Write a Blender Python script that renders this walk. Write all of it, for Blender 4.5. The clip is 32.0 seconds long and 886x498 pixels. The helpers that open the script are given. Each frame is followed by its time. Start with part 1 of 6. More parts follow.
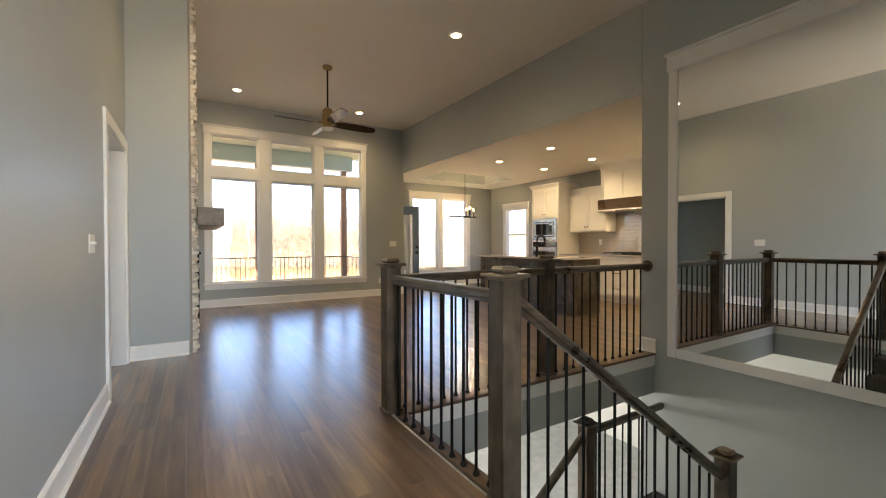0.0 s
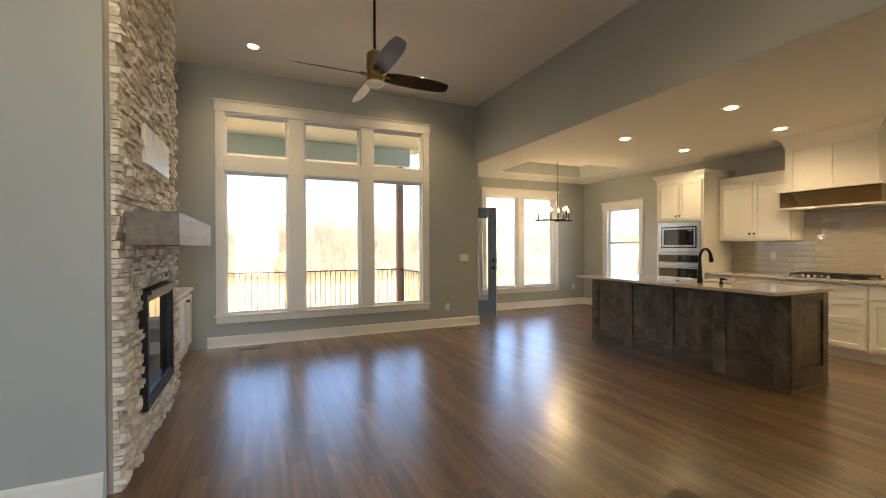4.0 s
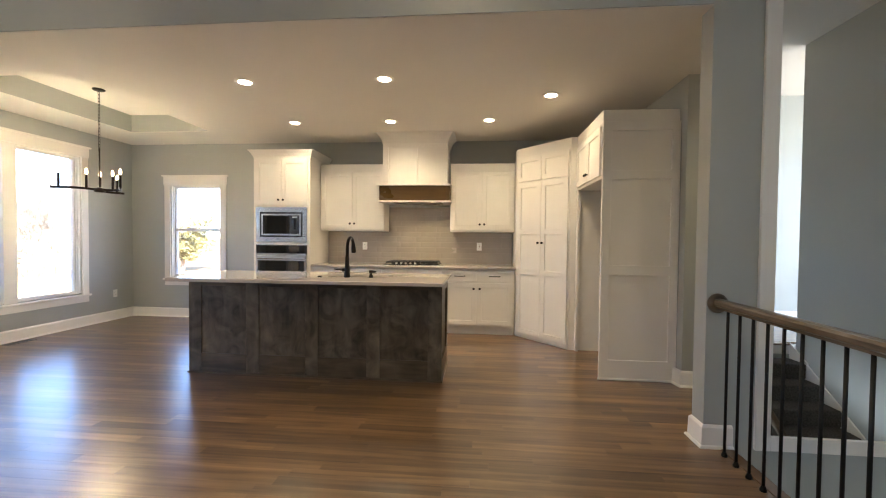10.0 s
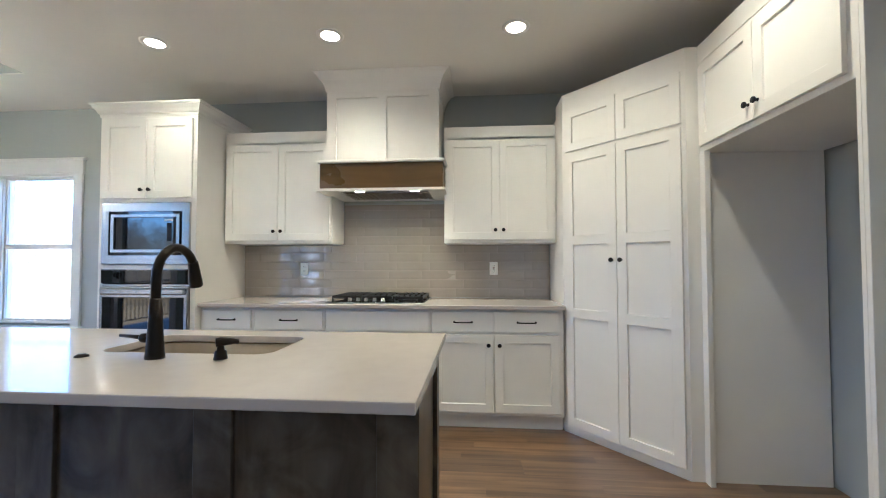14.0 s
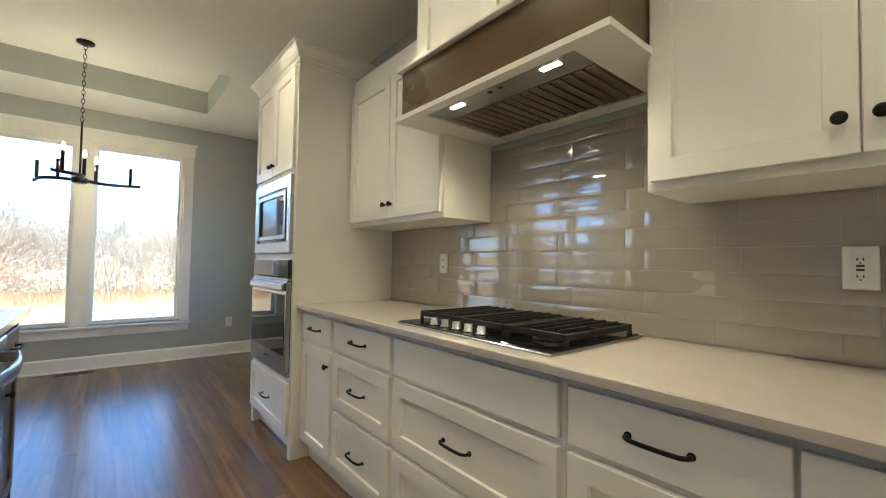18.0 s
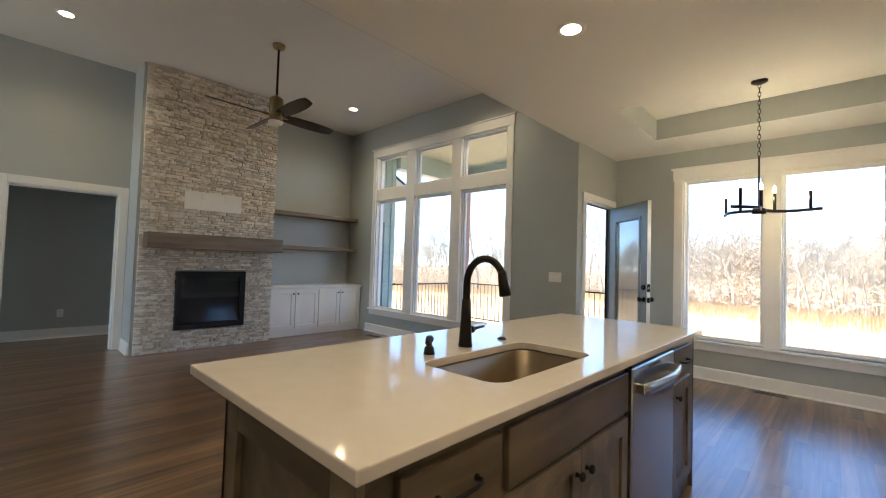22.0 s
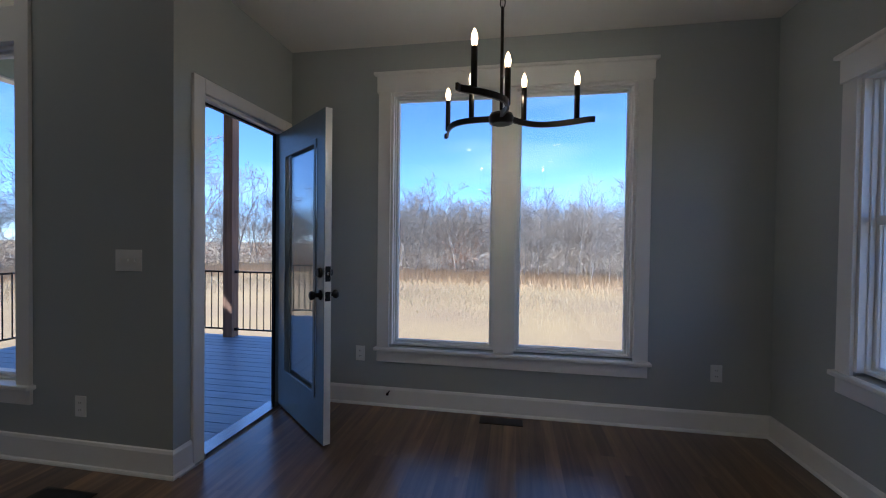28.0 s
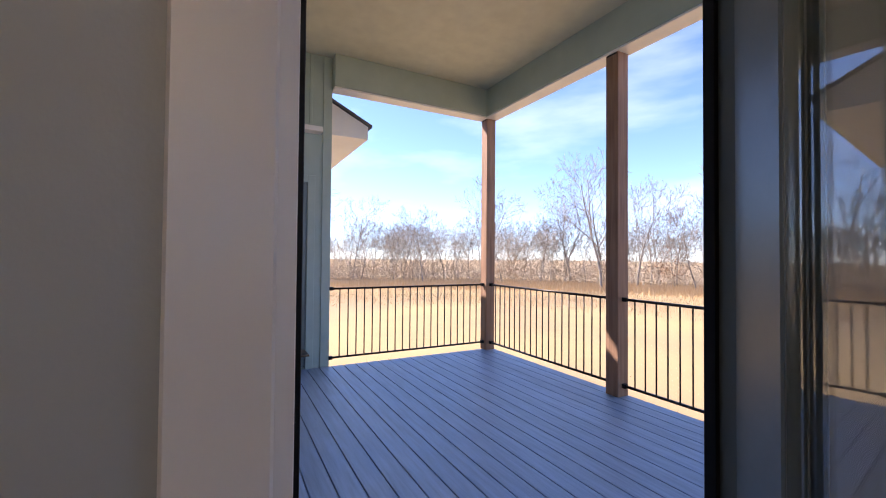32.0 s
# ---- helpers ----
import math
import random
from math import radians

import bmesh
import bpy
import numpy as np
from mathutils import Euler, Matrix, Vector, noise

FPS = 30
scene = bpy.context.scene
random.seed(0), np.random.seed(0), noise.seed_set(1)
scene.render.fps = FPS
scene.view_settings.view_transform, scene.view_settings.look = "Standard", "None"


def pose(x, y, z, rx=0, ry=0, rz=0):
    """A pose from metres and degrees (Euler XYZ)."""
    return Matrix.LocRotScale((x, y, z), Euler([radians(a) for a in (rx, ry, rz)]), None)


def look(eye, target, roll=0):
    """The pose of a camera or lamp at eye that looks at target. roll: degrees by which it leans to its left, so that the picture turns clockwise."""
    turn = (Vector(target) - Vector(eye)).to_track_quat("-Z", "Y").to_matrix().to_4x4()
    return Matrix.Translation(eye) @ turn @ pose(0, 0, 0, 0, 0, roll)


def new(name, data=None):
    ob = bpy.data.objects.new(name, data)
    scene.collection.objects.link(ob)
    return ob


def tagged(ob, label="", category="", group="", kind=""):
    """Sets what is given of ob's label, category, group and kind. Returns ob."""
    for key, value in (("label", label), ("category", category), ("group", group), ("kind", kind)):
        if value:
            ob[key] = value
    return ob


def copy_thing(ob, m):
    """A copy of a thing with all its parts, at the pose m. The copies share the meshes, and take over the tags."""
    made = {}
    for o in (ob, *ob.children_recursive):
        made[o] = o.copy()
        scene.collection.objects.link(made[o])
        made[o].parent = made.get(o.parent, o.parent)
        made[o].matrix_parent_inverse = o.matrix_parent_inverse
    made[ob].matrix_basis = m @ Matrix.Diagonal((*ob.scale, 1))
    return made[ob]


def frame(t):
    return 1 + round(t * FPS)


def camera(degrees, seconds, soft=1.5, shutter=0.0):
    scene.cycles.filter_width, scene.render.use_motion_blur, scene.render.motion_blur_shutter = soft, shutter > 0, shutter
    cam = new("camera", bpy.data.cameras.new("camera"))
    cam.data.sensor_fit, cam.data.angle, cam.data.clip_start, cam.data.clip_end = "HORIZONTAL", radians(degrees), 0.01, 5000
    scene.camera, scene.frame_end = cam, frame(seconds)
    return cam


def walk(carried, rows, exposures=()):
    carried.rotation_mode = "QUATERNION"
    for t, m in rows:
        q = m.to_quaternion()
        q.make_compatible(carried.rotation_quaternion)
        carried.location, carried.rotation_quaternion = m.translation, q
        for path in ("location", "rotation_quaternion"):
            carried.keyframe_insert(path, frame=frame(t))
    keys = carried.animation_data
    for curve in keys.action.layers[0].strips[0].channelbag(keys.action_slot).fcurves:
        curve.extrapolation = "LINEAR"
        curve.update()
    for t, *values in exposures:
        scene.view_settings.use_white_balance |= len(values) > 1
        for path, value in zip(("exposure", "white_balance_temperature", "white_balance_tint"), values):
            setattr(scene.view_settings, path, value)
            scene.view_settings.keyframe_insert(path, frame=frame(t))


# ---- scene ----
cam = camera(94.2, 32.0, soft=1.1)
PATH = [
    (0, (0.045, -0.022, 1.147), (1.092, 1.681, 1.12), -0.1),
    (0.5, (0.143, 0.186, 1.16), (1.14, 1.92, 1.138), -0.2),
    (1, (0.205, 0.462, 1.183), (1.147, 2.226, 1.166), -0.1),
    (1.5, (0.292, 0.749, 1.182), (1.178, 2.542, 1.169), -0.1),
    (2, (0.363, 1.072, 1.208), (1.214, 2.882, 1.198), -0.2),
    (2.5, (0.444, 1.4, 1.248), (1.255, 3.228, 1.242), -0.4),
    (4.5, (0.87, 2.512, 1.341), (1.689, 4.337, 1.327), -0.1),
    (5, (0.894, 2.721, 1.274), (1.798, 4.505, 1.275), 0.0),
    (5.5, (0.841, 2.908, 1.231), (1.889, 4.611, 1.232), 0.1),
    (6, (0.842, 3.001, 1.19), (2.058, 4.589, 1.19), 0.1),
    (6.5, (0.821, 3.051, 1.19), (2.233, 4.467, 1.174), 0.2),
    (7, (0.814, 3.09, 1.161), (2.412, 4.293, 1.142), 0.1),
    (7.5, (0.796, 3.166, 1.163), (2.553, 4.122, 1.129), 0.3),
    (8, (0.864, 3.253, 1.166), (2.727, 3.978, 1.125), 0.6),
    (8.5, (0.983, 3.398, 1.191), (2.914, 3.917, 1.14), 0.7),
    (9, (1.119, 3.615, 1.224), (3.085, 3.975, 1.172), 0.8),
    (9.5, (1.263, 3.848, 1.266), (3.247, 4.095, 1.214), 0.8),
    (10, (1.484, 4.037, 1.287), (3.475, 4.218, 1.238), 0.6),
    (10.5, (1.756, 4.228, 1.302), (3.751, 4.372, 1.257), 0.4),
    (11, (2.04, 4.366, 1.316), (4.036, 4.492, 1.278), 0.2),
    (11.5, (2.367, 4.434, 1.308), (4.363, 4.552, 1.273), -0.0),
    (12, (2.684, 4.471, 1.324), (4.681, 4.573, 1.29), -0.3),
    (12.5, (2.988, 4.443, 1.356), (4.985, 4.527, 1.314), -0.5),
    (13, (3.327, 4.33, 1.329), (5.325, 4.415, 1.31), -0.4),
    (13.5, (3.625, 4.29, 1.237), (5.623, 4.373, 1.28), -0.1),
    (15.5, (4.906, 3.837, 1.261), (6.8, 4.479, 1.293), -0.1),
    (16, (5.171, 3.819, 1.227), (7.006, 4.612, 1.28), 0.3),
    (16.5, (5.444, 3.822, 1.226), (7.194, 4.789, 1.275), 0.3),
    (17, (5.712, 3.826, 1.214), (7.345, 4.98, 1.27), 0.5),
    (17.5, (5.93, 3.867, 1.18), (7.407, 5.213, 1.253), 0.9),
    (18, (6.077, 3.916, 1.173), (7.347, 5.459, 1.241), 0.9),
    (18.5, (6.214, 3.953, 1.159), (7.209, 5.686, 1.229), 1.0),
    (19, (6.293, 4.001, 1.161), (6.961, 5.884, 1.237), 1.3),
    (19.5, (6.34, 4.045, 1.191), (6.638, 6.021, 1.268), 1.4),
    (20, (6.37, 4.035, 1.227), (6.28, 6.031, 1.305), 1.8),
    (20.5, (6.391, 4.011, 1.242), (5.916, 5.952, 1.317), 1.8),
    (21, (6.411, 3.977, 1.252), (5.577, 5.793, 1.326), 1.9),
    (21.5, (6.399, 3.952, 1.246), (5.266, 5.598, 1.323), 1.7),
    (22, (6.381, 3.931, 1.266), (5.003, 5.379, 1.335), 1.8),
    (22.5, (6.377, 3.925, 1.273), (4.837, 5.199, 1.336), 1.4),
    (23, (6.37, 3.995, 1.278), (4.757, 5.176, 1.333), 1.1),
    (23.5, (6.369, 4.166, 1.284), (4.764, 5.359, 1.329), 0.8),
    (24, (6.387, 4.361, 1.274), (4.879, 5.674, 1.303), 0.5),
    (24.5, (6.399, 4.619, 1.263), (5.074, 6.117, 1.273), 0.4),
    (25, (6.327, 4.910, 1.214), (5.261, 6.602, 1.203), 0.8),
    (25.5, (6.252, 5.195, 1.185), (5.455, 7.027, 1.177), 0.7),
    (26, (6.163, 5.452, 1.142), (5.640, 7.382, 1.140), 0.6),
    (26.5, (6.110, 5.724, 1.140), (5.779, 7.696, 1.140), 0.8),
    (28.5, (5.876, 6.888, 1.281), (5.508, 8.854, 1.241), 0.7),
    (29, (5.738, 7.172, 1.271), (5.153, 9.084, 1.256), 0.3),
    (29.5, (5.579, 7.432, 1.263), (4.725, 9.241, 1.262), 0.2),
    (30, (5.42, 7.698, 1.257), (4.294, 9.351, 1.269), 0.1),
    (30.5, (5.242, 8.005, 1.214), (3.863, 9.453, 1.251), 0.3),
    (31, (5.017, 8.249, 1.187), (3.457, 9.500, 1.232), 0.6),
    (31.5, (4.818, 8.453, 1.170), (3.133, 9.530, 1.214), 0.5),
    (31.8, (4.707, 8.565, 1.176), (2.955, 9.533, 1.219), 0.5),
    (32, (4.616, 8.630, 1.181), (2.851, 9.569, 1.220), 0.5),
]
EXPOSURES = [(0, 3.85, 7200, 10), (2, 3.92, 7100, 10), (5, 3.65, 7300, 8), (7, 3.6, 7200, 8), (9, 4.1, 6700, 10), (10, 4.15, 6000, 10), (12, 4.15, 5250, 10), (13, 4.15, 4850, 6), (15.5, 3.8, 4550, 4), (16, 3.75, 4450, 3), (17, 3.57, 4550, 4), (18, 3.6, 5400, 0), (19, 3.45, 6150, 6), (21, 3.45, 5700, 5), (23, 3.8, 6050, 6), (25, 3.5, 5850, 5), (26, 3.42, 5600, 4), (26.6, 3.1, 5600, 5), (28.4, 1.7, 4700, 12), (29.1, 1.92, 4850, 12), (30, 1.93, 6280, 12), (31, 2.5, 5600, 12), (32, 2.32, 6250, 24)]
walk(cam, [(t, look(eye, target, roll)) for t, eye, target, roll in PATH], EXPOSURES)

# ---- sky, sun ----
SUN_FROM, SUN_ELEV = (-0.76, -0.65), 42.0
world = bpy.data.worlds.new("world")
scene.world = world
world.use_nodes = True
wn = world.node_tree
wn.nodes.clear()
w_out = wn.nodes.new("ShaderNodeOutputWorld")
w_bg = wn.nodes.new("ShaderNodeBackground")
w_sky = wn.nodes.new("ShaderNodeTexSky")
w_sky.sky_type, w_sky.sun_disc = "NISHITA", False
w_sky.sun_elevation = radians(SUN_ELEV)
w_sky.sun_rotation = math.atan2(SUN_FROM[0], SUN_FROM[1])
w_sky.altitude = 1500.0
w_sky.air_density, w_sky.dust_density, w_sky.ozone_density = 0.72, 0.25, 3.5
w_bg.inputs["Strength"].default_value = 0.085
# thin cirrus
w_tc = wn.nodes.new("ShaderNodeTexCoord")
w_map = wn.nodes.new("ShaderNodeMapping")
w_map.inputs["Scale"].default_value = (1.2, 2.2, 7.0)
w_map.inputs["Rotation"].default_value = (0.25, 0.35, 0.5)
w_noise = wn.nodes.new("ShaderNodeTexNoise")
w_noise.inputs["Scale"].default_value, w_noise.inputs["Detail"].default_value = 1.6, 7.0
w_ramp = wn.nodes.new("ShaderNodeValToRGB")
w_ramp.color_ramp.elements[0].position, w_ramp.color_ramp.elements[1].position = 0.5, 0.86
w_ramp.color_ramp.elements[1].color = (0.36, 0.36, 0.36, 1)
w_mix = wn.nodes.new("ShaderNodeMixRGB")
w_mix.inputs["Color2"].default_value = (5.0, 5.4, 6.0, 1)
wn.links.new(w_tc.outputs["Generated"], w_map.inputs["Vector"])
wn.links.new(w_map.outputs["Vector"], w_noise.inputs["Vector"])
wn.links.new(w_noise.outputs["Fac"], w_ramp.inputs["Fac"])
wn.links.new(w_ramp.outputs["Color"], w_mix.inputs["Fac"])
wn.links.new(w_sky.outputs["Color"], w_mix.inputs["Color1"])
wn.links.new(w_mix.outputs["Color"], w_bg.inputs["Color"])
wn.links.new(w_bg.outputs["Background"], w_out.inputs["Surface"])

sun = new("sun", bpy.data.lights.new("sun", "SUN"))
sun.data.energy, sun.data.angle, sun.data.color = 2.8, radians(0.6), (1.0, 0.93, 0.82)
sun_dir = Vector((SUN_FROM[0], SUN_FROM[1], math.tan(radians(SUN_ELEV)) * math.hypot(*SUN_FROM)))
sun.matrix_basis = look((-30, -30, 40), Vector((-30, -30, 40)) - sun_dir)

WARM = (1.0, 0.76, 0.44)


def down_spot(x, y, z, watts, colour=WARM, size=150, radius=0.05):
    lamp = new("spot", bpy.data.lights.new("spot", "SPOT"))
    lamp.data.energy, lamp.data.color = watts, colour
    lamp.data.spot_size, lamp.data.spot_blend, lamp.data.shadow_soft_size = radians(size), 0.9, radius
    lamp.location = (x, y, z)
    return lamp


KITCHEN_CANS = [(5.2, 6.26), (5.21, 4.93), (5.73, 3.35), (6.55, 6.4), (6.56, 5.17), (6.56, 3.95)]
MUD_CANS = [(4.95, 1.35)]
GREAT_CANS = [(2.86, 4.24), (0.74, 7.65), (2.9, 7.75), (0.65, 4.22)]
# unseen cans added to brighten the lower level
LOWER_FILL_CANS = [(2.5, 5.0), (5.0, 4.0), (1.4, 3.4)]
KZ, GZ = 2.74, 3.71
for lx, ly in KITCHEN_CANS:
    down_spot(lx, ly, KZ - 0.03, 2.55)
for lx, ly in MUD_CANS:
    down_spot(lx, ly, KZ - 0.03, 4.0)
for lx, ly in GREAT_CANS:
    down_spot(lx, ly, GZ - 0.03, 3.9)
for lx, ly in LOWER_FILL_CANS:
    down_spot(lx, ly, -0.45, 3.0, (0.97, 0.98, 1.0))
# daylight through the glazed entry behind the start
entry = new("entry_daylight", bpy.data.lights.new("entry_daylight", "AREA"))
entry.data.shape, entry.data.size, entry.data.size_y = "RECTANGLE", 4.0, 3.1
entry.data.energy, entry.data.color = 17.0, (0.92, 0.96, 1.0)
entry.matrix_basis = look((1.85, -3.98, 1.68), (1.85, 0.0, 1.68))
# daylight in the bedroom window
bedroom = new("bedroom_daylight", bpy.data.lights.new("bedroom_daylight", "AREA"))
bedroom.data.shape, bedroom.data.size, bedroom.data.size_y = "RECTANGLE", 2.3, 1.7
bedroom.data.energy, bedroom.data.color = 10.0, (0.85, 0.93, 1.0)
bedroom.matrix_basis = look((-2.8, 9.78, 1.42), (-2.8, 5.0, 1.0))

# fill lamp added at the lower level's closed wall, unseen, to brighten the stairwell
lower = new("lower_fill", bpy.data.lights.new("lower_fill", "AREA"))
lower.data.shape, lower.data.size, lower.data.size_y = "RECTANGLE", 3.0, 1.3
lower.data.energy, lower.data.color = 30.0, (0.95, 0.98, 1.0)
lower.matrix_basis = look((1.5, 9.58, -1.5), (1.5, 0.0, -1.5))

# ---- materials ----
def mat(name, colour, rough=0.5, metal=0.0, var=0.06, scale=6.0, bump=0.0, bump_scale=60.0, spec=0.5, rand=0.0, rough_var=0.08, coat=0.0, stretch=(1, 1, 1), colour2=None, deep=0.002):
    m = bpy.data.materials.new(name)
    m.use_nodes = True
    nt = m.node_tree
    n, l = nt.nodes, nt.links
    b = n["Principled BSDF"]
    tc = n.new("ShaderNodeTexCoord")
    mp = n.new("ShaderNodeMapping")
    mp.inputs["Scale"].default_value = stretch
    l.new(tc.outputs["Object"], mp.inputs["Vector"])
    big = n.new("ShaderNodeTexNoise")
    big.inputs["Scale"].default_value, big.inputs["Detail"].default_value = scale, 6
    l.new(mp.outputs["Vector"], big.inputs["Vector"])
    c2 = colour2 or tuple(c * (1 - 2 * var) for c in colour)
    c1 = colour if colour2 else tuple(min(1, c * (1 + 2 * var)) for c in colour)
    mix = n.new("ShaderNodeMixRGB")
    mix.inputs["Color1"].default_value, mix.inputs["Color2"].default_value = (*c1, 1), (*c2, 1)
    ramp = n.new("ShaderNodeMapRange")
    ramp.inputs["From Min"].default_value, ramp.inputs["From Max"].default_value = 0.3, 0.7
    l.new(big.outputs["Fac"], ramp.inputs["Value"])
    l.new(ramp.outputs["Result"], mix.inputs["Fac"])
    colour_out = mix.outputs["Color"]
    if rand:
        info = n.new("ShaderNodeObjectInfo")
        rr = n.new("ShaderNodeMapRange")
        rr.inputs["To Min"].default_value, rr.inputs["To Max"].default_value = 1 - rand, 1 + rand
        l.new(info.outputs["Random"], rr.inputs["Value"])
        hsv = n.new("ShaderNodeHueSaturation")
        l.new(rr.outputs["Result"], hsv.inputs["Value"])
        l.new(colour_out, hsv.inputs["Color"])
        colour_out = hsv.outputs["Color"]
    l.new(colour_out, b.inputs["Base Color"])
    fine = n.new("ShaderNodeTexNoise")
    fine.inputs["Scale"].default_value, fine.inputs["Detail"].default_value = bump_scale, 4
    l.new(mp.outputs["Vector"], fine.inputs["Vector"])
    ro = n.new("ShaderNodeMapRange")
    ro.inputs["To Min"].default_value, ro.inputs["To Max"].default_value = max(0.01, rough - rough_var), min(1, rough + rough_var)
    l.new(fine.outputs["Fac"], ro.inputs["Value"])
    l.new(ro.outputs["Result"], b.inputs["Roughness"])
    if bump:
        bp = n.new("ShaderNodeBump")
        bp.inputs["Strength"].default_value, bp.inputs["Distance"].default_value = min(1.0, bump), deep
        l.new(fine.outputs["Fac"], bp.inputs["Height"])
        l.new(bp.outputs["Normal"], b.inputs["Normal"])
    b.inputs["Metallic"].default_value = metal
    b.inputs["Specular IOR Level"].default_value = spec
    b.inputs["Coat Weight"].default_value = coat
    return m


def glow(name, colour, strength):
    m = bpy.data.materials.new(name)
    m.use_nodes = True
    nt = m.node_tree
    nt.nodes.clear()
    e, o = nt.nodes.new("ShaderNodeEmission"), nt.nodes.new("ShaderNodeOutputMaterial")
    e.inputs["Color"].default_value, e.inputs["Strength"].default_value = (*colour, 1), strength
    nt.links.new(e.outputs[0], o.inputs[0])
    return m


def glass_mat(name, tint=(1, 1, 1), gloss=0.04, rough=0.0):
    m = bpy.data.materials.new(name)
    m.use_nodes = True
    nt = m.node_tree
    nt.nodes.clear()
    n, l = nt.nodes, nt.links
    t, g, x, o = n.new("ShaderNodeBsdfTransparent"), n.new("ShaderNodeBsdfGlossy"), n.new("ShaderNodeMixShader"), n.new("ShaderNodeOutputMaterial")
    lw, pw, f = n.new("ShaderNodeLayerWeight"), n.new("ShaderNodeMath"), n.new("ShaderNodeMapRange")
    pw.operation = "POWER"
    pw.inputs[1].default_value = 3.5
    lw.inputs["Blend"].default_value = 0.5
    l.new(lw.outputs["Facing"], pw.inputs[0]), l.new(pw.outputs[0], f.inputs["Value"])
    f.inputs["To Min"].default_value, f.inputs["To Max"].default_value = gloss, 0.92
    t.inputs["Color"].default_value = (*tint, 1)
    g.inputs["Roughness"].default_value = rough
    l.new(f.outputs[0], x.inputs[0]), l.new(t.outputs[0], x.inputs[1]), l.new(g.outputs[0], x.inputs[2]), l.new(x.outputs[0], o.inputs[0])
    return m


def mirror_mat():
    m = mat("mirror", (0.9, 0.92, 0.91), 0.01, 1.0, 0.0, rough_var=0.0)
    return m


def wood_mat(name, dark, light, rough=0.35, rand=0.25, grain=(22, 1.2, 22), axis_scale=1.0, bump=0.25, coat=0.0, blotch=0.0, spec=0.5, island=False, blotch_scale=2.2, span=0.08):
    """Wood with long grain; grain gives the stretch of the noise along x, y, z."""
    m = bpy.data.materials.new(name)
    m.use_nodes = True
    nt = m.node_tree
    n, l = nt.nodes, nt.links
    b = n["Principled BSDF"]
    tc = n.new("ShaderNodeTexCoord")
    chance = n.new("ShaderNodeNewGeometry").outputs["Random Per Island"] if island else n.new("ShaderNodeObjectInfo").outputs["Random"]
    off = n.new("ShaderNodeVectorMath")
    off.operation = "MULTIPLY"
    off.inputs[1].default_value = (37.0, 61.0, 23.0)
    l.new(chance, off.inputs[0])
    add = n.new("ShaderNodeVectorMath")
    l.new(tc.outputs["Object"], add.inputs[0]), l.new(off.outputs[0], add.inputs[1])
    mp = n.new("ShaderNodeMapping")
    mp.inputs["Scale"].default_value = grain
    l.new(add.outputs[0], mp.inputs["Vector"])
    g1 = n.new("ShaderNodeTexNoise")
    g1.inputs["Scale"].default_value, g1.inputs["Detail"].default_value, g1.inputs["Distortion"].default_value = 1.6 * axis_scale, 8, 0.6
    l.new(mp.outputs["Vector"], g1.inputs["Vector"])
    g2 = n.new("ShaderNodeTexNoise")
    g2.inputs["Scale"].default_value, g2.inputs["Detail"].default_value, g2.inputs["Distortion"].default_value = blotch_scale, 5, 1.5 if blotch > 0.5 else 0.0
    l.new(add.outputs[0], g2.inputs["Vector"])
    ramp = n.new("ShaderNodeValToRGB")
    ramp.color_ramp.elements[0].position, ramp.color_ramp.elements[1].position = 0.3, 0.72
    ramp.color_ramp.elements[0].color, ramp.color_ramp.elements[1].color = (*dark, 1), (*light, 1)
    fac = g1.outputs["Fac"]
    if blotch:
        mx = n.new("ShaderNodeMixRGB")
        mx.inputs["Fac"].default_value = blotch
        l.new(g1.outputs["Fac"], mx.inputs["Color1"]), l.new(g2.outputs["Fac"], mx.inputs["Color2"])
        fac = mx.outputs["Color"]
    l.new(fac, ramp.inputs["Fac"])
    hsv = n.new("ShaderNodeHueSaturation")
    rr = n.new("ShaderNodeMapRange")
    rr.inputs["To Min"].default_value, rr.inputs["To Max"].default_value = 1 - rand, 1 + rand
    l.new(chance, rr.inputs["Value"])
    l.new(rr.outputs["Result"], hsv.inputs["Value"])
    l.new(ramp.outputs["Color"], hsv.inputs["Color"])
    l.new(hsv.outputs["Color"], b.inputs["Base Color"])
    ro = n.new("ShaderNodeMapRange")
    ro.inputs["To Min"].default_value, ro.inputs["To Max"].default_value = max(0.02, rough - span), rough + span
    l.new(g2.outputs["Fac"], ro.inputs["Value"])
    l.new(ro.outputs["Result"], b.inputs["Roughness"])
    bp = n.new("ShaderNodeBump")
    bp.inputs["Strength"].default_value, bp.inputs["Distance"].default_value = bump, 0.001
    l.new(g1.outputs["Fac"], bp.inputs["Height"])
    l.new(bp.outputs["Normal"], b.inputs["Normal"])
    b.inputs["Coat Weight"].default_value = coat
    b.inputs["Coat Roughness"].default_value = 0.25
    b.inputs["Specular IOR Level"].default_value = spec
    return m


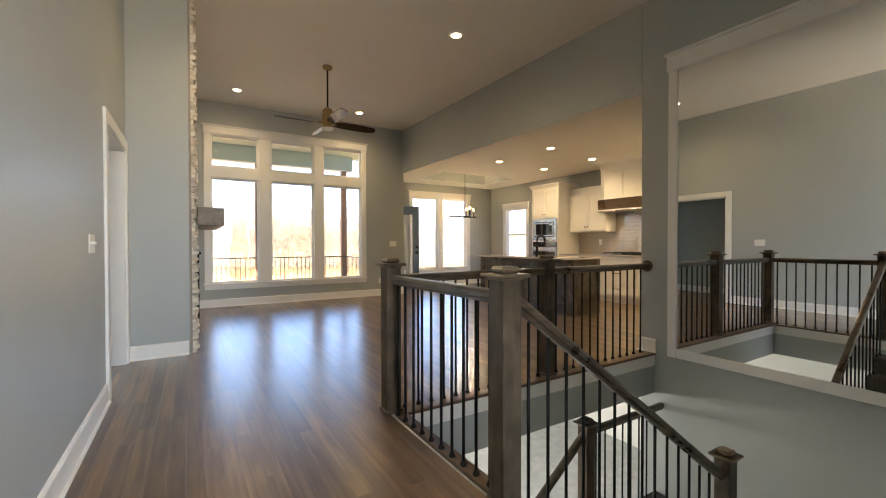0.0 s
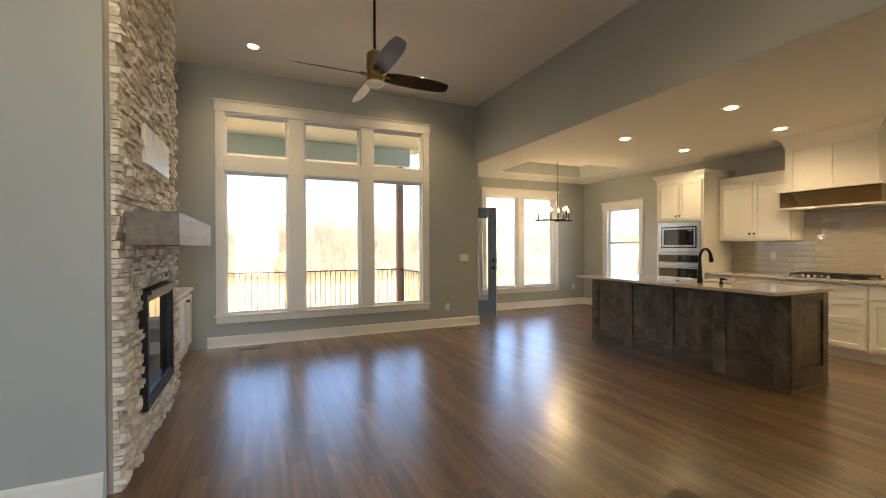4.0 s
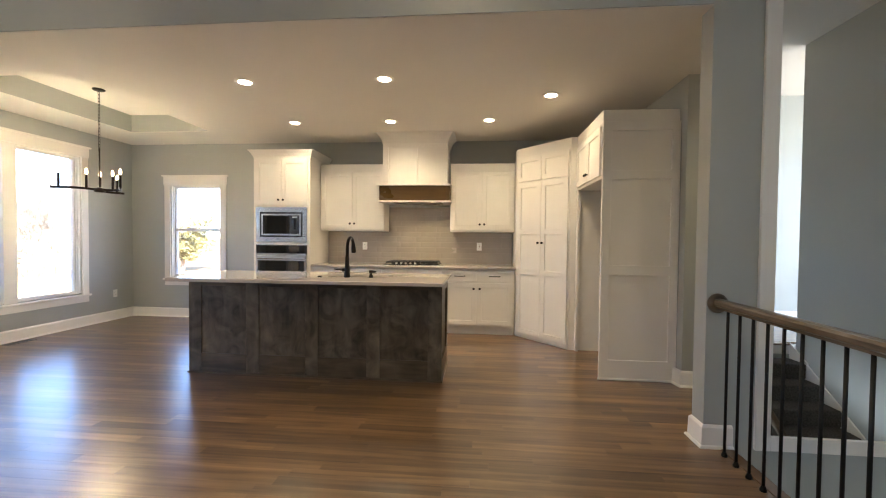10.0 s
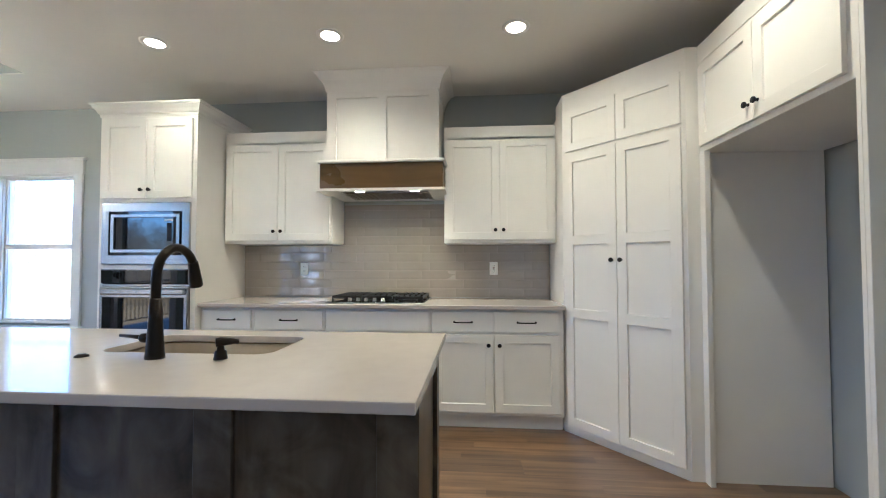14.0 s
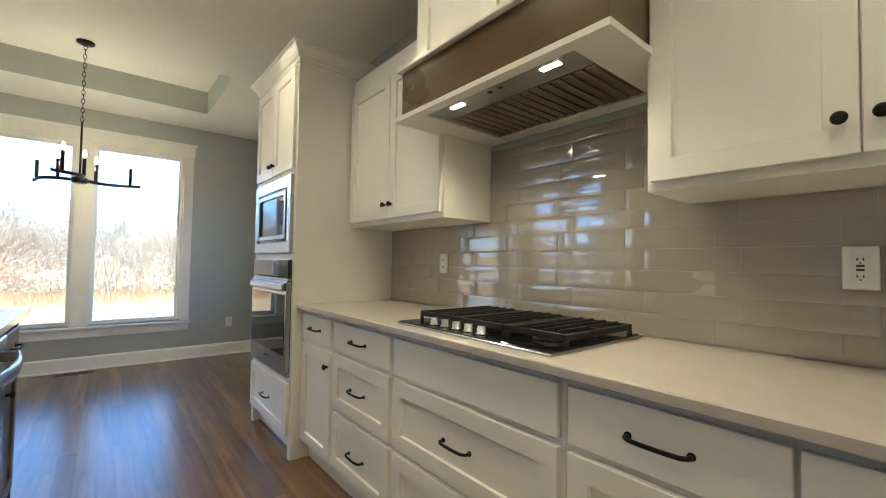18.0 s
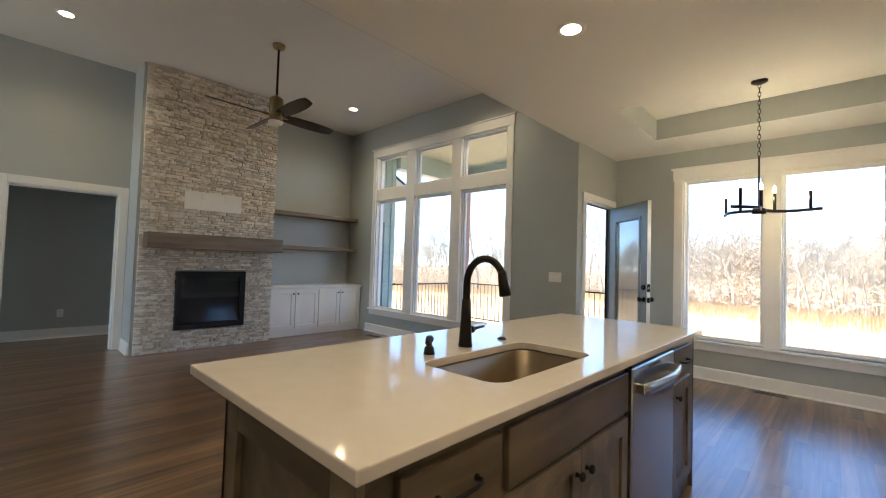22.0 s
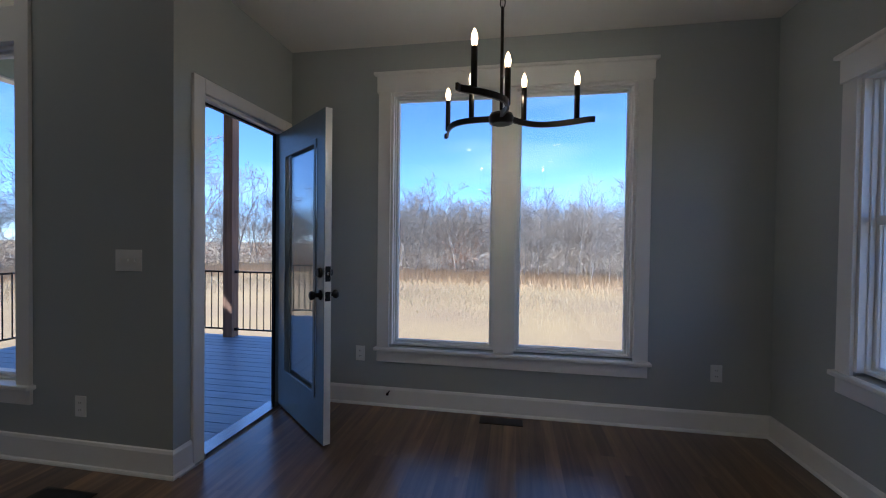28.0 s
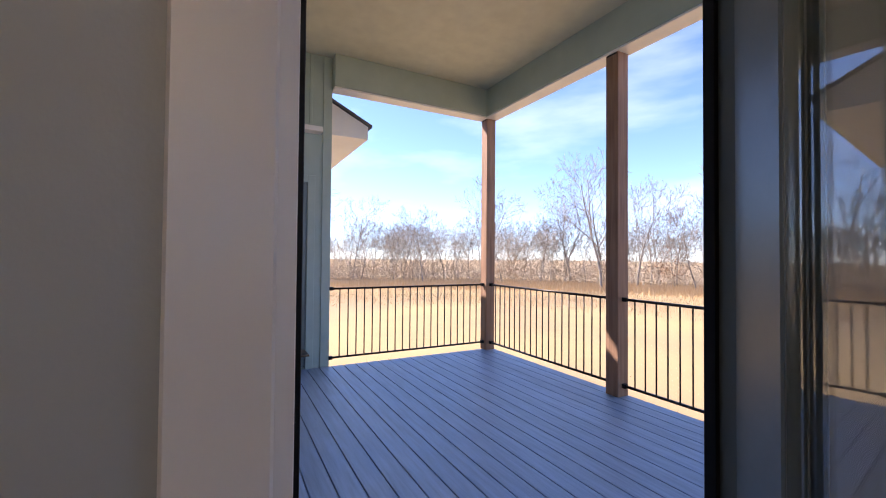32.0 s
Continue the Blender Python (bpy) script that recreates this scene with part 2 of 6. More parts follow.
PAINT = mat("wall_paint", (0.40, 0.425, 0.415), 0.42, var=0.012, scale=1.2, bump=0.12, bump_scale=160)
CEIL = mat("ceiling_paint", (0.79, 0.77, 0.72), 0.8, var=0.012, scale=1.0, bump=0.2, bump_scale=120)
TRIM = mat("trim_paint", (0.80, 0.79, 0.76), 0.32, var=0.015, scale=3.0, bump=0.05, bump_scale=90)
CAB = mat("cabinet_paint", (0.82, 0.80, 0.76), 0.33, var=0.012, scale=3.0, bump=0.04, bump_scale=120)
FLOOR = wood_mat("oak_floor", (0.060, 0.0325, 0.015), (0.23, 0.134, 0.061), rough=0.34, rand=0.36, grain=(17, 0.7, 17), bump=0.05, coat=1.0, spec=0.28, span=0.03, blotch=0.3, blotch_scale=3.0)
FLOOR_ISLAND = wood_mat("oak_floor_joined", (0.060, 0.0325, 0.015), (0.23, 0.134, 0.061), rough=0.34, rand=0.36, grain=(17, 0.7, 17), bump=0.05, coat=1.0, spec=0.28, span=0.03, blotch=0.3, blotch_scale=3.0, island=True)
STAIN = wood_mat("grey_brown_stain", (0.012, 0.009, 0.006), (0.20, 0.160, 0.110), rough=0.36, rand=0.12, grain=(7, 7, 1.3), blotch=0.62, blotch_scale=5.0, bump=0.2)
STAIN_H = wood_mat("grey_brown_stain_level", (0.014, 0.010, 0.006), (0.165, 0.122, 0.078), rough=0.35, rand=0.12, grain=(1.2, 1.2, 9), blotch=0.5, blotch_scale=4.0, bump=0.2)
STAIN_N = wood_mat("dark_newel_stain", (0.010, 0.0075, 0.005), (0.145, 0.110, 0.074), rough=0.36, rand=0.12, grain=(9, 9, 1.3), blotch=0.5, blotch_scale=7.0, bump=0.2, spec=0.35)
RAILWOOD = wood_mat("dark_rail_stain", (0.014, 0.010, 0.0065), (0.165, 0.121, 0.078), rough=0.3, rand=0.12, grain=(2.0, 2.0, 12), blotch=0.5, blotch_scale=6.0, bump=0.2, coat=0.45)
MANTEL = wood_mat("mantel_wood", (0.10, 0.072, 0.047), (0.27, 0.205, 0.142), rough=0.45, rand=0.1, grain=(9, 0.9, 9), blotch=0.3)
RAILNOSE = wood_mat("nosing_oak", (0.075, 0.042, 0.025), (0.165, 0.098, 0.057), rough=0.34, rand=0.1, grain=(9, 0.9, 9), blotch=0.3)
HOODWOOD = wood_mat("hood_wood", (0.055, 0.032, 0.011), (0.125, 0.076, 0.029), rough=0.3, rand=0.05, grain=(1.0, 1.0, 9), blotch=0.5)
POSTWOOD = wood_mat("cedar_post", (0.17, 0.085, 0.045), (0.36, 0.21, 0.125), rough=0.7, rand=0.12, grain=(14, 14, 0.8), blotch=0.3)
BRONZE = mat("dark_bronze", (0.022, 0.018, 0.015), 0.38, 0.85, 0.1)
BLACK = mat("matte_black", (0.006, 0.006, 0.006), 0.5, 0.0, 0.1, spec=0.25)
IRON = mat("cast_iron", (0.018, 0.018, 0.019), 0.6, 0.3, 0.15, bump=0.4, bump_scale=200)
STEEL = mat("brushed_steel", (0.43, 0.435, 0.44), 0.25, 1.0, 0.03, scale=3.0, bump_scale=12, rough_var=0.03, stretch=(1, 1, 4))
STEEL_D = mat("sink_steel", (0.33, 0.27, 0.20), 0.32, 1.0, 0.05, bump=0.08, bump_scale=60)
DGLASS = mat("black_glass", (0.006, 0.006, 0.007), 0.03, 0.0, 0.05, rough_var=0.01, spec=0.6)
QUARTZ = mat("quartz", (0.52, 0.475, 0.44), 0.09, 0.0, 0.012, 14.0, rough_var=0.03, spec=0.5)
PLATE = mat("white_plastic", (0.80, 0.80, 0.77), 0.35, var=0.01)
REDBROWN = mat("red_button", (0.16, 0.02, 0.015), 0.4, var=0.02)
DARKSLOT = mat("dark_slot", (0.02, 0.02, 0.02), 0.6)
TILE = mat("glazed_tile", (0.37, 0.325, 0.275), 0.03, 0.0, 0.02, 5.0, bump=0.5, bump_scale=26.0, deep=0.003, rough_var=0.01, rand=0.012, spec=1.0, coat=1.0)
TILE.node_tree.nodes["Principled BSDF"].inputs["Coat IOR"].default_value = 1.85
GROUT = mat("grout", (0.37, 0.325, 0.275), 0.8)
BRASS = mat("aged_brass", (0.32, 0.24, 0.12), 0.32, 1.0, 0.08)
CARPET = mat("dark_carpet", (0.075, 0.07, 0.064), 0.95, var=0.2, scale=50, bump=1.0, bump_scale=300)
SIDING = mat("green_siding", (0.36, 0.43, 0.37), 0.6, var=0.03, scale=4)
PORCHCEIL = mat("porch_ceiling", (0.60, 0.60, 0.45), 0.7, var=0.03)
DECK = mat("grey_deck_board", (0.275, 0.375, 0.51), 0.38, var=0.08, scale=3, bump=0.3, bump_scale=40, stretch=(1, 12, 12), rand=0.07)
BLUEDOOR = mat("slate_door_paint", (0.145, 0.185, 0.195), 0.35, var=0.03)
VINYL = mat("window_vinyl", (0.80, 0.80, 0.79), 0.35, var=0.01)
GLASS = glass_mat("window_glass")
MIRROR = mirror_mat()
BULB = glow("lamp_bulb", (1.0, 0.56, 0.22), 4.0)
CANGLOW = glow("can_light", (1.0, 0.72, 0.42), 2.4)


def pieces_mat(name, colours, rough, bump, bump_scale, island=False, spread=0.5, noise_scale=14.0, grain=(1, 1, 1)):
    """Each piece takes its own tone from a ramp, broken up by noise."""
    m = bpy.data.materials.new(name)
    m.use_nodes = True
    n, l = m.node_tree.nodes, m.node_tree.links
    b = n["Principled BSDF"]
    src = n.new("ShaderNodeNewGeometry").outputs["Random Per Island"] if island else n.new("ShaderNodeObjectInfo").outputs["Random"]
    tc, mp = n.new("ShaderNodeTexCoord"), n.new("ShaderNodeMapping")
    mp.inputs["Scale"].default_value = grain
    l.new(tc.outputs["Object"], mp.inputs["Vector"])
    no = n.new("ShaderNodeTexNoise")
    no.inputs["Scale"].default_value, no.inputs["Detail"].default_value = noise_scale, 7
    l.new(mp.outputs["Vector"], no.inputs["Vector"])
    mix = n.new("ShaderNodeMixRGB")
    mix.inputs["Fac"].default_value = spread
    l.new(src, mix.inputs["Color1"]), l.new(no.outputs["Fac"], mix.inputs["Color2"])
    ramp = n.new("ShaderNodeValToRGB")
    el = ramp.color_ramp.elements
    for i, c in enumerate(colours):
        pos = 0.12 + 0.76 * i / (len(colours) - 1)
        e = el[i] if i < 2 else el.new(pos)
        e.position, e.color = pos, (*c, 1)
    l.new(mix.outputs["Color"], ramp.inputs["Fac"])
    l.new(ramp.outputs["Color"], b.inputs["Base Color"])
    b.inputs["Roughness"].default_value = rough
    fine = n.new("ShaderNodeTexNoise")
    fine.inputs["Scale"].default_value, fine.inputs["Detail"].default_value = bump_scale, 6
    l.new(tc.outputs["Object"], fine.inputs["Vector"])
    bp = n.new("ShaderNodeBump")
    bp.inputs["Strength"].default_value, bp.inputs["Distance"].default_value = bump, 0.006
    l.new(fine.outputs["Fac"], bp.inputs["Height"])
    l.new(bp.outputs["Normal"], b.inputs["Normal"])
    return m


STONES = [(0.26, 0.215, 0.165), (0.62, 0.56, 0.47), (0.82, 0.77, 0.67), (0.45, 0.395, 0.32), (0.84, 0.80, 0.72), (0.66, 0.56, 0.43), (0.50, 0.47, 0.42), (0.79, 0.74, 0.65)]
STONE = pieces_mat("split_stone", STONES, 0.85, 1.0, 30, False, 0.42)
STONE_J = pieces_mat("split_stone_joined", STONES, 0.85, 1.0, 30, True, 0.42)
MORTAR = mat("stone_backing", (0.33, 0.29, 0.25), 0.95)
LOWER = mat("lower_floor", (0.50, 0.50, 0.49), 0.7, var=0.06)
FIELD = mat("dry_field", (0.43, 0.295, 0.125), 0.95, scale=0.12, bump=1.0, bump_scale=4.0, colour2=(0.31, 0.205, 0.11))
WEEDS = pieces_mat("dry_weeds", [(0.56, 0.43, 0.24), (0.62, 0.49, 0.28), (0.50, 0.37, 0.20), (0.66, 0.54, 0.33)], 0.95, 0.2, 20, True, 0.2)
GRASS = pieces_mat("dry_grass", [(0.60, 0.43, 0.23), (0.67, 0.50, 0.29), (0.55, 0.37, 0.19), (0.71, 0.56, 0.35)], 0.9, 0.2, 20, True, 0.2)
BARK = mat("grey_bark", (0.24, 0.205, 0.17), 0.95, var=0.2, scale=3, bump=0.6, bump_scale=20)
TWIG = mat("brown_twigs", (0.28, 0.24, 0.195), 0.95, var=0.2, scale=1.0)
BRUSH = pieces_mat("brush", [(0.42, 0.345, 0.25), (0.50, 0.42, 0.315), (0.45, 0.345, 0.235), (0.54, 0.46, 0.36)], 0.95, 0.2, 10, True, 0.2)
RUST = pieces_mat("rust_leaves", [(0.28, 0.12, 0.05), (0.36, 0.17, 0.07), (0.22, 0.10, 0.05)], 0.9, 0.1, 10, True, 0.2)
LEAF = pieces_mat("autumn_leaves", [(0.16, 0.15, 0.05), (0.24, 0.22, 0.08), (0.30, 0.22, 0.08), (0.12, 0.13, 0.05)], 0.8, 0.1, 10, True, 0.2)
SHINGLE = mat("roof_shingle", (0.11, 0.10, 0.095), 0.9, var=0.2, scale=8, bump=0.8, bump_scale=40)
FANBLADE = wood_mat("fan_blade", (0.012, 0.009, 0.007), (0.035, 0.024, 0.018), rough=0.24, rand=0.1, grain=(3, 3, 3), coat=0.3)
FROST = mat("frosted_lens", (0.85, 0.83, 0.78), 0.35, var=0.01)

# ---- building helpers ----
def bm_box(bm, x0, y0, z0, x1, y1, z1, bevel=0.0, seg=1):
    vs = [bm.verts.new((x, y, z)) for z in (z0, z1) for y in (y0, y1) for x in (x0, x1)]
    fs = [bm.faces.new([vs[i] for i in f]) for f in ((0, 2, 3, 1), (4, 5, 7, 6), (0, 1, 5, 4), (2, 6, 7, 3), (0, 4, 6, 2), (1, 3, 7, 5))]
    if bevel:
        es = list({e for f in fs for e in f.edges})
        bmesh.ops.bevel(bm, geom=es, offset=bevel, segments=seg, affect="EDGES", profile=0.5, clamp_overlap=True)
    return bm


def bm_cyl(bm, p0, p1, r0, r1=None, seg=12, caps=True):
    r1 = r0 if r1 is None else r1
    p0, p1 = Vector(p0), Vector(p1)
    q = (p1 - p0).to_track_quat("Z", "Y")
    rings = []
    for p, r in ((p0, r0), (p1, r1)):
        rings.append([bm.verts.new(p + q @ Vector((r * math.cos(2 * math.pi * i / seg), r * math.sin(2 * math.pi * i / seg), 0))) for i in range(seg)])
    for i in range(seg):
        f = bm.faces.new((rings[0][i], rings[0][(i + 1) % seg], rings[1][(i + 1) % seg], rings[1][i]))
        f.smooth = True
    if caps:
        bm.faces.new(rings[0][::-1]), bm.faces.new(rings[1])
    return bm


def bm_tube(bm, pts, r, seg=10, caps=True):
    """A round bar along a polyline; r may be a list."""
    pts = [Vector(p) for p in pts]
    rs = r if isinstance(r, (list, tuple)) else [r] * len(pts)
    rings, up = [], None
    for i, p in enumerate(pts):
        d = (pts[min(i + 1, len(pts) - 1)] - pts[max(i - 1, 0)]).normalized()
        if up is None:
            up = d.orthogonal().normalized()
        up = (up - d * up.dot(d)).normalized()
        side = d.cross(up)
        rings.append([bm.verts.new(p + rs[i] * (math.cos(2 * math.pi * k / seg) * up + math.sin(2 * math.pi * k / seg) * side)) for k in range(seg)])
    for a, b in zip(rings, rings[1:]):
        for k in range(seg):
            bm.faces.new((a[k], a[(k + 1) % seg], b[(k + 1) % seg], b[k])).smooth = True
    if caps:
        bm.faces.new(rings[0][::-1]), bm.faces.new(rings[-1])
    return bm


def bm_lathe(bm, centre, axis, profile, seg=16):
    """Turned shape: profile rows of (distance along axis, radius)."""
    c, q = Vector(centre), Vector(axis).to_track_quat("Z", "Y")
    rings = [[bm.verts.new(c + q @ Vector((r * math.cos(2 * math.pi * i / seg), r * math.sin(2 * math.pi * i / seg), h))) for i in range(seg)] for h, r in profile]
    for a, b in zip(rings, rings[1:]):
        for k in range(seg):
            bm.faces.new((a[k], a[(k + 1) % seg], b[(k + 1) % seg], b[k])).smooth = True
    bm.faces.new(rings[0][::-1]), bm.faces.new(rings[-1])
    return bm


def bm_sweep(bm, outline, path, closed=False):
    """Moulding: outline of (out, up) carried along a level path, mitred; out is to the right of the way."""
    pts = [Vector(p) for p in path]
    n, rings = len(pts), []
    for i, p in enumerate(pts):
        a = pts[i] - pts[i - 1] if (i or closed) else pts[1] - pts[0]
        b = pts[(i + 1) % n] - pts[i] if (i < n - 1 or closed) else pts[-1] - pts[-2]
        ra, rb = Vector((a.y, -a.x, 0)).normalized(), Vector((b.y, -b.x, 0)).normalized()
        m = (ra + rb)
        m = m / max(0.3, m.dot(ra))
        rings.append([bm.verts.new(p + m * o + Vector((0, 0, u))) for o, u in outline])
    k = len(outline)
    pairs = list(zip(rings, rings[1:])) + ([(rings[-1], rings[0])] if closed else [])
    for a, b in pairs:
        for j in range(k):
            bm.faces.new((a[j], a[(j + 1) % k], b[(j + 1) % k], b[j]))
    if not closed:
        bm.faces.new(rings[0][::-1]), bm.faces.new(rings[-1])
    bmesh.ops.recalc_face_normals(bm, faces=bm.faces)
    return bm


def world_of(ob):
    return world_of(ob.parent) @ ob.matrix_parent_inverse @ ob.matrix_basis if ob.parent else ob.matrix_basis.copy()


def part(name, bm, material, parent=None, label=""):
    me = bpy.data.meshes.new(name)
    bmesh.ops.recalc_face_normals(bm, faces=bm.faces)
    bm.to_mesh(me)
    bm.free()
    me.materials.append(material)
    ob = new(name, me)
    if parent:
        ob.parent = parent
        ob.matrix_parent_inverse = world_of(parent).inverted()
    if label:
        tagged(ob, label)
    return ob


def thing(name, label, category, at=(0, 0, 0), group="", kind="", rz=0.0):
    e = new(name)
    e.empty_display_size = 0.1
    e.matrix_basis = pose(*at, 0, 0, rz)
    return tagged(e, label, category, group, kind)


def bx(name, lo, hi, material, parent=None, bevel=0.002, label=""):
    return part(name, bm_box(bmesh.new(), *lo, *hi, bevel), material, parent, label)


def wall(name, axis, c0, c1, a0, a1, z0, z1, holes=(), material=None, label="", cat="wall"):
    """A wall with real openings: axis 'x' runs along x with thickness c0..c1 in y, 'y' the other way."""
    sa = sorted({a0, a1, *[v for h in holes for v in h[:2]]})
    sz = sorted({z0, z1, *[v for h in holes for v in h[2:]]})
    solid = {}
    for i in range(len(sa) - 1):
        for j in range(len(sz) - 1):
            ma, mz = (sa[i] + sa[i + 1]) / 2, (sz[j] + sz[j + 1]) / 2
            solid[i, j] = not any(h[0] < ma < h[1] and h[2] < mz < h[3] for h in holes)
    bm = bmesh.new()
    cache = {}

    def v(a, c, z):
        key = (round(a, 5), round(c, 5), round(z, 5))
        if key not in cache:
            cache[key] = bm.verts.new((a, c, z) if axis == "x" else (c, a, z))
        return cache[key]

    for (i, j), s in solid.items():
        if not s:
            continue
        A, B, Z, Y = sa[i], sa[i + 1], sz[j], sz[j + 1]
        for c in (c0, c1):
            bm.faces.new((v(A, c, Z), v(B, c, Z), v(B, c, Y), v(A, c, Y)))
        for di, dj, q in ((-1, 0, (A, A, Z, Y)), (1, 0, (B, B, Z, Y)), (0, -1, (A, B, Z, Z)), (0, 1, (A, B, Y, Y))):
            if not solid.get((i + di, j + dj)):
                if di:
                    bm.faces.new((v(q[0], c0, Z), v(q[0], c1, Z), v(q[0], c1, Y), v(q[0], c0, Y)))
                else:
                    bm.faces.new((v(A, c0, q[2]), v(B, c0, q[2]), v(B, c1, q[2]), v(A, c1, q[2])))
    return tagged(part(name, bm, material), label, cat, kind="structure")


def relief(bm, P, sa, sz, depth, c0):
    """One joined plate over a grid of cells: depth(i, j) is the cell's front, None a hole."""
    cache = {}

    def v(a, c, z):
        key = (round(a, 5), round(c, 5), round(z, 5))
        if key not in cache:
            cache[key] = bm.verts.new(P(a, c, z))
        return cache[key]

    na, nz = len(sa) - 1, len(sz) - 1
    get = lambda i, j: depth(i, j) if 0 <= i < na and 0 <= j < nz else None
    for i in range(na):
        for j in range(nz):
            d = get(i, j)
            if d is None:
                continue
            A, B, Z, Y = sa[i], sa[i + 1], sz[j], sz[j + 1]
            for c in (c0, d):
                bm.faces.new((v(A, c, Z), v(B, c, Z), v(B, c, Y), v(A, c, Y)))
            for di, dj, e0, e1 in ((-1, 0, (A, Z), (A, Y)), (1, 0, (B, Z), (B, Y)), (0, -1, (A, Z), (B, Z)), (0, 1, (A, Y), (B, Y))):
                o = get(i + di, j + dj)
                o = c0 if o is None else o
                if (d - o) * (1 if d > c0 else -1) > 1e-6:
                    bm.faces.new((v(e0[0], d, e0[1]), v(e1[0], d, e1[1]), v(e1[0], o, e1[1]), v(e0[0], o, e0[1])))
    bmesh.ops.recalc_face_normals(bm, faces=bm.faces)
    return bm


def sharp(bm, offset):
    es = [e for e in bm.edges if len(e.link_faces) == 2 and e.calc_face_angle(0) > 1.0]
    bmesh.ops.bevel(bm, geom=es, offset=offset, segments=1, affect="EDGES", profile=0.5, clamp_overlap=True)
    return bm


def ring_frame(bm, P, a0, a1, z0, z1, w, c0, c1, bevel=0.002):
    """A four-sided frame in one piece; w is one width or (sides, bottom, top)."""
    ws, wb, wt = w if isinstance(w, tuple) else (w, w, w)
    relief(bm, P, [a0, a0 + ws, a1 - ws, a1], [z0, z0 + wb, z1 - wt, z1], lambda i, j: None if i == j == 1 else c1, c0)
    return sharp(bm, bevel) if bevel else bm


def slab(name, lo, hi, material, label, cat):
    return tagged(bx(name, lo, hi, material, None, 0), label, cat, kind="structure")

# ---- the large structure ----
XW, YN, XD, YK, XE = -0.48, 8.47, 4.21, 9.62, 7.64   # inner faces: west wall, great-room window wall, patio door wall, nook window wall, east wall
XH, YP = 4.18, 2.63                                    # header and mirror wall face, end of the mirror wall
wall("wall_west", "y", XW - 0.14, XW, -4.0, YN + 0.15, -0.3, GZ, [(3.87, 4.9, -0.3, 2.04)], PAINT, "grey-green painted wall with an open doorway")
wall("wall_north", "x", YN, YN + 0.15, XW, XD, -0.3, GZ, [(0.36, 3.21, 0.40, 3.15)], PAINT, "grey-green painted wall round a tall window group")
wall("wall_patio_door", "y", XD - 0.08, XD, YN + 0.15, YK, -0.3, 3.3, [(8.671, 9.503, -0.04, 2.085)], PAINT, "grey-green painted wall with the patio door")
wall("wall_nook", "x", YK, YK + 0.15, XD - 0.08, XE, -0.3, 3.3, [(5.03, 6.78, 0.452, 2.41)], PAINT, "grey-green painted wall round a double window")
wall("wall_east", "y", XE, XE + 0.15, 0.2, YK + 0.15, -0.3, 3.3, [(8.11, 8.97, 0.62, 2.12)], PAINT, "grey-green painted kitchen wall with one window")
wall("wall_mirror", "y", XH, XH + 0.14, -4.0, YP, -3.0, GZ, (), PAINT, "grey-green painted stairwell wall")
wall("wall_header", "y", XH - 0.003, XH + 0.14, YP, YN, KZ + 0.004, GZ, (), PAINT, "grey-green painted header between great room and kitchen")
wall("wall_fridge", "x", 2.10, 2.25, 5.28, XE, 0, KZ, (), PAINT, "grey-green stub wall behind the refrigerator alcove")
wall("wall_mudroom", "x", 0.2, 0.35, XH + 0.14, XE, 0, KZ, (), PAINT, "plain grey wall")
wall("wall_stair", "x", -0.05, 0.09, 1.36, XH, -3.0, GZ, (), PAINT, "grey-green painted wall beside the stairs")
wall("wall_south", "x", -4.14, -4.0, XW - 0.14, XH + 0.14, -0.3, GZ, [(-0.2, 3.9, 0.05, 3.3)], PAINT, "grey-green painted entry wall")

ceil = bmesh.new()
bm_box(ceil, XW - 0.14, -4.14, GZ, XH + 0.14, YN + 0.15, GZ + 0.1)
tagged(part("ceiling_great_room", ceil, CEIL), "off-white flat ceiling with recessed lights", "ceiling", kind="structure")
TX0, TX1, TY0, TY1, TZ = 4.91, 6.89, 7.79, 8.945, 2.975
ceil = relief(bmesh.new(), lambda a, c, z: (a, z, c), [XH + 0.006, TX0, TX1, XE], [0.2, TY0, TY1, YK], lambda i, j: None if i == j == 1 else KZ + 0.05, KZ)
tagged(part("ceiling_kitchen", ceil, CEIL), "off-white flat kitchen ceiling with a tray recess", "ceiling", kind="structure")
ceil = bmesh.new()
bm_box(ceil, TX0 - 0.1, TY0 - 0.1, TZ, TX1 + 0.1, TY1 + 0.1, TZ + 0.05)
tagged(part("ceiling_tray", ceil, CEIL), "off-white tray ceiling over the dining nook", "ceiling", kind="structure")
tray = bmesh.new()
for b in ((TX0 - 0.05, TY0 - 0.05, TX0 + 0.003, TY1 + 0.05), (TX1 - 0.003, TY0 - 0.05, TX1 + 0.05, TY1 + 0.05), (TX0 + 0.003, TY0 - 0.05, TX1 - 0.003, TY0 + 0.003), (TX0 + 0.003, TY1 - 0.003, TX1 - 0.003, TY1 + 0.05)):
    bm_box(tray, b[0], b[1], KZ + 0.004, b[2], b[3], TZ)
tagged(part("trim_tray", tray, PAINT), "grey-green painted sides of the tray ceiling", "ceiling trim", kind="structure")
# roof over everything
slab("roof", (-0.63, -4.6, 3.95), (4.2, 8.62, 4.1), SIDING, "plain roof deck", "roof")
slab("roof_kitchen", (4.203, -4.6, 3.94), (8.2, 10.2, 4.09), SIDING, "plain roof deck", "roof")

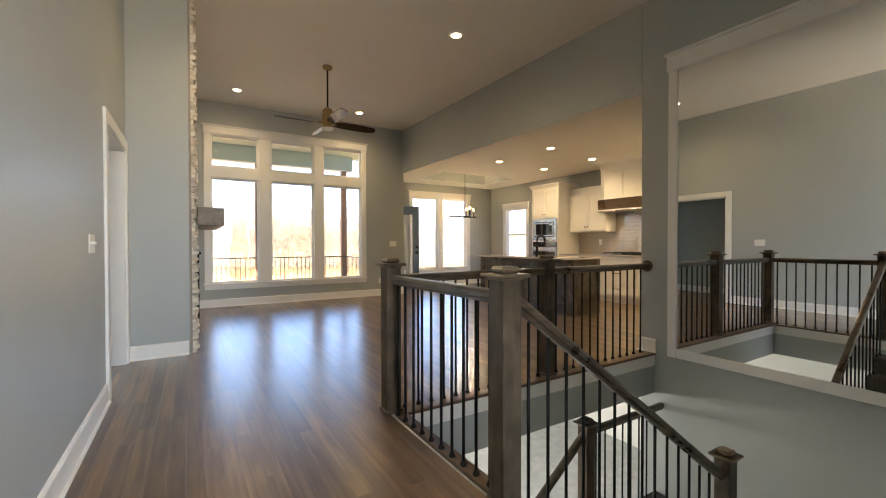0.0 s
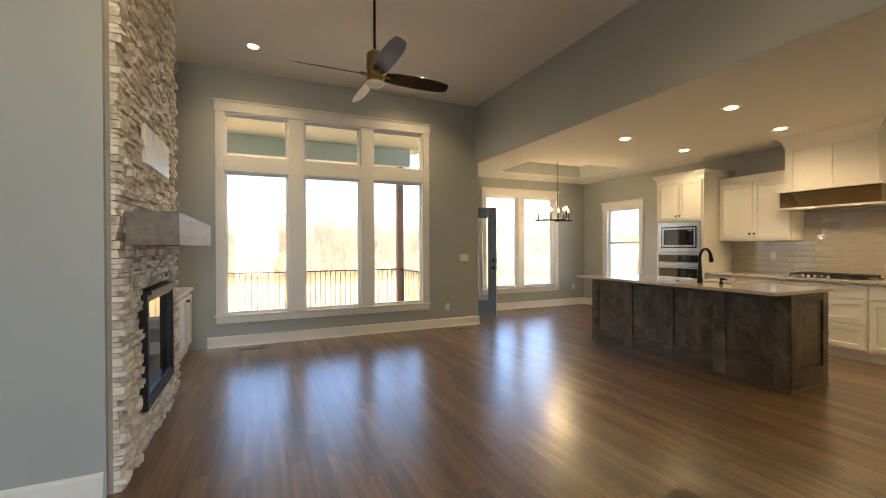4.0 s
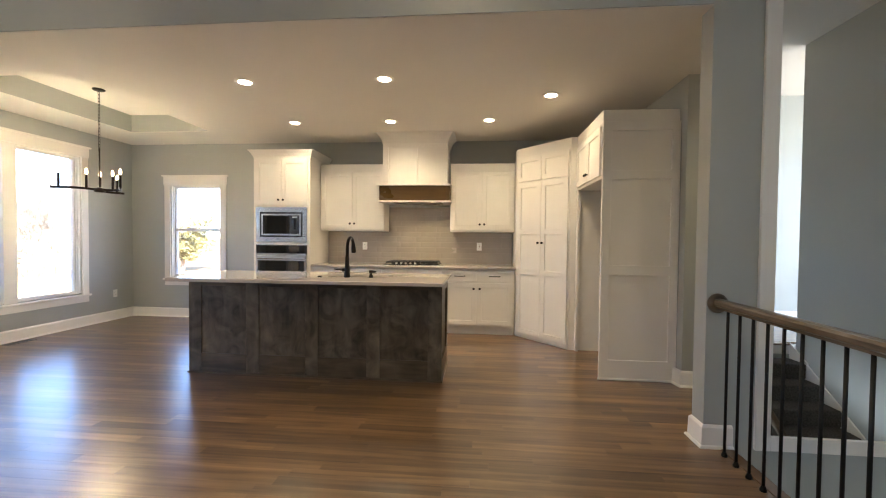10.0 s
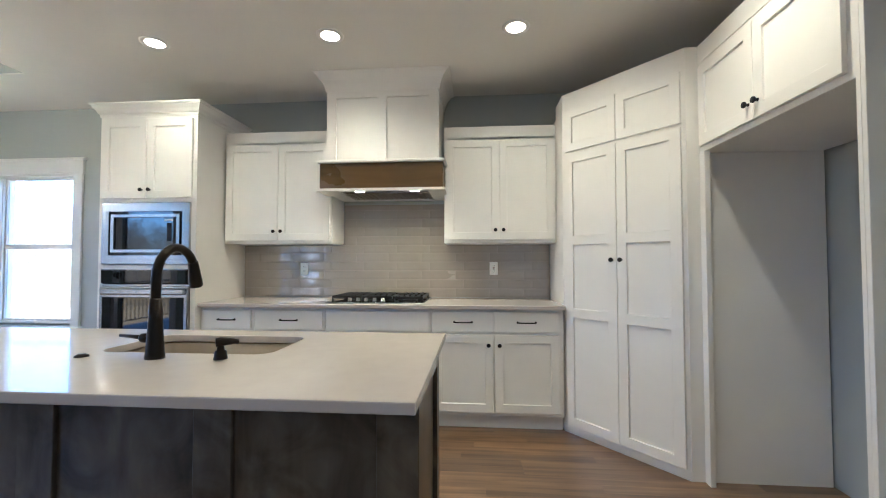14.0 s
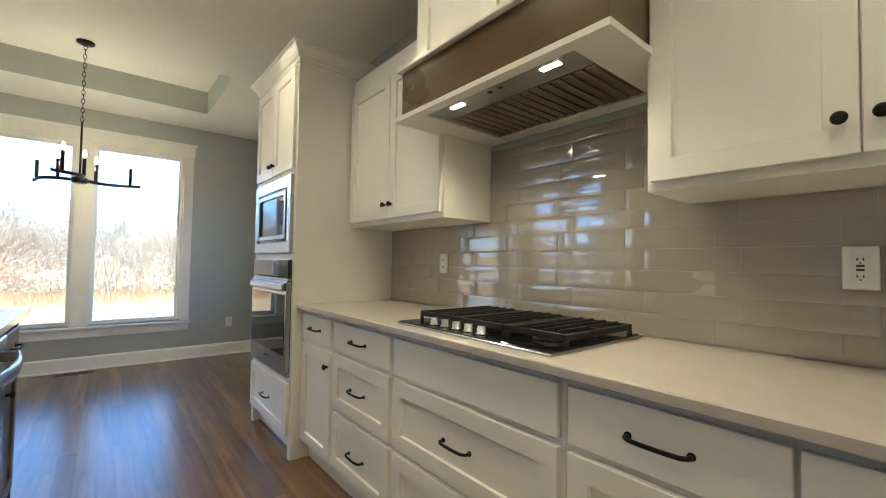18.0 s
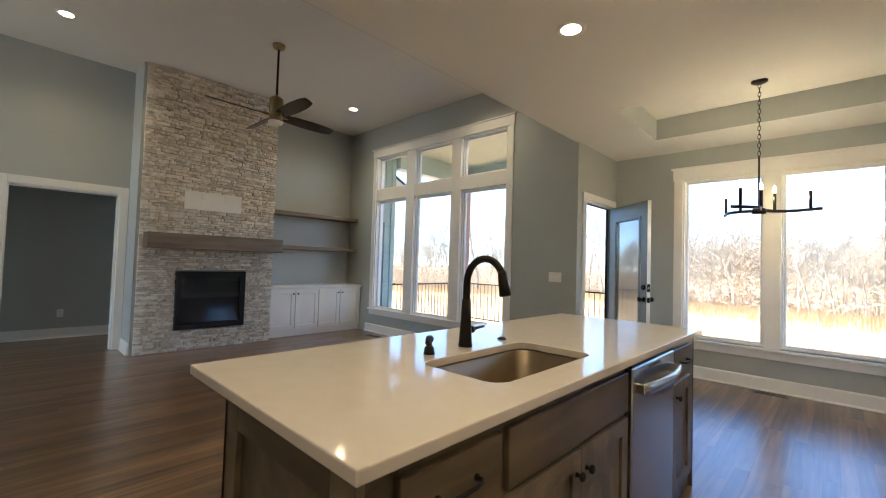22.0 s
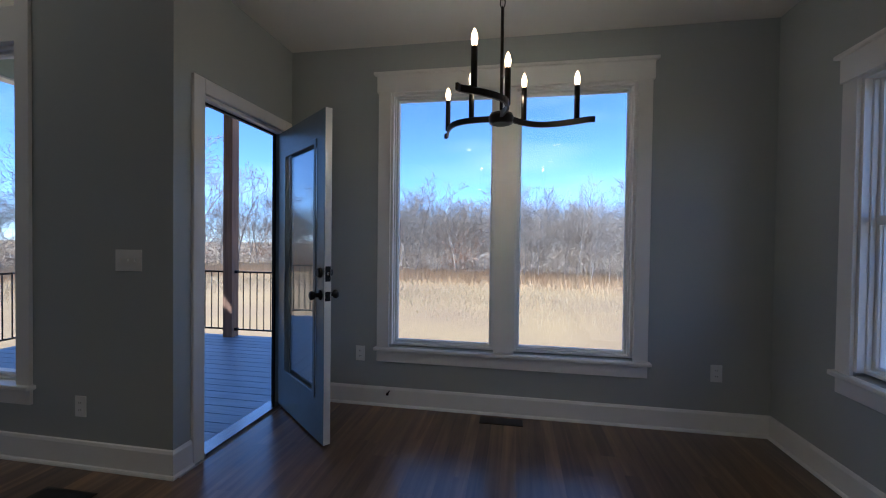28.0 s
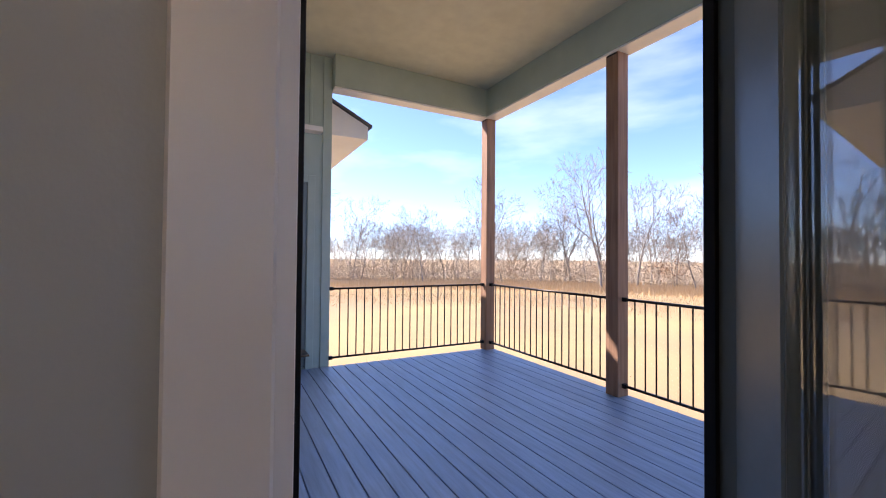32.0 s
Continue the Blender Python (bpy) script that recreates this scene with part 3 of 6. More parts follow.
# subfloor, stairwell opening left free
STX0, STX1, STY0, STY1 = 1.28, XH, 0.09, 2.47
sub = bmesh.new()
for b in ((XW, -4.0, STX0, YN), (STX0, STY1, XE, YN), (STX0, -4.0, XH, -0.05), (XD, YN, XE, YK), (XH + 0.14, 0.35, XE, STY1), (-5.0, 2.3, XW, 8.62), (-5.0, 8.62, -0.92, 9.70)):
    bm_box(sub, b[0], b[1], -0.13, b[2], b[3], -0.02)
tagged(part("subfloor", sub, TRIM), "white painted floor edge round the stairwell", "floor", kind="structure")
sub = bmesh.new()
for b in ((XW, -0.05, STX0 - 0.01, 8.6), (STX0 - 0.01, STY1 + 0.01, 4.13, 8.6), (4.13, STY1 + 0.01, XE, 9.6)):
    bm_box(sub, b[0], b[1], -0.42, b[2], b[3], -0.131)
tagged(part("floor_structure", sub, PAINT), "grey painted drop below the floor edge", "floor", kind="structure")

# the rooms behind the hall doorway
wall("wall_vestibule_west", "y", -1.97, -1.85, 2.3, 5.74, 0, 2.74, (), PAINT, "grey-green painted wall of the side passage")
wall("wall_vestibule_north", "x", 5.6, 5.74, -1.85, XW - 0.14, 0, 2.74, [(-1.76, -0.86, 0, 2.04)], PAINT, "grey-green painted wall with a doorway")
wall("wall_bedroom_south", "x", 2.2, 2.3, -5.0, XW - 0.14, 0, 2.74, (), PAINT, "grey-green painted wall")
wall("wall_bedroom_west", "y", -5.14, -5.0, 2.2, 9.84, -0.3, 2.74, (), PAINT, "grey-green painted wall")
wall("wall_bedroom_north", "x", 9.70, 9.84, -5.0, -0.92, -1.7, 3.10, [(-4.0, -1.6, 0.55, 2.3)], PAINT, "grey-green painted wall with a double window")
slab("ceiling_bedroom", (-5.0, 2.2, 2.74), (XW - 0.142, 9.70, 2.8), CEIL, "off-white bedroom ceiling", "ceiling")

# lower level
slab("floor_lower", (-0.6, -0.3, -3.05), (7.8, 9.8, -2.95), LOWER, "pale bare lower floor", "floor")
wall("wall_lower_west", "y", -0.62, XW, -0.05, 9.8, -3.0, -0.3, (), CEIL, "pale wall of the lower level")
wall("wall_lower_north", "x", 9.62, 9.77, -0.6, 7.8, -3.0, -0.3, (), CEIL, "pale wall of the lower level")
wall("wall_lower_south", "x", -0.33, -0.2, -0.6, 7.8, -3.0, -0.45, (), CEIL, "pale wall of the lower level")
wall("wall_lower_east", "y", 7.64, 7.79, -0.05, 9.8, -3.0, -0.3, (), CEIL, "pale wall of the lower level")


def place(axis, face, s):
    """Maps (along, out of the wall, up) to the world."""
    return (lambda a, c, z: (a, face + s * c, z)) if axis == "x" else (lambda a, c, z: (face + s * c, a, z))


def wbox(name, P, a0, a1, c0, c1, z0, z1, material, parent, bevel=0.002, label=""):
    p, q = P(a0, c0, z0), P(a1, c1, z1)
    return bx(name, [min(u, v) for u, v in zip(p, q)], [max(u, v) for u, v in zip(p, q)], material, parent, bevel, label)


def craftsman_window(name, label, axis, face, s, a0, a1, z0, z1, cols, rows, rail=None, deep=0.15, cap=True, head=0.13):
    P = place(axis, face, s)
    w = thing(name, label, "window", P((a0 + a1) / 2, 0, z0), kind="structure")
    cw = 0.095
    wbox("side_casing", P, a0 - cw, a0, 0, 0.02, z0 - 0.004, z1, TRIM, w)
    wbox("side_casing", P, a1, a1 + cw, 0, 0.02, z0 - 0.004, z1, TRIM, w)
    wbox("head_casing", P, a0 - cw - 0.012, a1 + cw + 0.012, 0, 0.026, z1, z1 + head, TRIM, w)
    wbox("head_cap", P, a0 - cw - 0.035, a1 + cw + 0.035, 0, 0.045, z1 + head, z1 + head + 0.022, TRIM, w, 0.004)
    wbox("window_sill", P, a0 - cw - 0.02, a1 + cw + 0.02, -0.1, 0.045, z0 - 0.03, z0 - 0.004, TRIM, w, 0.005)
    wbox("apron", P, a0 - cw, a1 + cw, 0, 0.018, z0 - 0.115, z0 - 0.03, TRIM, w)
    part("jamb", relief(bmesh.new(), P, [a0 - 0.002, a0 + 0.018, a1 - 0.018, a1 + 0.002], [z0 - 0.004, z0 + 0.018, z1 - 0.018, z1 + 0.002], lambda i, j: None if i == j == 1 else -0.1 if j == 0 else 0.0, -deep), TRIM, w)
    for (l0, l1), (r0, r1) in zip(cols, cols[1:]):
        wbox("mullion", P, l1 + 0.022, r0 - 0.022, -0.12, 0.014, z0, z1 - 0.018, TRIM, w)
    for (b0, b1), (t0, t1) in zip(rows, rows[1:]):
        for k, (l0, l1) in enumerate(cols):
            wbox("transom_bar", P, l0 - 0.022, l1 + 0.022, -0.12, 0.012, b1 + 0.022, t0 - 0.022, TRIM, w)
    for l0, l1 in cols:
        for r0, r1 in rows:
            e = 0.024
            fr = part("window_frame", ring_frame(bmesh.new(), P, l0 - e, l1 + e, r0 - e, r1 + e, e + 0.012, -0.115, -0.06, 0.004), VINYL, w)
            part("sash_stop", ring_frame(bmesh.new(), P, l0 - e, l1 + e, r0 - e, r1 + e, e - 0.004, -0.06, -0.034, 0.003), VINYL, fr)
            part("glazing_bead", ring_frame(bmesh.new(), P, l0 + 0.004, l1 - 0.004, r0 + 0.004, r1 - 0.004, 0.012, -0.087, -0.074, 0.003), VINYL, fr)
            g = wbox("pane", P, l0 + 0.01, l1 - 0.01, -0.092, -0.088, r0 + 0.01, r1 - 0.01, GLASS, fr, 0)
            g.visible_shadow = False
            if rail:
                wbox("meeting_rail", P, l0, l1, -0.11, -0.055, rail - 0.022, rail + 0.022, VINYL, fr)
    return w


craftsman_window("window_1", "tall white three-light window group with transoms above", "x", YN, -1, 0.36, 3.21, 0.43, 3.14,
                 [(0.385, 1.155), (1.40, 2.18), (2.41, 3.19)], [(0.44, 2.33), (2.57, 3.11)])
craftsman_window("window_2", "white double window over the dining nook", "x", YK, -1, 5.03, 6.78, 0.455, 2.38,
                 [(5.06, 5.80), (5.99, 6.75)], [(0.485, 2.35)])
craftsman_window("window_3", "white double-hung window beside the oven cabinet", "y", XE, -1, 8.12, 8.96, 0.62, 2.1,
                 [(8.15, 8.93)], [(0.66, 2.07)], rail=1.39)

craftsman_window("window_4", "white double bedroom window", "x", 9.70, -1, -4.0, -1.6, 0.55, 2.3,
                 [(-3.97, -2.86), (-2.74, -1.63)], [(0.6, 2.27)])

# baseboards
BASE_OUT = [(0, 0), (0.032, 0), (0.031, 0.008), (0.026, 0.015), (0.018, 0.018), (0.015, 0.125), (0.008, 0.138), (0, 0.143)]


def baseboard(name, path, parent=None):
    return tagged(part(name, bm_sweep(bmesh.new(), BASE_OUT, path), TRIM), "white painted baseboard along the wall", "baseboard", kind="structure")


baseboard("baseboard", [(XW, 3.77, 0), (XW, -4.0, 0)][::-1])
baseboard("baseboard", [(0.16, YN, 0), (XD, YN, 0), (XD, 8.586, 0)])
baseboard("baseboard", [(XD, 9.59, 0), (XD, YK, 0), (XE, YK, 0), (XE, 7.2, 0)])
baseboard("baseboard", [(XH + 0.14, 2.0, 0), (XH + 0.14, YP, 0), (XH, YP, 0), (XH, 2.46, 0)])
baseboard("baseboard", [(5.395, 2.27, 0), (5.28, 2.25, 0), (5.28, 2.10, 0), (5.56, 2.10, 0)])
baseboard("baseboard", [(XW, 5.0, 0), (0.03, 5.0, 0)])

# ---- cabinets ----
def gbox(bm, P, a0, a1, c0, c1, z0, z1, bevel=0.0):
    vs = [bm.verts.new(P(a, c, z)) for z in (z0, z1) for c in (c0, c1) for a in (a0, a1)]
    fs = [bm.faces.new([vs[i] for i in f]) for f in ((0, 2, 3, 1), (4, 5, 7, 6), (0, 1, 5, 4), (2, 6, 7, 3), (0, 4, 6, 2), (1, 3, 7, 5))]
    if bevel:
        bmesh.ops.bevel(bm, geom=list({e for f in fs for e in f.edges}), offset=bevel, segments=1, affect="EDGES", profile=0.5, clamp_overlap=True)
    return bm


def shaker(name, P, a0, a1, z0, z1, c, material, parent, splits=(), w=0.06, t=0.02, label=""):
    """A framed front with recessed panels; splits gives the heights of middle rails."""
    sz = [z0, z0 + w, *[q for m in splits for q in (m - w / 2, m + w / 2)], z1 - w, z1]
    bm = relief(bmesh.new(), P, [a0, a0 + w, a1 - w, a1], sz, lambda i, j: c + t * 0.45 if i == 1 and j % 2 else c + t, c)
    sharp(bm, 0.0015)
    return part(name, bm, material, parent, label)


def knob(P, a, c, z, parent, r=0.015):
    o, d = Vector(P(a, c, z)), Vector(P(a, c + 1, z)) - Vector(P(a, c, z))
    return part("knob", bm_lathe(bmesh.new(), o, d, [(0, r * 0.55), (0.003, r * 0.5), (0.012, r * 0.42), (0.016, r * 0.9), (0.021, r), (0.026, r * 0.92), (0.029, r * 0.5)], 14), BLACK, parent, "round black knob")


def pull(P, a, c, z, parent, w=0.13, upright=False):
    q = (lambda s, o: P(a, c + o, z + s)) if upright else (lambda s, o: P(a + s, c + o, z))
    bm = bmesh.new()
    h = w / 2
    bm_tube(bm, [q(-h, 0), q(-h, 0.018), q(-h + 0.012, 0.027), q(-h * 0.4, 0.03), q(h * 0.4, 0.03), q(h - 0.012, 0.027), q(h, 0.018), q(h, 0)], 0.0052, 8)
    for s in (-h, h):
        bm_cyl(bm, q(s, 0), q(s, 0.004), 0.0085, seg=10)
    return part("handle", bm, BLACK, parent, "black bar pull")


def crown(name, path, parent, material, out=0.06, up=0.11):
    prof = [(0, 0), (0.006, 0), (0.008, up * 0.22), (0.018, up * 0.3), (out * 0.45, up * 0.52), (out * 0.8, up * 0.78), (out * 0.82, up * 0.86), (out, up * 0.9), (out, up), (0, up)]
    return part(name, bm_sweep(bmesh.new(), prof, path), material, parent)


RANGE = place("y", 7.02, -1)        # range wall base fronts: along y, out towards -x


def body(P, a0, a1, c0, c1, z0, z1, material, parent, name="body"):
    return part(name, gbox(bmesh.new(), P, a0, a1, c0, c1, z0, z1, 0.002), material, parent)


def base_unit(label, a0, a1, fronts):
    u = thing("base_cabinet", label, "cabinet", (7.33, (a0 + a1) / 2, 0), group="range wall base cabinets")
    body(RANGE, a0, a1, -0.615, 0, 0.105, 0.885, CAB, u)
    body(RANGE, a0, a1, -0.55, -0.05, 0, 0.105, CAB, u, "toe_kick")
    for kind, b0, b1, z0, z1, grip in fronts:
        if kind == "slab":
            f = part("drawer_front", gbox(bmesh.new(), RANGE, b0, b1, 0.001, 0.02, z0, z1, 0.002), CAB, u)
        else:
            f = shaker("drawer_front" if kind == "drawer" else "door", RANGE, b0, b1, z0, z1, 0.001, CAB, u)
        if grip == "pull":
            pull(RANGE, (b0 + b1) / 2, 0.02, (z0 + z1) / 2, f)
        elif grip:
            knob(RANGE, grip, 0.02, z1 - 0.075, f)
    return u


base_unit("white base cabinet with one drawer over a door", 5.925, 6.365, [("slab", 5.945, 6.335, 0.72, 0.865, "pull"), ("door", 5.945, 6.335, 0.13, 0.695, 5.975)])
base_unit("white base cabinet with three drawers", 5.36, 5.923, [("slab", 5.375, 5.91, 0.72, 0.865, "pull"), ("drawer", 5.375, 5.91, 0.43, 0.70, "pull"), ("drawer", 5.375, 5.91, 0.135, 0.41, "pull")])
base_unit("white base cabinet with two wide drawers under the cooktop", 4.545, 5.358, [("slab", 4.56, 5.345, 0.72, 0.865, None), ("drawer", 4.56, 5.345, 0.43, 0.70, "pull"), ("drawer", 4.56, 5.345, 0.135, 0.41, "pull")])
base_unit("white base cabinet with two drawers over two doors", 3.575, 4.543, [("slab", 4.085, 4.53, 0.72, 0.865, "pull"), ("slab", 3.61, 4.075, 0.72, 0.865, "pull"), ("door", 4.085, 4.53, 0.135, 0.70, 4.12), ("door", 3.61, 4.075, 0.135, 0.70, 4.04)])
tagged(bx("worktop", (6.975, 3.565, 0.887), (7.635, 6.366, 0.917), QUARTZ, None, 0.004), "white quartz worktop along the range wall", "worktop")

UP = place("y", 7.315, -1)


def upper_unit(label, a0, a1, mid):
    u = thing("wall_cabinet", label, "cabinet", (7.5, (a0 + a1) / 2, 1.39), group="range wall upper cabinets")
    body(UP, a0, a1, -0.32, 0, 1.39, 2.26, CAB, u)
    for b0, b1, k in ((a0 + 0.015, mid - 0.002, mid - 0.032), (mid + 0.002, a1 - 0.015, mid + 0.032)):
        d = shaker("door", UP, b0, b1, 1.418, 2.235, 0.001, CAB, u)
        knob(UP, k, 0.02, 1.495, d)
    return u


ul = upper_unit("white two-door wall cabinet beside the hood", 5.42, 6.366, 5.885)
crown("crown", [(7.315, 6.366, 2.245), (7.315, 5.42, 2.245)][::-1], ul, CAB, 0.05, 0.105)
ur = upper_unit("white two-door wall cabinet beside the pantry", 3.565, 4.47, 4.02)
crown("crown", [(7.315, 3.565, 2.245), (7.315, 4.47, 2.245)], ur, CAB, 0.05, 0.105)

# oven cabinet
OV = place("y", 6.955, -1)
oc = thing("oven_cabinet", "tall white cabinet holding microwave and wall oven", "cabinet", (7.3, 6.77, 0))
bm = relief(bmesh.new(), OV, [6.37, 6.41, 7.14, 7.18], [0.0, 0.105, 0.46, 1.185, 1.215, 1.705, 2.40], lambda i, j: (None if j == 0 else -0.5 if j in (2, 4) else 0.0) if i == 1 else 0.0, -0.68)
part("body", bm, CAB, oc)
body(OV, 6.41, 7.14, -0.6, -0.055, 0, 0.105, CAB, oc, "toe_kick")
for b0, b1, k in ((6.40, 6.772, 6.742), (6.778, 7.15, 6.808)):
    d = shaker("door", OV, b0, b1, 1.735, 2.36, 0.001, CAB, oc)
    knob(OV, k, 0.02, 1.80, d)
d = shaker("drawer_front", OV, 6.40, 7.15, 0.13, 0.44, 0.001, CAB, oc)
pull(OV, 6.775, 0.02, 0.285, d)
crown("crown", [(7.635, 6.37, 2.385), (6.955, 6.37, 2.385), (6.955, 7.18, 2.385), (7.635, 7.18, 2.385)][::-1], oc, CAB, 0.06, 0.10)

mw = thing("microwave", "built-in stainless steel microwave with black window", "microwave", (6.93, 6.775, 1.22))
part("trim_frame", ring_frame(bmesh.new(), OV, 6.41, 7.14, 1.22, 1.70, (0.06, 0.07, 0.07), -0.02, 0.022), STEEL, mw)
part("housing", gbox(bmesh.new(), OV, 6.47, 7.08, -0.4, 0.012, 1.29, 1.63, 0.002), DGLASS, mw, "black glass microwave front")
part("door_frame", ring_frame(bmesh.new(), OV, 6.49, 7.06, 1.31, 1.61, 0.025, 0.012, 0.026), STEEL, mw)
part("control_strip", gbox(bmesh.new(), OV, 6.56, 6.60, 0.0125, 0.0135, 1.40, 1.54), BLACK, mw)
part("display", gbox(bmesh.new(), OV, 6.55, 6.62, 0.0125, 0.0145, 1.555, 1.572), PLATE, mw)

wo = thing("wall_oven", "built-in stainless steel wall oven with black glass door", "oven", (6.93, 6.775, 0.47))
part("housing", gbox(bmesh.new(), OV, 6.41, 7.14, -0.45, 0.0, 0.47, 1.18), BLACK, wo)
part("control_panel", gbox(bmesh.new(), OV, 6.415, 7.135, 0.0, 0.024, 1.07, 1.175, 0.003), DGLASS, wo, "black glass control panel")
bm = bmesh.new()
gbox(bm, OV, 6.41, 7.14, 0.0, 0.02, 1.175, 1.183), gbox(bm, OV, 6.41, 7.14, 0.0, 0.022, 1.052, 1.064)
part("trim", bm, STEEL, wo)
door = part("oven_door", gbox(bmesh.new(), OV, 6.412, 7.138, 0.0, 0.03, 0.5, 1.05, 0.004), STEEL, wo)
part("glass", gbox(bmesh.new(), OV, 6.44, 7.11, 0.03, 0.033, 0.60, 0.965, 0.002), DGLASS, door, "black oven glass")
bm = bmesh.new()
gbox(bm, OV, 6.425, 7.125, 0.03, 0.052, 0.985, 1.035, 0.01)
part("handle", bm, STEEL, door, "flat steel handle across the door")
part("badge", gbox(bmesh.new(), OV, 6.735, 6.815, 0.03, 0.0315, 0.545, 0.557), DARKSLOT, door)
part("lower_trim", gbox(bmesh.new(), OV, 6.41, 7.14, 0.0, 0.02, 0.472, 0.496, 0.002), STEEL, wo)

# range hood
hd = thing("range_hood", "white panelled range hood with a brown wood band", "range hood", (7.4, 4.945, 1.745))
HP = place("y", 7.145, -1)
part("chimney", gbox(bmesh.new(), HP, 4.50, 5.40, -0.49, 0, 2.03, 2.735, 0.002), CAB, hd)
part("panel_frame", relief(bmesh.new(), HP, [4.50, 4.575, 4.915, 4.985, 5.325, 5.40], [2.04, 2.55, 2.60], lambda i, j: 0.016 if i % 2 == 0 or j == 1 else None, 0), CAB, hd)
cove = [(0, 0), (0.006, 0), (0.010, 0.02), (0.018, 0.05), (0.035, 0.085), (0.06, 0.115), (0.085, 0.132), (0.09, 0.138), (0, 0.138)]
part("cove_crown", bm_sweep(bmesh.new(), cove, [(7.635, 4.498, 2.6), (7.13, 4.498, 2.6), (7.13, 5.402, 2.6), (7.635, 5.402, 2.6)][::-1]), CAB, hd)
part("wood_band", gbox(bmesh.new(), HP, 4.462, 5.438, -0.49, 0.065, 1.81, 2.012, 0.002), HOODWOOD, hd, "brown stained wood band")
part("ledge", gbox(bmesh.new(), HP, 4.445, 5.455, -0.49, 0.088, 2.012, 2.035, 0.004), CAB, hd)
part("lower_trim", relief(bmesh.new(), lambda a, c, z: HP(a, z, c), [4.445, 4.58, 5.29, 5.455], [-0.49, -0.42, 0.045, 0.092], lambda i, j: None if i == j == 1 else 1.81, 1.79), CAB, hd)
part("liner", gbox(bmesh.new(), HP, 4.58, 5.29, -0.42, 0.045, 1.801, 1.809), STEEL_D, hd, "steel hood liner")
part("control_strip", gbox(bmesh.new(), HP, 4.585, 5.285, -0.08, 0.042, 1.795, 1.8005, 0.002), STEEL, hd)
for k in range(16):
    a = 4.595 + k * 0.0435
    part("baffle", gbox(bmesh.new(), HP, a, a + 0.032, -0.41, -0.09, 1.793, 1.8005, 0.003), STEEL_D, hd)
for a in (4.95, 4.90):
    part("button", gbox(bmesh.new(), HP, a - 0.008, a + 0.008, -0.0, 0.014, 1.7935, 1.7955), BLACK, hd)
for a in (4.69, 5.13):
    part("light", gbox(bmesh.new(), HP, a - 0.036, a + 0.036, -0.006, 0.016, 1.7925, 1.7952, 0.002), CANGLOW, hd, "lit hood lamp")
    down_spot(7.145 - 0.011, a, 1.787, 1.4, WARM, 150, 0.02)

# cooktop
ck = thing("gas_cooktop", "black gas cooktop with cast iron grates and steel knobs", "cooktop", (7.3, 4.945, 0.917))
part("steel_rim", bm_box(bmesh.new(), 7.032, 4.605, 0.9175, 7.58, 5.375, 0.926, 0.003), STEEL, ck)
part("top_plate", bm_box(bmesh.new(), 7.042, 4.615, 0.926, 7.57, 5.365, 0.93, 0.002), DGLASS, ck, "black glossy cooktop plate")
for i in range(5):
    y = 4.93 + i * 0.065
    part("control_knob", bm_lathe(bmesh.new(), (7.09, y, 0.93), (0, 0, 1), [(0, 0.021), (0.004, 0.021), (0.006, 0.0175), (0.026, 0.016), (0.029, 0.013)], 18), STEEL, ck, "steel knob")
for (bx_, by_), r in zip(((7.22, 4.74), (7.44, 4.74), (7.35, 4.99), (7.22, 5.24), (7.44, 5.24)), (0.045, 0.035, 0.06, 0.035, 0.045)):
    part("burner", bm_lathe(bmesh.new(), (bx_, by_, 0.93), (0, 0, 1), [(0, r * 1.3), (0.006, r * 1.25), (0.008, r), (0.014, r), (0.018, r * 0.8)], 20), IRON, ck)
for g0, g1 in ((4.625, 4.862), (4.87, 5.107), (5.115, 5.355)):
    bm = bmesh.new()
    x0 = 7.14
    for y in (g0, g1 - 0.012):
        bm_box(bm, x0, y, 0.945, 7.54, y + 0.012, 0.966, 0.002)
    for x in (x0, 7.335, 7.528):
        bm_box(bm, x, g0 + 0.012, 0.945, x + 0.012, g1 - 0.012, 0.966, 0.002)
    for x in (x0, 7.528):
        for y in (g0, g1 - 0.012):
            bm_box(bm, x, y, 0.93, x + 0.012, y + 0.012, 0.945)
    n = 5
    for k in range(1, n):
        y = g0 + (g1 - g0) * k / n
        bm_box(bm, x0 + 0.012, y - 0.004, 0.955, 7.528, y + 0.004, 0.972, 0.002)
    part("grate", bm, IRON, ck, "cast iron grate")

# pantry in the corner
pu = Vector((6.392 - 7.055, 2.992 - 3.565, 0))
plen = pu.length
pu.normalize()
pn = Vector((pu.y, -pu.x, 0))
if pn.x > 0:
    pn = -pn


def PT(a, c, z):
    v = Vector((7.055, 3.565, 0)) + pu * a + pn * c
    return (v.x, v.y, z)


pc = thing("pantry_cabinet", "tall white corner pantry with panelled double doors", "cabinet", (6.75, 3.25, 0))
bm = bmesh.new()
outline = [(7.055, 3.565), (6.40, 3.0), (6.40, 2.26), (7.635, 2.26), (7.635, 3.562)]
lo, hi = [bm.verts.new((x, y, 0)) for x, y in outline], [bm.verts.new((x, y, 2.38)) for x, y in outline]
bm.faces.new(lo), bm.faces.new(hi)
for i in range(5):
    bm.faces.new((lo[i], lo[(i + 1) % 5], hi[(i + 1) % 5], hi[i]))
part("body", bm, CAB, pc)
half = plen / 2
for a0, a1, k in ((0.035, half - 0.002, half - 0.032), (half + 0.002, plen - 0.035, half + 0.032)):
    d = shaker("door", PT, a0, a1, 0.06, 2.02, 0.001, CAB, pc, (0.87, 1.39), w=0.065)
    knob(PT, k, 0.021, 1.25, d)
    shaker("upper_door", PT, a0, a1, 2.04, 2.345, 0.001, CAB, pc)
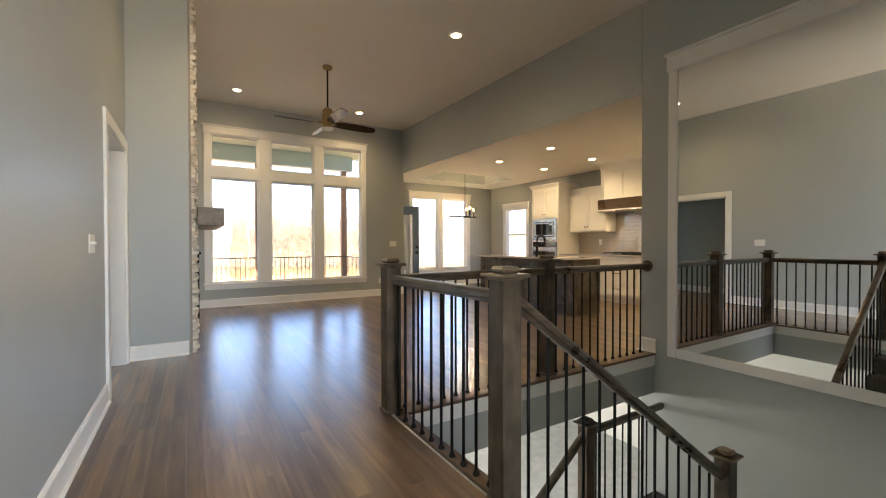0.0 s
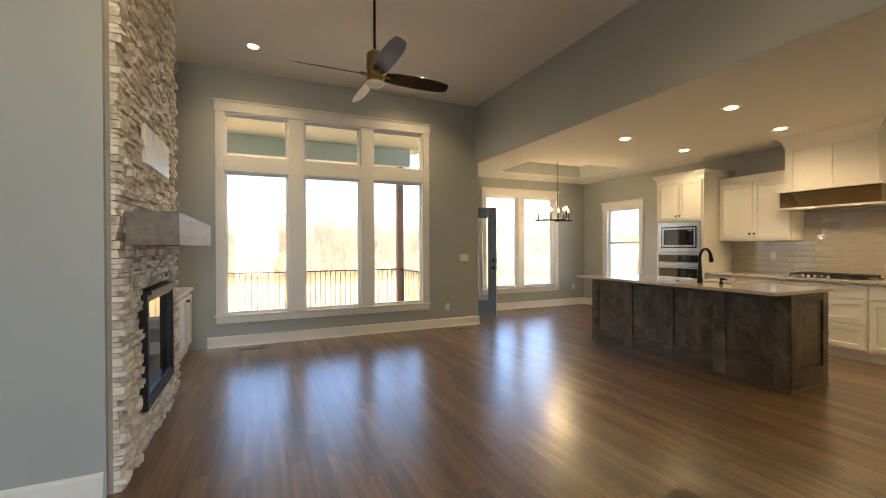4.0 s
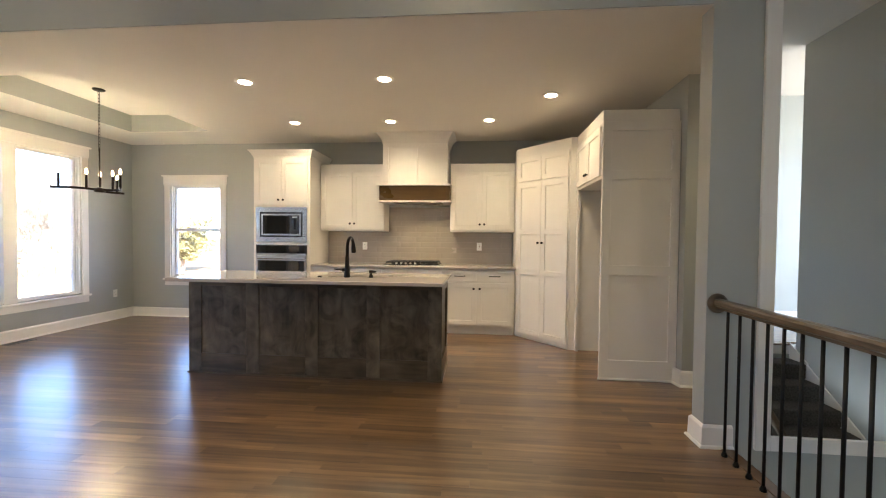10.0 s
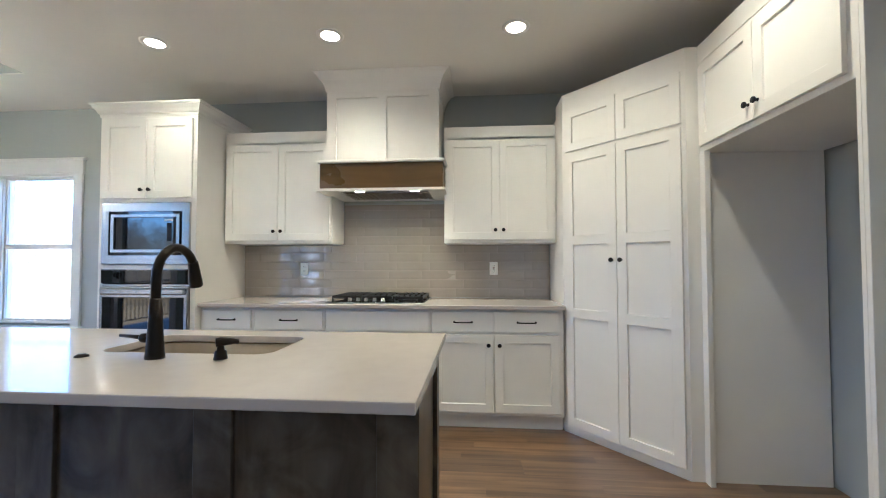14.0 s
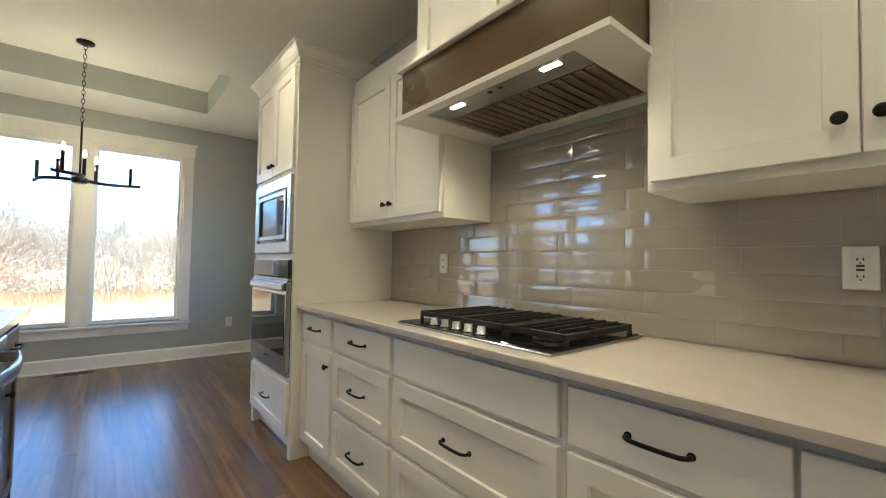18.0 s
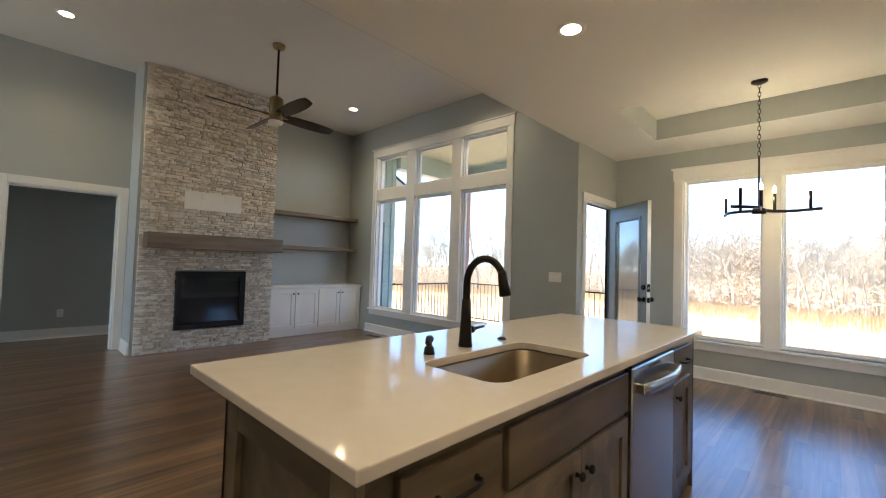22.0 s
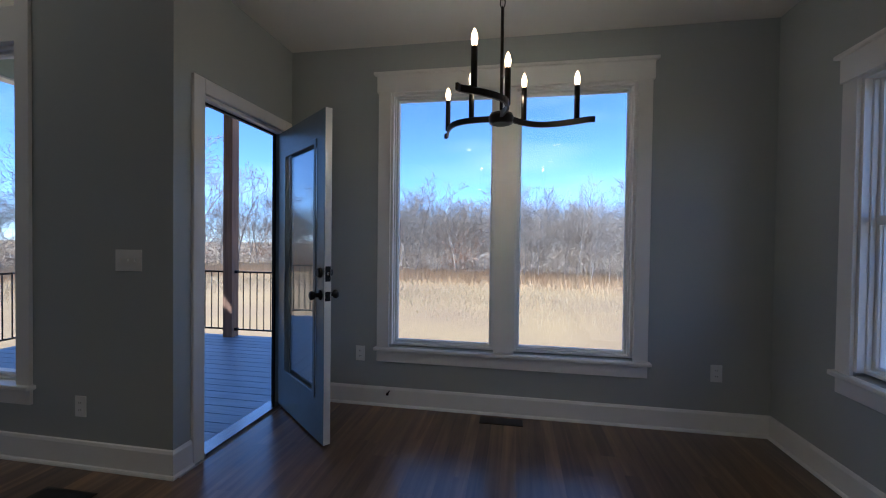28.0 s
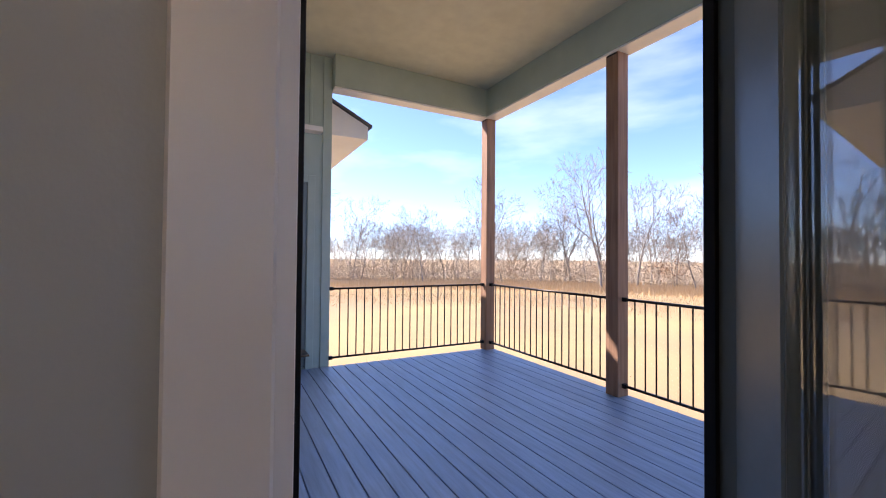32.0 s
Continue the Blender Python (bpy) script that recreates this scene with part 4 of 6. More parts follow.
crown("crown", [(7.3, 3.565, 2.375), (7.055, 3.565, 2.375), (6.40, 3.0, 2.375), (6.40, 2.93, 2.375), (5.395, 2.93, 2.375), (5.395, 2.26, 2.375)][::-1], pc, CAB, 0.055, 0.105)
part("base_trim", bm_sweep(bmesh.new(), [(0, 0), (0.012, 0), (0.012, 0.012), (0, 0.02)], [(7.055, 3.565, 0), (6.40, 3.0, 0)][::-1]), CAB, pc)

# refrigerator alcove
fa = thing("fridge_surround", "white panelled surround of an empty refrigerator alcove", "cabinet", (5.9, 2.6, 0))
FR = place("x", 2.925, 1)
body(FR, 5.42, 6.398, -0.66, 0, 1.86, 2.38, CAB, fa, "upper_body")
for b0, b1, k in ((5.45, 5.905, 5.875), (5.909, 6.37, 5.939)):
    d = shaker("door", FR, b0, b1, 1.89, 2.345, 0.001, CAB, fa)
    knob(FR, k, 0.021, 1.965, d)
part("side_panel", bm_box(bmesh.new(), 5.40, 2.255, 0, 5.42, 2.93, 2.38, 0.002), CAB, fa)
part("filler", bm_box(bmesh.new(), 6.345, 2.9, 0, 6.398, 2.93, 1.86, 0.002), CAB, fa)
FS = place("y", 5.399, -1)
bm = relief(bmesh.new(), FS, [2.255, 2.325, 2.855, 2.932], [0, 0.185, 0.97, 1.06, 1.85, 1.93, 2.29, 2.37], lambda i, j: None if i == 1 and j % 2 else 0.019, 0)
part("panel_frame", sharp(bm, 0.0015), CAB, fa)
part("shoe_mould", bm_box(bmesh.new(), 5.372, 2.262, 0, 5.385, 2.945, 0.018, 0.004), CAB, fa)

# mudroom lockers
lk = thing("mudroom_lockers", "white built-in lockers with bench, drawers and hooks", "lockers", (5.85, 1.2, 0))
LP = place("y", 5.6, -1)
body(LP, 0.36, 2.09, -0.42, 0, 0.09, 0.44, CAB, lk, "bench_base")
body(LP, 0.36, 2.09, -0.4, -0.05, 0, 0.09, CAB, lk, "toe_kick")
part("bench_seat", gbox(bmesh.new(), LP, 0.36, 2.09, -0.42, 0.02, 0.44, 0.475, 0.004), STAIN_H, lk, "dark stained wooden bench seat")
part("back_panel", gbox(bmesh.new(), LP, 0.36, 2.09, -0.46, -0.42, 0.44, 2.40), CAB, lk)
part("upper_body", gbox(bmesh.new(), LP, 0.36, 2.09, -0.42, -0.06, 1.75, 2.40, 0.002), CAB, lk)
for k in range(4):
    a0 = 2.085 - (k + 1) * 0.43
    d = shaker("drawer_front", LP, a0 + 0.03, a0 + 0.40, 0.11, 0.42, 0.001, CAB, lk, w=0.05)
    pull(LP, a0 + 0.215, 0.02, 0.265, d)
    d = shaker("door", LP, a0 + 0.02, a0 + 0.41, 1.78, 2.36, -0.06, CAB, lk)
    knob(LP, a0 + (0.38 if k % 2 else 0.05), -0.04, 1.84, d)
    part("batten", gbox(bmesh.new(), LP, a0 - 0.03, a0 + 0.03, -0.42, -0.405, 0.475, 1.75), CAB, lk)
    hk = bmesh.new()
    a = a0 + 0.215
    bm_tube(hk, [LP(a, -0.42, 1.60), LP(a, -0.38, 1.60), LP(a, -0.36, 1.62), LP(a, -0.355, 1.65)], 0.005, 8)
    bm_tube(hk, [LP(a, -0.42, 1.58), LP(a, -0.40, 1.56), LP(a, -0.385, 1.565), LP(a, -0.38, 1.585)], 0.005, 8)
    bm_cyl(hk, LP(a, -0.42, 1.59), LP(a, -0.415, 1.59), 0.016, seg=12)
    part("coat_hook", hk, BLACK, lk, "black coat hook")
part("rail", gbox(bmesh.new(), LP, 0.36, 2.09, -0.42, -0.403, 0.475, 0.62), CAB, lk)
crown("crown", [(5.66, 0.36, 2.39), (5.66, 2.09, 2.39)], lk, CAB, 0.05, 0.1)

# ---- island ----
il = thing("kitchen_island", "grey-brown stained wooden island with framed panels", "kitchen island", (5.45, 5.55, 0))
part("carcass", relief(bmesh.new(), lambda a, c, z: (a, z, c), [5.15, 5.30, 5.702, 5.75], [4.39, 4.90, 5.61, 6.76], lambda i, j: None if i == j == 1 else 0.885, 0.0), STAIN, il)
IB = place("y", 5.15, -1)
ys = [4.372, 4.497, 4.937, 5.059, 5.517, 5.64, 6.086, 6.21, 6.655, 6.778]
for k in range(0, 10, 2):
    part("stile", gbox(bmesh.new(), IB, ys[k], ys[k + 1], 0, 0.02, 0, 0.885, 0.002), STAIN, il)
for k in range(1, 9, 2):
    part("panel", gbox(bmesh.new(), IB, ys[k] - 0.003, ys[k + 1] + 0.003, 0, 0.005, 0.17, 0.83), STAIN, il)
    part("top_rail", gbox(bmesh.new(), IB, ys[k], ys[k + 1], 0, 0.019, 0.825, 0.885, 0.002), STAIN_H, il)
    part("bottom_rail", gbox(bmesh.new(), IB, ys[k], ys[k + 1], 0, 0.019, 0, 0.185, 0.002), STAIN_H, il)
part("shoe_mould", bm_sweep(bmesh.new(), [(0, 0), (0.012, 0), (0.01, 0.012), (0, 0.016)], [(5.76, 4.372, 0), (5.13, 4.372, 0), (5.13, 6.778, 0), (5.76, 6.778, 0)][::-1]), STAIN_H, il)
for yy, s in ((4.39, -1), (6.76, 1)):
    IE = place("x", yy, s)
    for a0, a1 in ((5.131, 5.22), (5.68, 5.77)):
        part("stile", gbox(bmesh.new(), IE, a0, a1, 0, 0.018, 0, 0.885, 0.002), STAIN, il)
    part("top_rail", gbox(bmesh.new(), IE, 5.22, 5.68, 0, 0.018, 0.80, 0.885, 0.002), STAIN_H, il)
    part("bottom_rail", gbox(bmesh.new(), IE, 5.22, 5.68, 0, 0.018, 0, 0.185, 0.002), STAIN_H, il)
IF = place("y", 5.75, 1)
part("face_frame", gbox(bmesh.new(), IF, 4.39, 5.665, 0, 0.018, 0.10, 0.885), STAIN, il)
part("face_frame", gbox(bmesh.new(), IF, 6.275, 6.76, 0, 0.018, 0.10, 0.885), STAIN, il)
d = part("drawer_front", gbox(bmesh.new(), IF, 4.46, 4.79, 0.018, 0.037, 0.70, 0.855, 0.003), STAIN_H, il)
pull(IF, 4.625, 0.037, 0.78, d)
d = shaker("door", IF, 4.46, 4.79, 0.125, 0.68, 0.018, STAIN, il)
knob(IF, 4.76, 0.038, 0.61, d)
part("false_front", gbox(bmesh.new(), IF, 4.82, 5.65, 0.018, 0.037, 0.70, 0.855, 0.003), STAIN_H, il)
for a0, a1, k in ((4.82, 5.233, 5.20), (5.237, 5.65, 5.27)):
    d = shaker("door", IF, a0, a1, 0.125, 0.68, 0.018, STAIN, il)
    knob(IF, k, 0.038, 0.61, d)
d = part("drawer_front", gbox(bmesh.new(), IF, 6.295, 6.64, 0.018, 0.037, 0.70, 0.855, 0.003), STAIN_H, il)
pull(IF, 6.468, 0.037, 0.78, d)
d = shaker("door", IF, 6.295, 6.64, 0.125, 0.68, 0.018, STAIN, il)
knob(IF, 6.335, 0.038, 0.61, d)

dw = thing("dishwasher", "stainless steel dishwasher set in the island", "dishwasher", (5.75, 5.92, 0.1))
part("door", gbox(bmesh.new(), IF, 5.675, 6.265, 0.0, 0.045, 0.11, 0.865, 0.006), STEEL, dw)
part("top_strip", gbox(bmesh.new(), IF, 5.68, 6.26, -0.01, 0.04, 0.866, 0.882), BLACK, dw, "black control edge")
bm = bmesh.new()
pts = [IF(5.70 + 0.54 * k / 12, 0.045 + 0.062 * (0.55 + 0.45 * math.sin(math.pi * k / 12)), 0.785) for k in range(13)]
prev = None
for p in pts:
    ring = [bm.verts.new((p[0] + dx, p[1], p[2] + dz)) for dx, dz in ((-0.009, -0.02), (0.003, -0.024), (0.009, 0), (0.003, 0.024), (-0.009, 0.02))]
    if prev:
        for i in range(5):
            bm.faces.new((prev[i], prev[(i + 1) % 5], ring[(i + 1) % 5], ring[i])).smooth = True
    else:
        bm.faces.new(ring)
    prev = ring
bm.faces.new(prev)
for a in (5.705, 6.235):
    gbox(bm, IF, a - 0.01, a + 0.01, 0.04, 0.085, 0.765, 0.805, 0.004)
part("handle", bm, STEEL, dw, "bowed steel handle")
part("vent", gbox(bmesh.new(), IF, 5.87, 6.03, 0.045, 0.047, 0.84, 0.852), DARKSLOT, dw)
part("kick_plate", gbox(bmesh.new(), IF, 5.68, 6.26, -0.03, 0.0, 0.0, 0.105), BLACK, dw)


def rounded(x0, y0, x1, y1, r, n=6):
    out = []
    for cx, cy, a in ((x1 - r, y1 - r, 0), (x0 + r, y1 - r, 90), (x0 + r, y0 + r, 180), (x1 - r, y0 + r, 270)):
        out += [(cx + r * math.cos(radians(a + 90 * k / n)), cy + r * math.sin(radians(a + 90 * k / n))) for k in range(n + 1)]
    return out


SX0, SX1, SY0, SY1 = 5.33, 5.672, 4.93, 5.58
bm = bmesh.new()
inner = rounded(SX0, SY0, SX1, SY1, 0.06)
outer = []
CX0, CX1, CY0, CY1 = 4.885, 5.805, 4.345, 6.82
cx, cy = (SX0 + SX1) / 2, (SY0 + SY1) / 2
for x, y in inner:                              # each inner point is thrown out to the slab's edge
    dx, dy = x - cx, y - cy
    k = min(((CX1 - cx) / dx if dx > 0 else (CX0 - cx) / dx) if abs(dx) > 1e-9 else 9e9, ((CY1 - cy) / dy if dy > 0 else (CY0 - cy) / dy) if abs(dy) > 1e-9 else 9e9)
    outer.append((cx + dx * k, cy + dy * k))
for X, Y in ((CX1, CY1), (CX0, CY1), (CX0, CY0), (CX1, CY0)):
    best = min(range(len(outer)), key=lambda i: (outer[i][0] - X) ** 2 + (outer[i][1] - Y) ** 2)
    outer[best] = (X, Y)
zt, zb = 0.917, 0.886
loops = []
for ring, z in ((inner, zb), (inner, zt), (outer, zt), (outer, zb)):
    loops.append([bm.verts.new((x, y, z)) for x, y in ring])
n = len(inner)
for A, B in ((0, 1), (1, 2), (2, 3), (3, 0)):
    for i in range(n):
        bm.faces.new((loops[A][i], loops[A][(i + 1) % n], loops[B][(i + 1) % n], loops[B][i]))
bmesh.ops.recalc_face_normals(bm, faces=bm.faces)
rim = [e for e in bm.edges if len(e.link_faces) == 2 and e.calc_face_angle(0) > 1.0]
bmesh.ops.bevel(bm, geom=rim, offset=0.004, segments=2, affect="EDGES", profile=0.5)
tagged(part("island_worktop", bm, QUARTZ), "white quartz island worktop with a sink cut-out", "worktop")

sk = thing("sink", "undermount stainless steel sink in the island worktop", "sink", (cx, cy, 0.64))
bm = bmesh.new()
rings = []
for ins, z, r in ((-0.018, 0.8855, 0.07), (-0.008, 0.8855, 0.065), (0.0, 0.878, 0.06), (0.006, 0.70, 0.055), (0.02, 0.664, 0.05), (0.06, 0.65, 0.04)):
    rings.append([bm.verts.new((x, y, z)) for x, y in rounded(SX0 + ins - 0.004, SY0 + ins - 0.004, SX1 - ins + 0.004, SY1 - ins + 0.004, r)])
for A, B in zip(rings, rings[1:]):
    for i in range(n):
        bm.faces.new((A[i], A[(i + 1) % n], B[(i + 1) % n], B[i])).smooth = True
bm.faces.new(rings[-1])
part("bowl", bm, STEEL_D, sk)
part("drain", bm_lathe(bmesh.new(), (cx, cy, 0.651), (0, 0, 1), [(0, 0.045), (0.003, 0.044), (0.003, 0.03), (0.001, 0.02)], 20), STEEL, sk)

fc = thing("faucet", "matte dark bronze pull-down kitchen faucet", "faucet", (5.245, 5.28, 0.917))
fx, fy = 5.245, 5.28
part("base", bm_lathe(bmesh.new(), (fx, fy, 0.9175), (0, 0, 1), [(0, 0.03), (0.01, 0.03), (0.02, 0.028), (0.12, 0.022), (0.2, 0.018)], 18), BRONZE, fc)
arc = [(fx, fy, 1.10), (fx, fy, 1.175)] + [(fx + 0.095 - 0.095 * math.cos(radians(a)), fy, 1.185 + 0.105 * math.sin(radians(a))) for a in range(0, 165, 11)]
part("spout", bm_tube(bmesh.new(), arc, 0.0155, 14), BRONZE, fc)
e = Vector(arc[-1])
part("spray_head", bm_lathe(bmesh.new(), e, (0.22, 0, -1), [(-0.01, 0.017), (0, 0.018), (0.06, 0.023), (0.085, 0.024), (0.09, 0.02)], 16), BRONZE, fc)
bm = bmesh.new()
bm_lathe(bm, (fx, fy + 0.015, 0.985), (0, 1, 0), [(0, 0.016), (0.03, 0.016), (0.036, 0.012)], 14)
bm_tube(bm, [(fx, fy + 0.045, 0.985), (fx + 0.0, fy + 0.07, 0.988), (fx + 0.0, fy + 0.125, 0.992)], [0.008, 0.007, 0.006], 10)
part("lever", bm, BRONZE, fc)

sd = thing("soap_dispenser", "short dark bronze soap dispenser pump on the worktop", "soap dispenser", (5.255, 5.055, 0.917))
part("body", bm_lathe(bmesh.new(), (5.255, 5.055, 0.9175), (0, 0, 1), [(0, 0.022), (0.006, 0.021), (0.026, 0.018), (0.03, 0.012), (0.046, 0.011)], 16), BRONZE, sd)
part("spout", bm_tube(bmesh.new(), [(5.246, 5.067, 0.972), (5.255, 5.055, 0.973), (5.279, 5.023, 0.972), (5.287, 5.012, 0.968)], [0.015, 0.016, 0.009, 0.008], 10), BRONZE, sd)
tagged(part("sink_air_switch", bm_lathe(bmesh.new(), (5.245, 5.545, 0.9175), (0, 0, 1), [(0, 0.021), (0.006, 0.02), (0.009, 0.012), (0.011, 0.011)], 18), BRONZE), "round dark bronze button on the worktop", "button")


# ---- plates ----
def plate(name, label, cat, P, a, z, w=0.072, h=0.115, kind_="outlet", count=1, group="wall plates"):
    t = thing(name, label, cat, P(a, 0, z), group=group)
    part("cover", gbox(bmesh.new(), P, a - w / 2, a + w / 2, 0, 0.006, z - h / 2, z + h / 2, 0.002), PLATE, t)
    if kind_ == "outlet":
        for dz in (-0.02, 0.02):
            part("socket", gbox(bmesh.new(), P, a - 0.016, a + 0.016, 0.006, 0.0075, z + dz - 0.014, z + dz + 0.014, 0.001), PLATE, t)
            for da in (-0.006, 0.006):
                part("slot", gbox(bmesh.new(), P, a + da - 0.0012, a + da + 0.0012, 0.0075, 0.0082, z + dz - 0.004, z + dz + 0.006), DARKSLOT, t)
    else:
        for k in range(count):
            o = (k - (count - 1) / 2) * 0.046
            part("toggle", gbox(bmesh.new(), P, a + o - 0.005, a + o + 0.005, 0.006, 0.018, z - 0.005, z + 0.012, 0.001), PLATE, t)
    return t


RW = place("y", XE - 0.011, -1)
plate("outlet", "white wall outlet on the tile backsplash", "outlet", RW, 5.79, 1.17)
gf = thing("outlet", "white wall outlet with red button on the tile backsplash", "outlet", RW(4.055, 0, 1.177), group="wall plates")
part("cover", gbox(bmesh.new(), RW, 4.019, 4.091, 0, 0.006, 1.119, 1.235, 0.002), PLATE, gf)
part("insert", gbox(bmesh.new(), RW, 4.0385, 4.0715, 0.006, 0.008, 1.1435, 1.2105, 0.001), PLATE, gf)
part("test_button", gbox(bmesh.new(), RW, 4.047, 4.063, 0.008, 0.0095, 1.179, 1.186), REDBROWN, gf, "dark red button")
part("reset_button", gbox(bmesh.new(), RW, 4.047, 4.063, 0.008, 0.0095, 1.169, 1.175), DARKSLOT, gf)
for zz in (1.155, 1.200):
    for da in (-0.006, 0.006):
        part("slot", gbox(bmesh.new(), RW, 4.055 + da - 0.0014, 4.055 + da + 0.0014, 0.008, 0.0088, zz - 0.004, zz + 0.004), DARKSLOT, gf)
    part("ground_hole", gbox(bmesh.new(), RW, 4.053, 4.057, 0.008, 0.0088, zz - 0.012, zz - 0.008), DARKSLOT, gf)
NW, KW, WW = place("x", YN, -1), place("x", YK, -1), place("y", XW, 1)
plate("outlet", "white wall outlet below the window level", "outlet", NW, 3.63, 0.33)
plate("light_switch", "white triple switch plate beside the patio door", "light switch", NW, 3.94, 1.14, 0.165, 0.115, "switch", 3)
plate("outlet", "white wall outlet beside the patio door", "outlet", KW, 4.8, 0.39)
plate("outlet", "white wall outlet near the corner of the nook", "outlet", KW, 7.31, 0.40)
plate("light_switch", "white triple switch plate on the hall wall", "light switch", WW, 3.32, 1.15, 0.165, 0.115, "switch", 3)
plate("outlet", "white wall outlet in the side passage", "outlet", place("y", -1.85, 1), 4.48, 0.36)


def floor_vent(x, y, rz):
    v = thing("floor_register", "brown slotted metal floor register", "floor vent", (x, y, 0), group="floor registers", rz=rz)
    R = Matrix.Translation((x, y, 0)) @ Matrix.Rotation(radians(rz), 4, "Z")
    Q = lambda a, c, z: tuple(R @ Vector((a, c, z)))
    part("frame", gbox(bmesh.new(), Q, -0.15, 0.15, -0.055, 0.055, 0.0005, 0.004, 0.001), BRONZE, v)
    for k in range(14):
        a = -0.125 + k * 0.0185
        if abs(a) > 0.012:
            part("slot", gbox(bmesh.new(), Q, a - 0.005, a + 0.005, -0.04, 0.04, 0.004, 0.0052), DARKSLOT, v)
    return v


floor_vent(0.72, 8.23, 0), floor_vent(3.82, 8.22, 0), floor_vent(5.89, 9.5, 0)
ds = thing("door_stop", "small black spring door stop on the baseboard", "door stop", (5.04, YK - 0.018, 0.115))
part("rod", bm_tube(bmesh.new(), [(5.04, YK - 0.016, 0.115), (5.045, YK - 0.075, 0.118)], 0.006, 8), BLACK, ds)
part("tip", bm_lathe(bmesh.new(), (5.045, YK - 0.075, 0.118), (0.1, -1, 0), [(0, 0.01), (0.014, 0.011), (0.018, 0.006)], 12), BLACK, ds)

# recessed ceiling lights
first = None
# copies at -0.42 are the added lower-level ones, out of view
for k, (lx, ly, lz) in enumerate([(x, y, KZ) for x, y in KITCHEN_CANS + MUD_CANS] + [(x, y, GZ) for x, y in GREAT_CANS] + [(x, y, -0.42) for x, y in LOWER_FILL_CANS]):
    if first is None:
        first = thing("recessed_light", "lit round recessed ceiling light with white trim", "ceiling light", (lx, ly, lz), group="recessed lights")
        part("trim_ring", bm_lathe(bmesh.new(), (lx, ly, lz), (0, 0, -1), [(0.0005, 0.09), (0.004, 0.089), (0.007, 0.074), (0.004, 0.06)], 28), TRIM, first)
        part("lens", bm_lathe(bmesh.new(), (lx, ly, lz), (0, 0, -1), [(0.003, 0.06), (0.0055, 0.059), (0.007, 0.04)], 28), CANGLOW, first, "glowing lens")
    else:
        copy_thing(first, pose(lx, ly, lz))

# ---- great room ----
def casing(name, label, axis, face, s, a0, a1, z1, w=0.095, parent=None):
    P = place(axis, face, s)
    t = thing(name, label, "door casing", P((a0 + a1) / 2, 0, 0), kind="structure")
    part("side_casing", gbox(bmesh.new(), P, a0 - w, a0, 0, 0.02, 0, z1 + w, 0.003), TRIM, t)
    part("side_casing", gbox(bmesh.new(), P, a1, a1 + w, 0, 0.02, 0, z1 + w, 0.003), TRIM, t)
    part("head_casing", gbox(bmesh.new(), P, a0, a1, 0, 0.019, z1, z1 + w, 0.003), TRIM, t)
    return t


dc = casing("door_1", "white cased open doorway to the side passage", "y", XW, 1, 3.87, 4.9, 2.04)
bm = bmesh.new()
for q in ((3.868, 3.888, 0, 2.04), (4.882, 4.902, 0, 2.04), (3.868, 4.902, 2.02, 2.042)):
    bm_box(bm, XW - 0.142, q[0], q[2], XW + 0.001, q[1], q[3])
part("jamb", bm, TRIM, dc)
casing("door_2", "white cased doorway at the end of the passage", "x", 5.6, -1, -1.76, -0.86, 2.04)
baseboard("baseboard", [(-1.85, 2.3, 0), (-1.85, 5.6, 0)])
baseboard("baseboard", [(-5.0, 9.70, 0), (-0.92, 9.70, 0)])

# chimney breast with stone face
wall("wall_chimney", "y", XW + 0.001, 0.04, 5.0, 6.73, 0, GZ, (), PAINT, "grey-green painted chimney breast")
fireplace = thing("stone_fireplace", "floor-to-ceiling grey and tan split-stone fireplace face", "fireplace", (0.1, 5.87, 0))
part("backing", bm_box(bmesh.new(), 0.041, 5.03, 0, 0.062, 6.725, GZ - 0.002), MORTAR, fireplace)
rng = random.Random(7)
rows_, z = [], 0.0
while z < GZ - 0.01:
    h = min(rng.choice((0.026, 0.032, 0.04, 0.048)), GZ - 0.002 - z)
    rows_.append((z, h))
    z += h
stones = []
for z, h in rows_:
    y = 5.03
    while y < 6.725:
        w = min(rng.uniform(0.05, 0.2), 6.725 - y)
        if 6.725 - y - w < 0.05:
            w = 6.725 - y
        c = (y + w / 2, z + h / 2)
        in_box = y < 6.33 and y + w > 5.45 and z < 1.055 and z + h > 0.275
        if not in_box:
            stones.append((y, z, w, h))
        else:
            if y < 5.45:
                stones.append((y, z, 5.45 - y, h))
            if y + w > 6.33:
                stones.append((6.33, z, y + w - 6.33, h))
        y += w


def stone_shape(bm, y, z, w, h, r):
    d = r.uniform(0.024, 0.066)
    g = 0.0014
    n = 3
    base = [bm.verts.new((0.06, yy, zz)) for yy, zz in ((y + g, z + g), (y + w - g, z + g), (y + w - g, z + h - g), (y + g, z + h - g))]
    e = 0.003
    cols = []
    for i in range(n + 1):
        yy = y + e + (w - 2 * e) * i / n
        cols.append([bm.verts.new((0.06 + d + r.uniform(-0.006, 0.006) - (0.004 if i in (0, n) else 0), yy, zz + r.uniform(-0.002, 0.002))) for zz in (z + e, z + h - e)])
    for a, b in zip(cols, cols[1:]):
        bm.faces.new((a[0], b[0], b[1], a[1]))
    bm.faces.new((base[0], base[1], *[c[0] for c in reversed(cols)]))
    bm.faces.new((base[3], base[2], *[c[1] for c in reversed(cols)]))
    bm.faces.new((base[0], base[3], cols[0][1], cols[0][0]))
    bm.faces.new((base[1], base[2], cols[-1][1], cols[-1][0]))


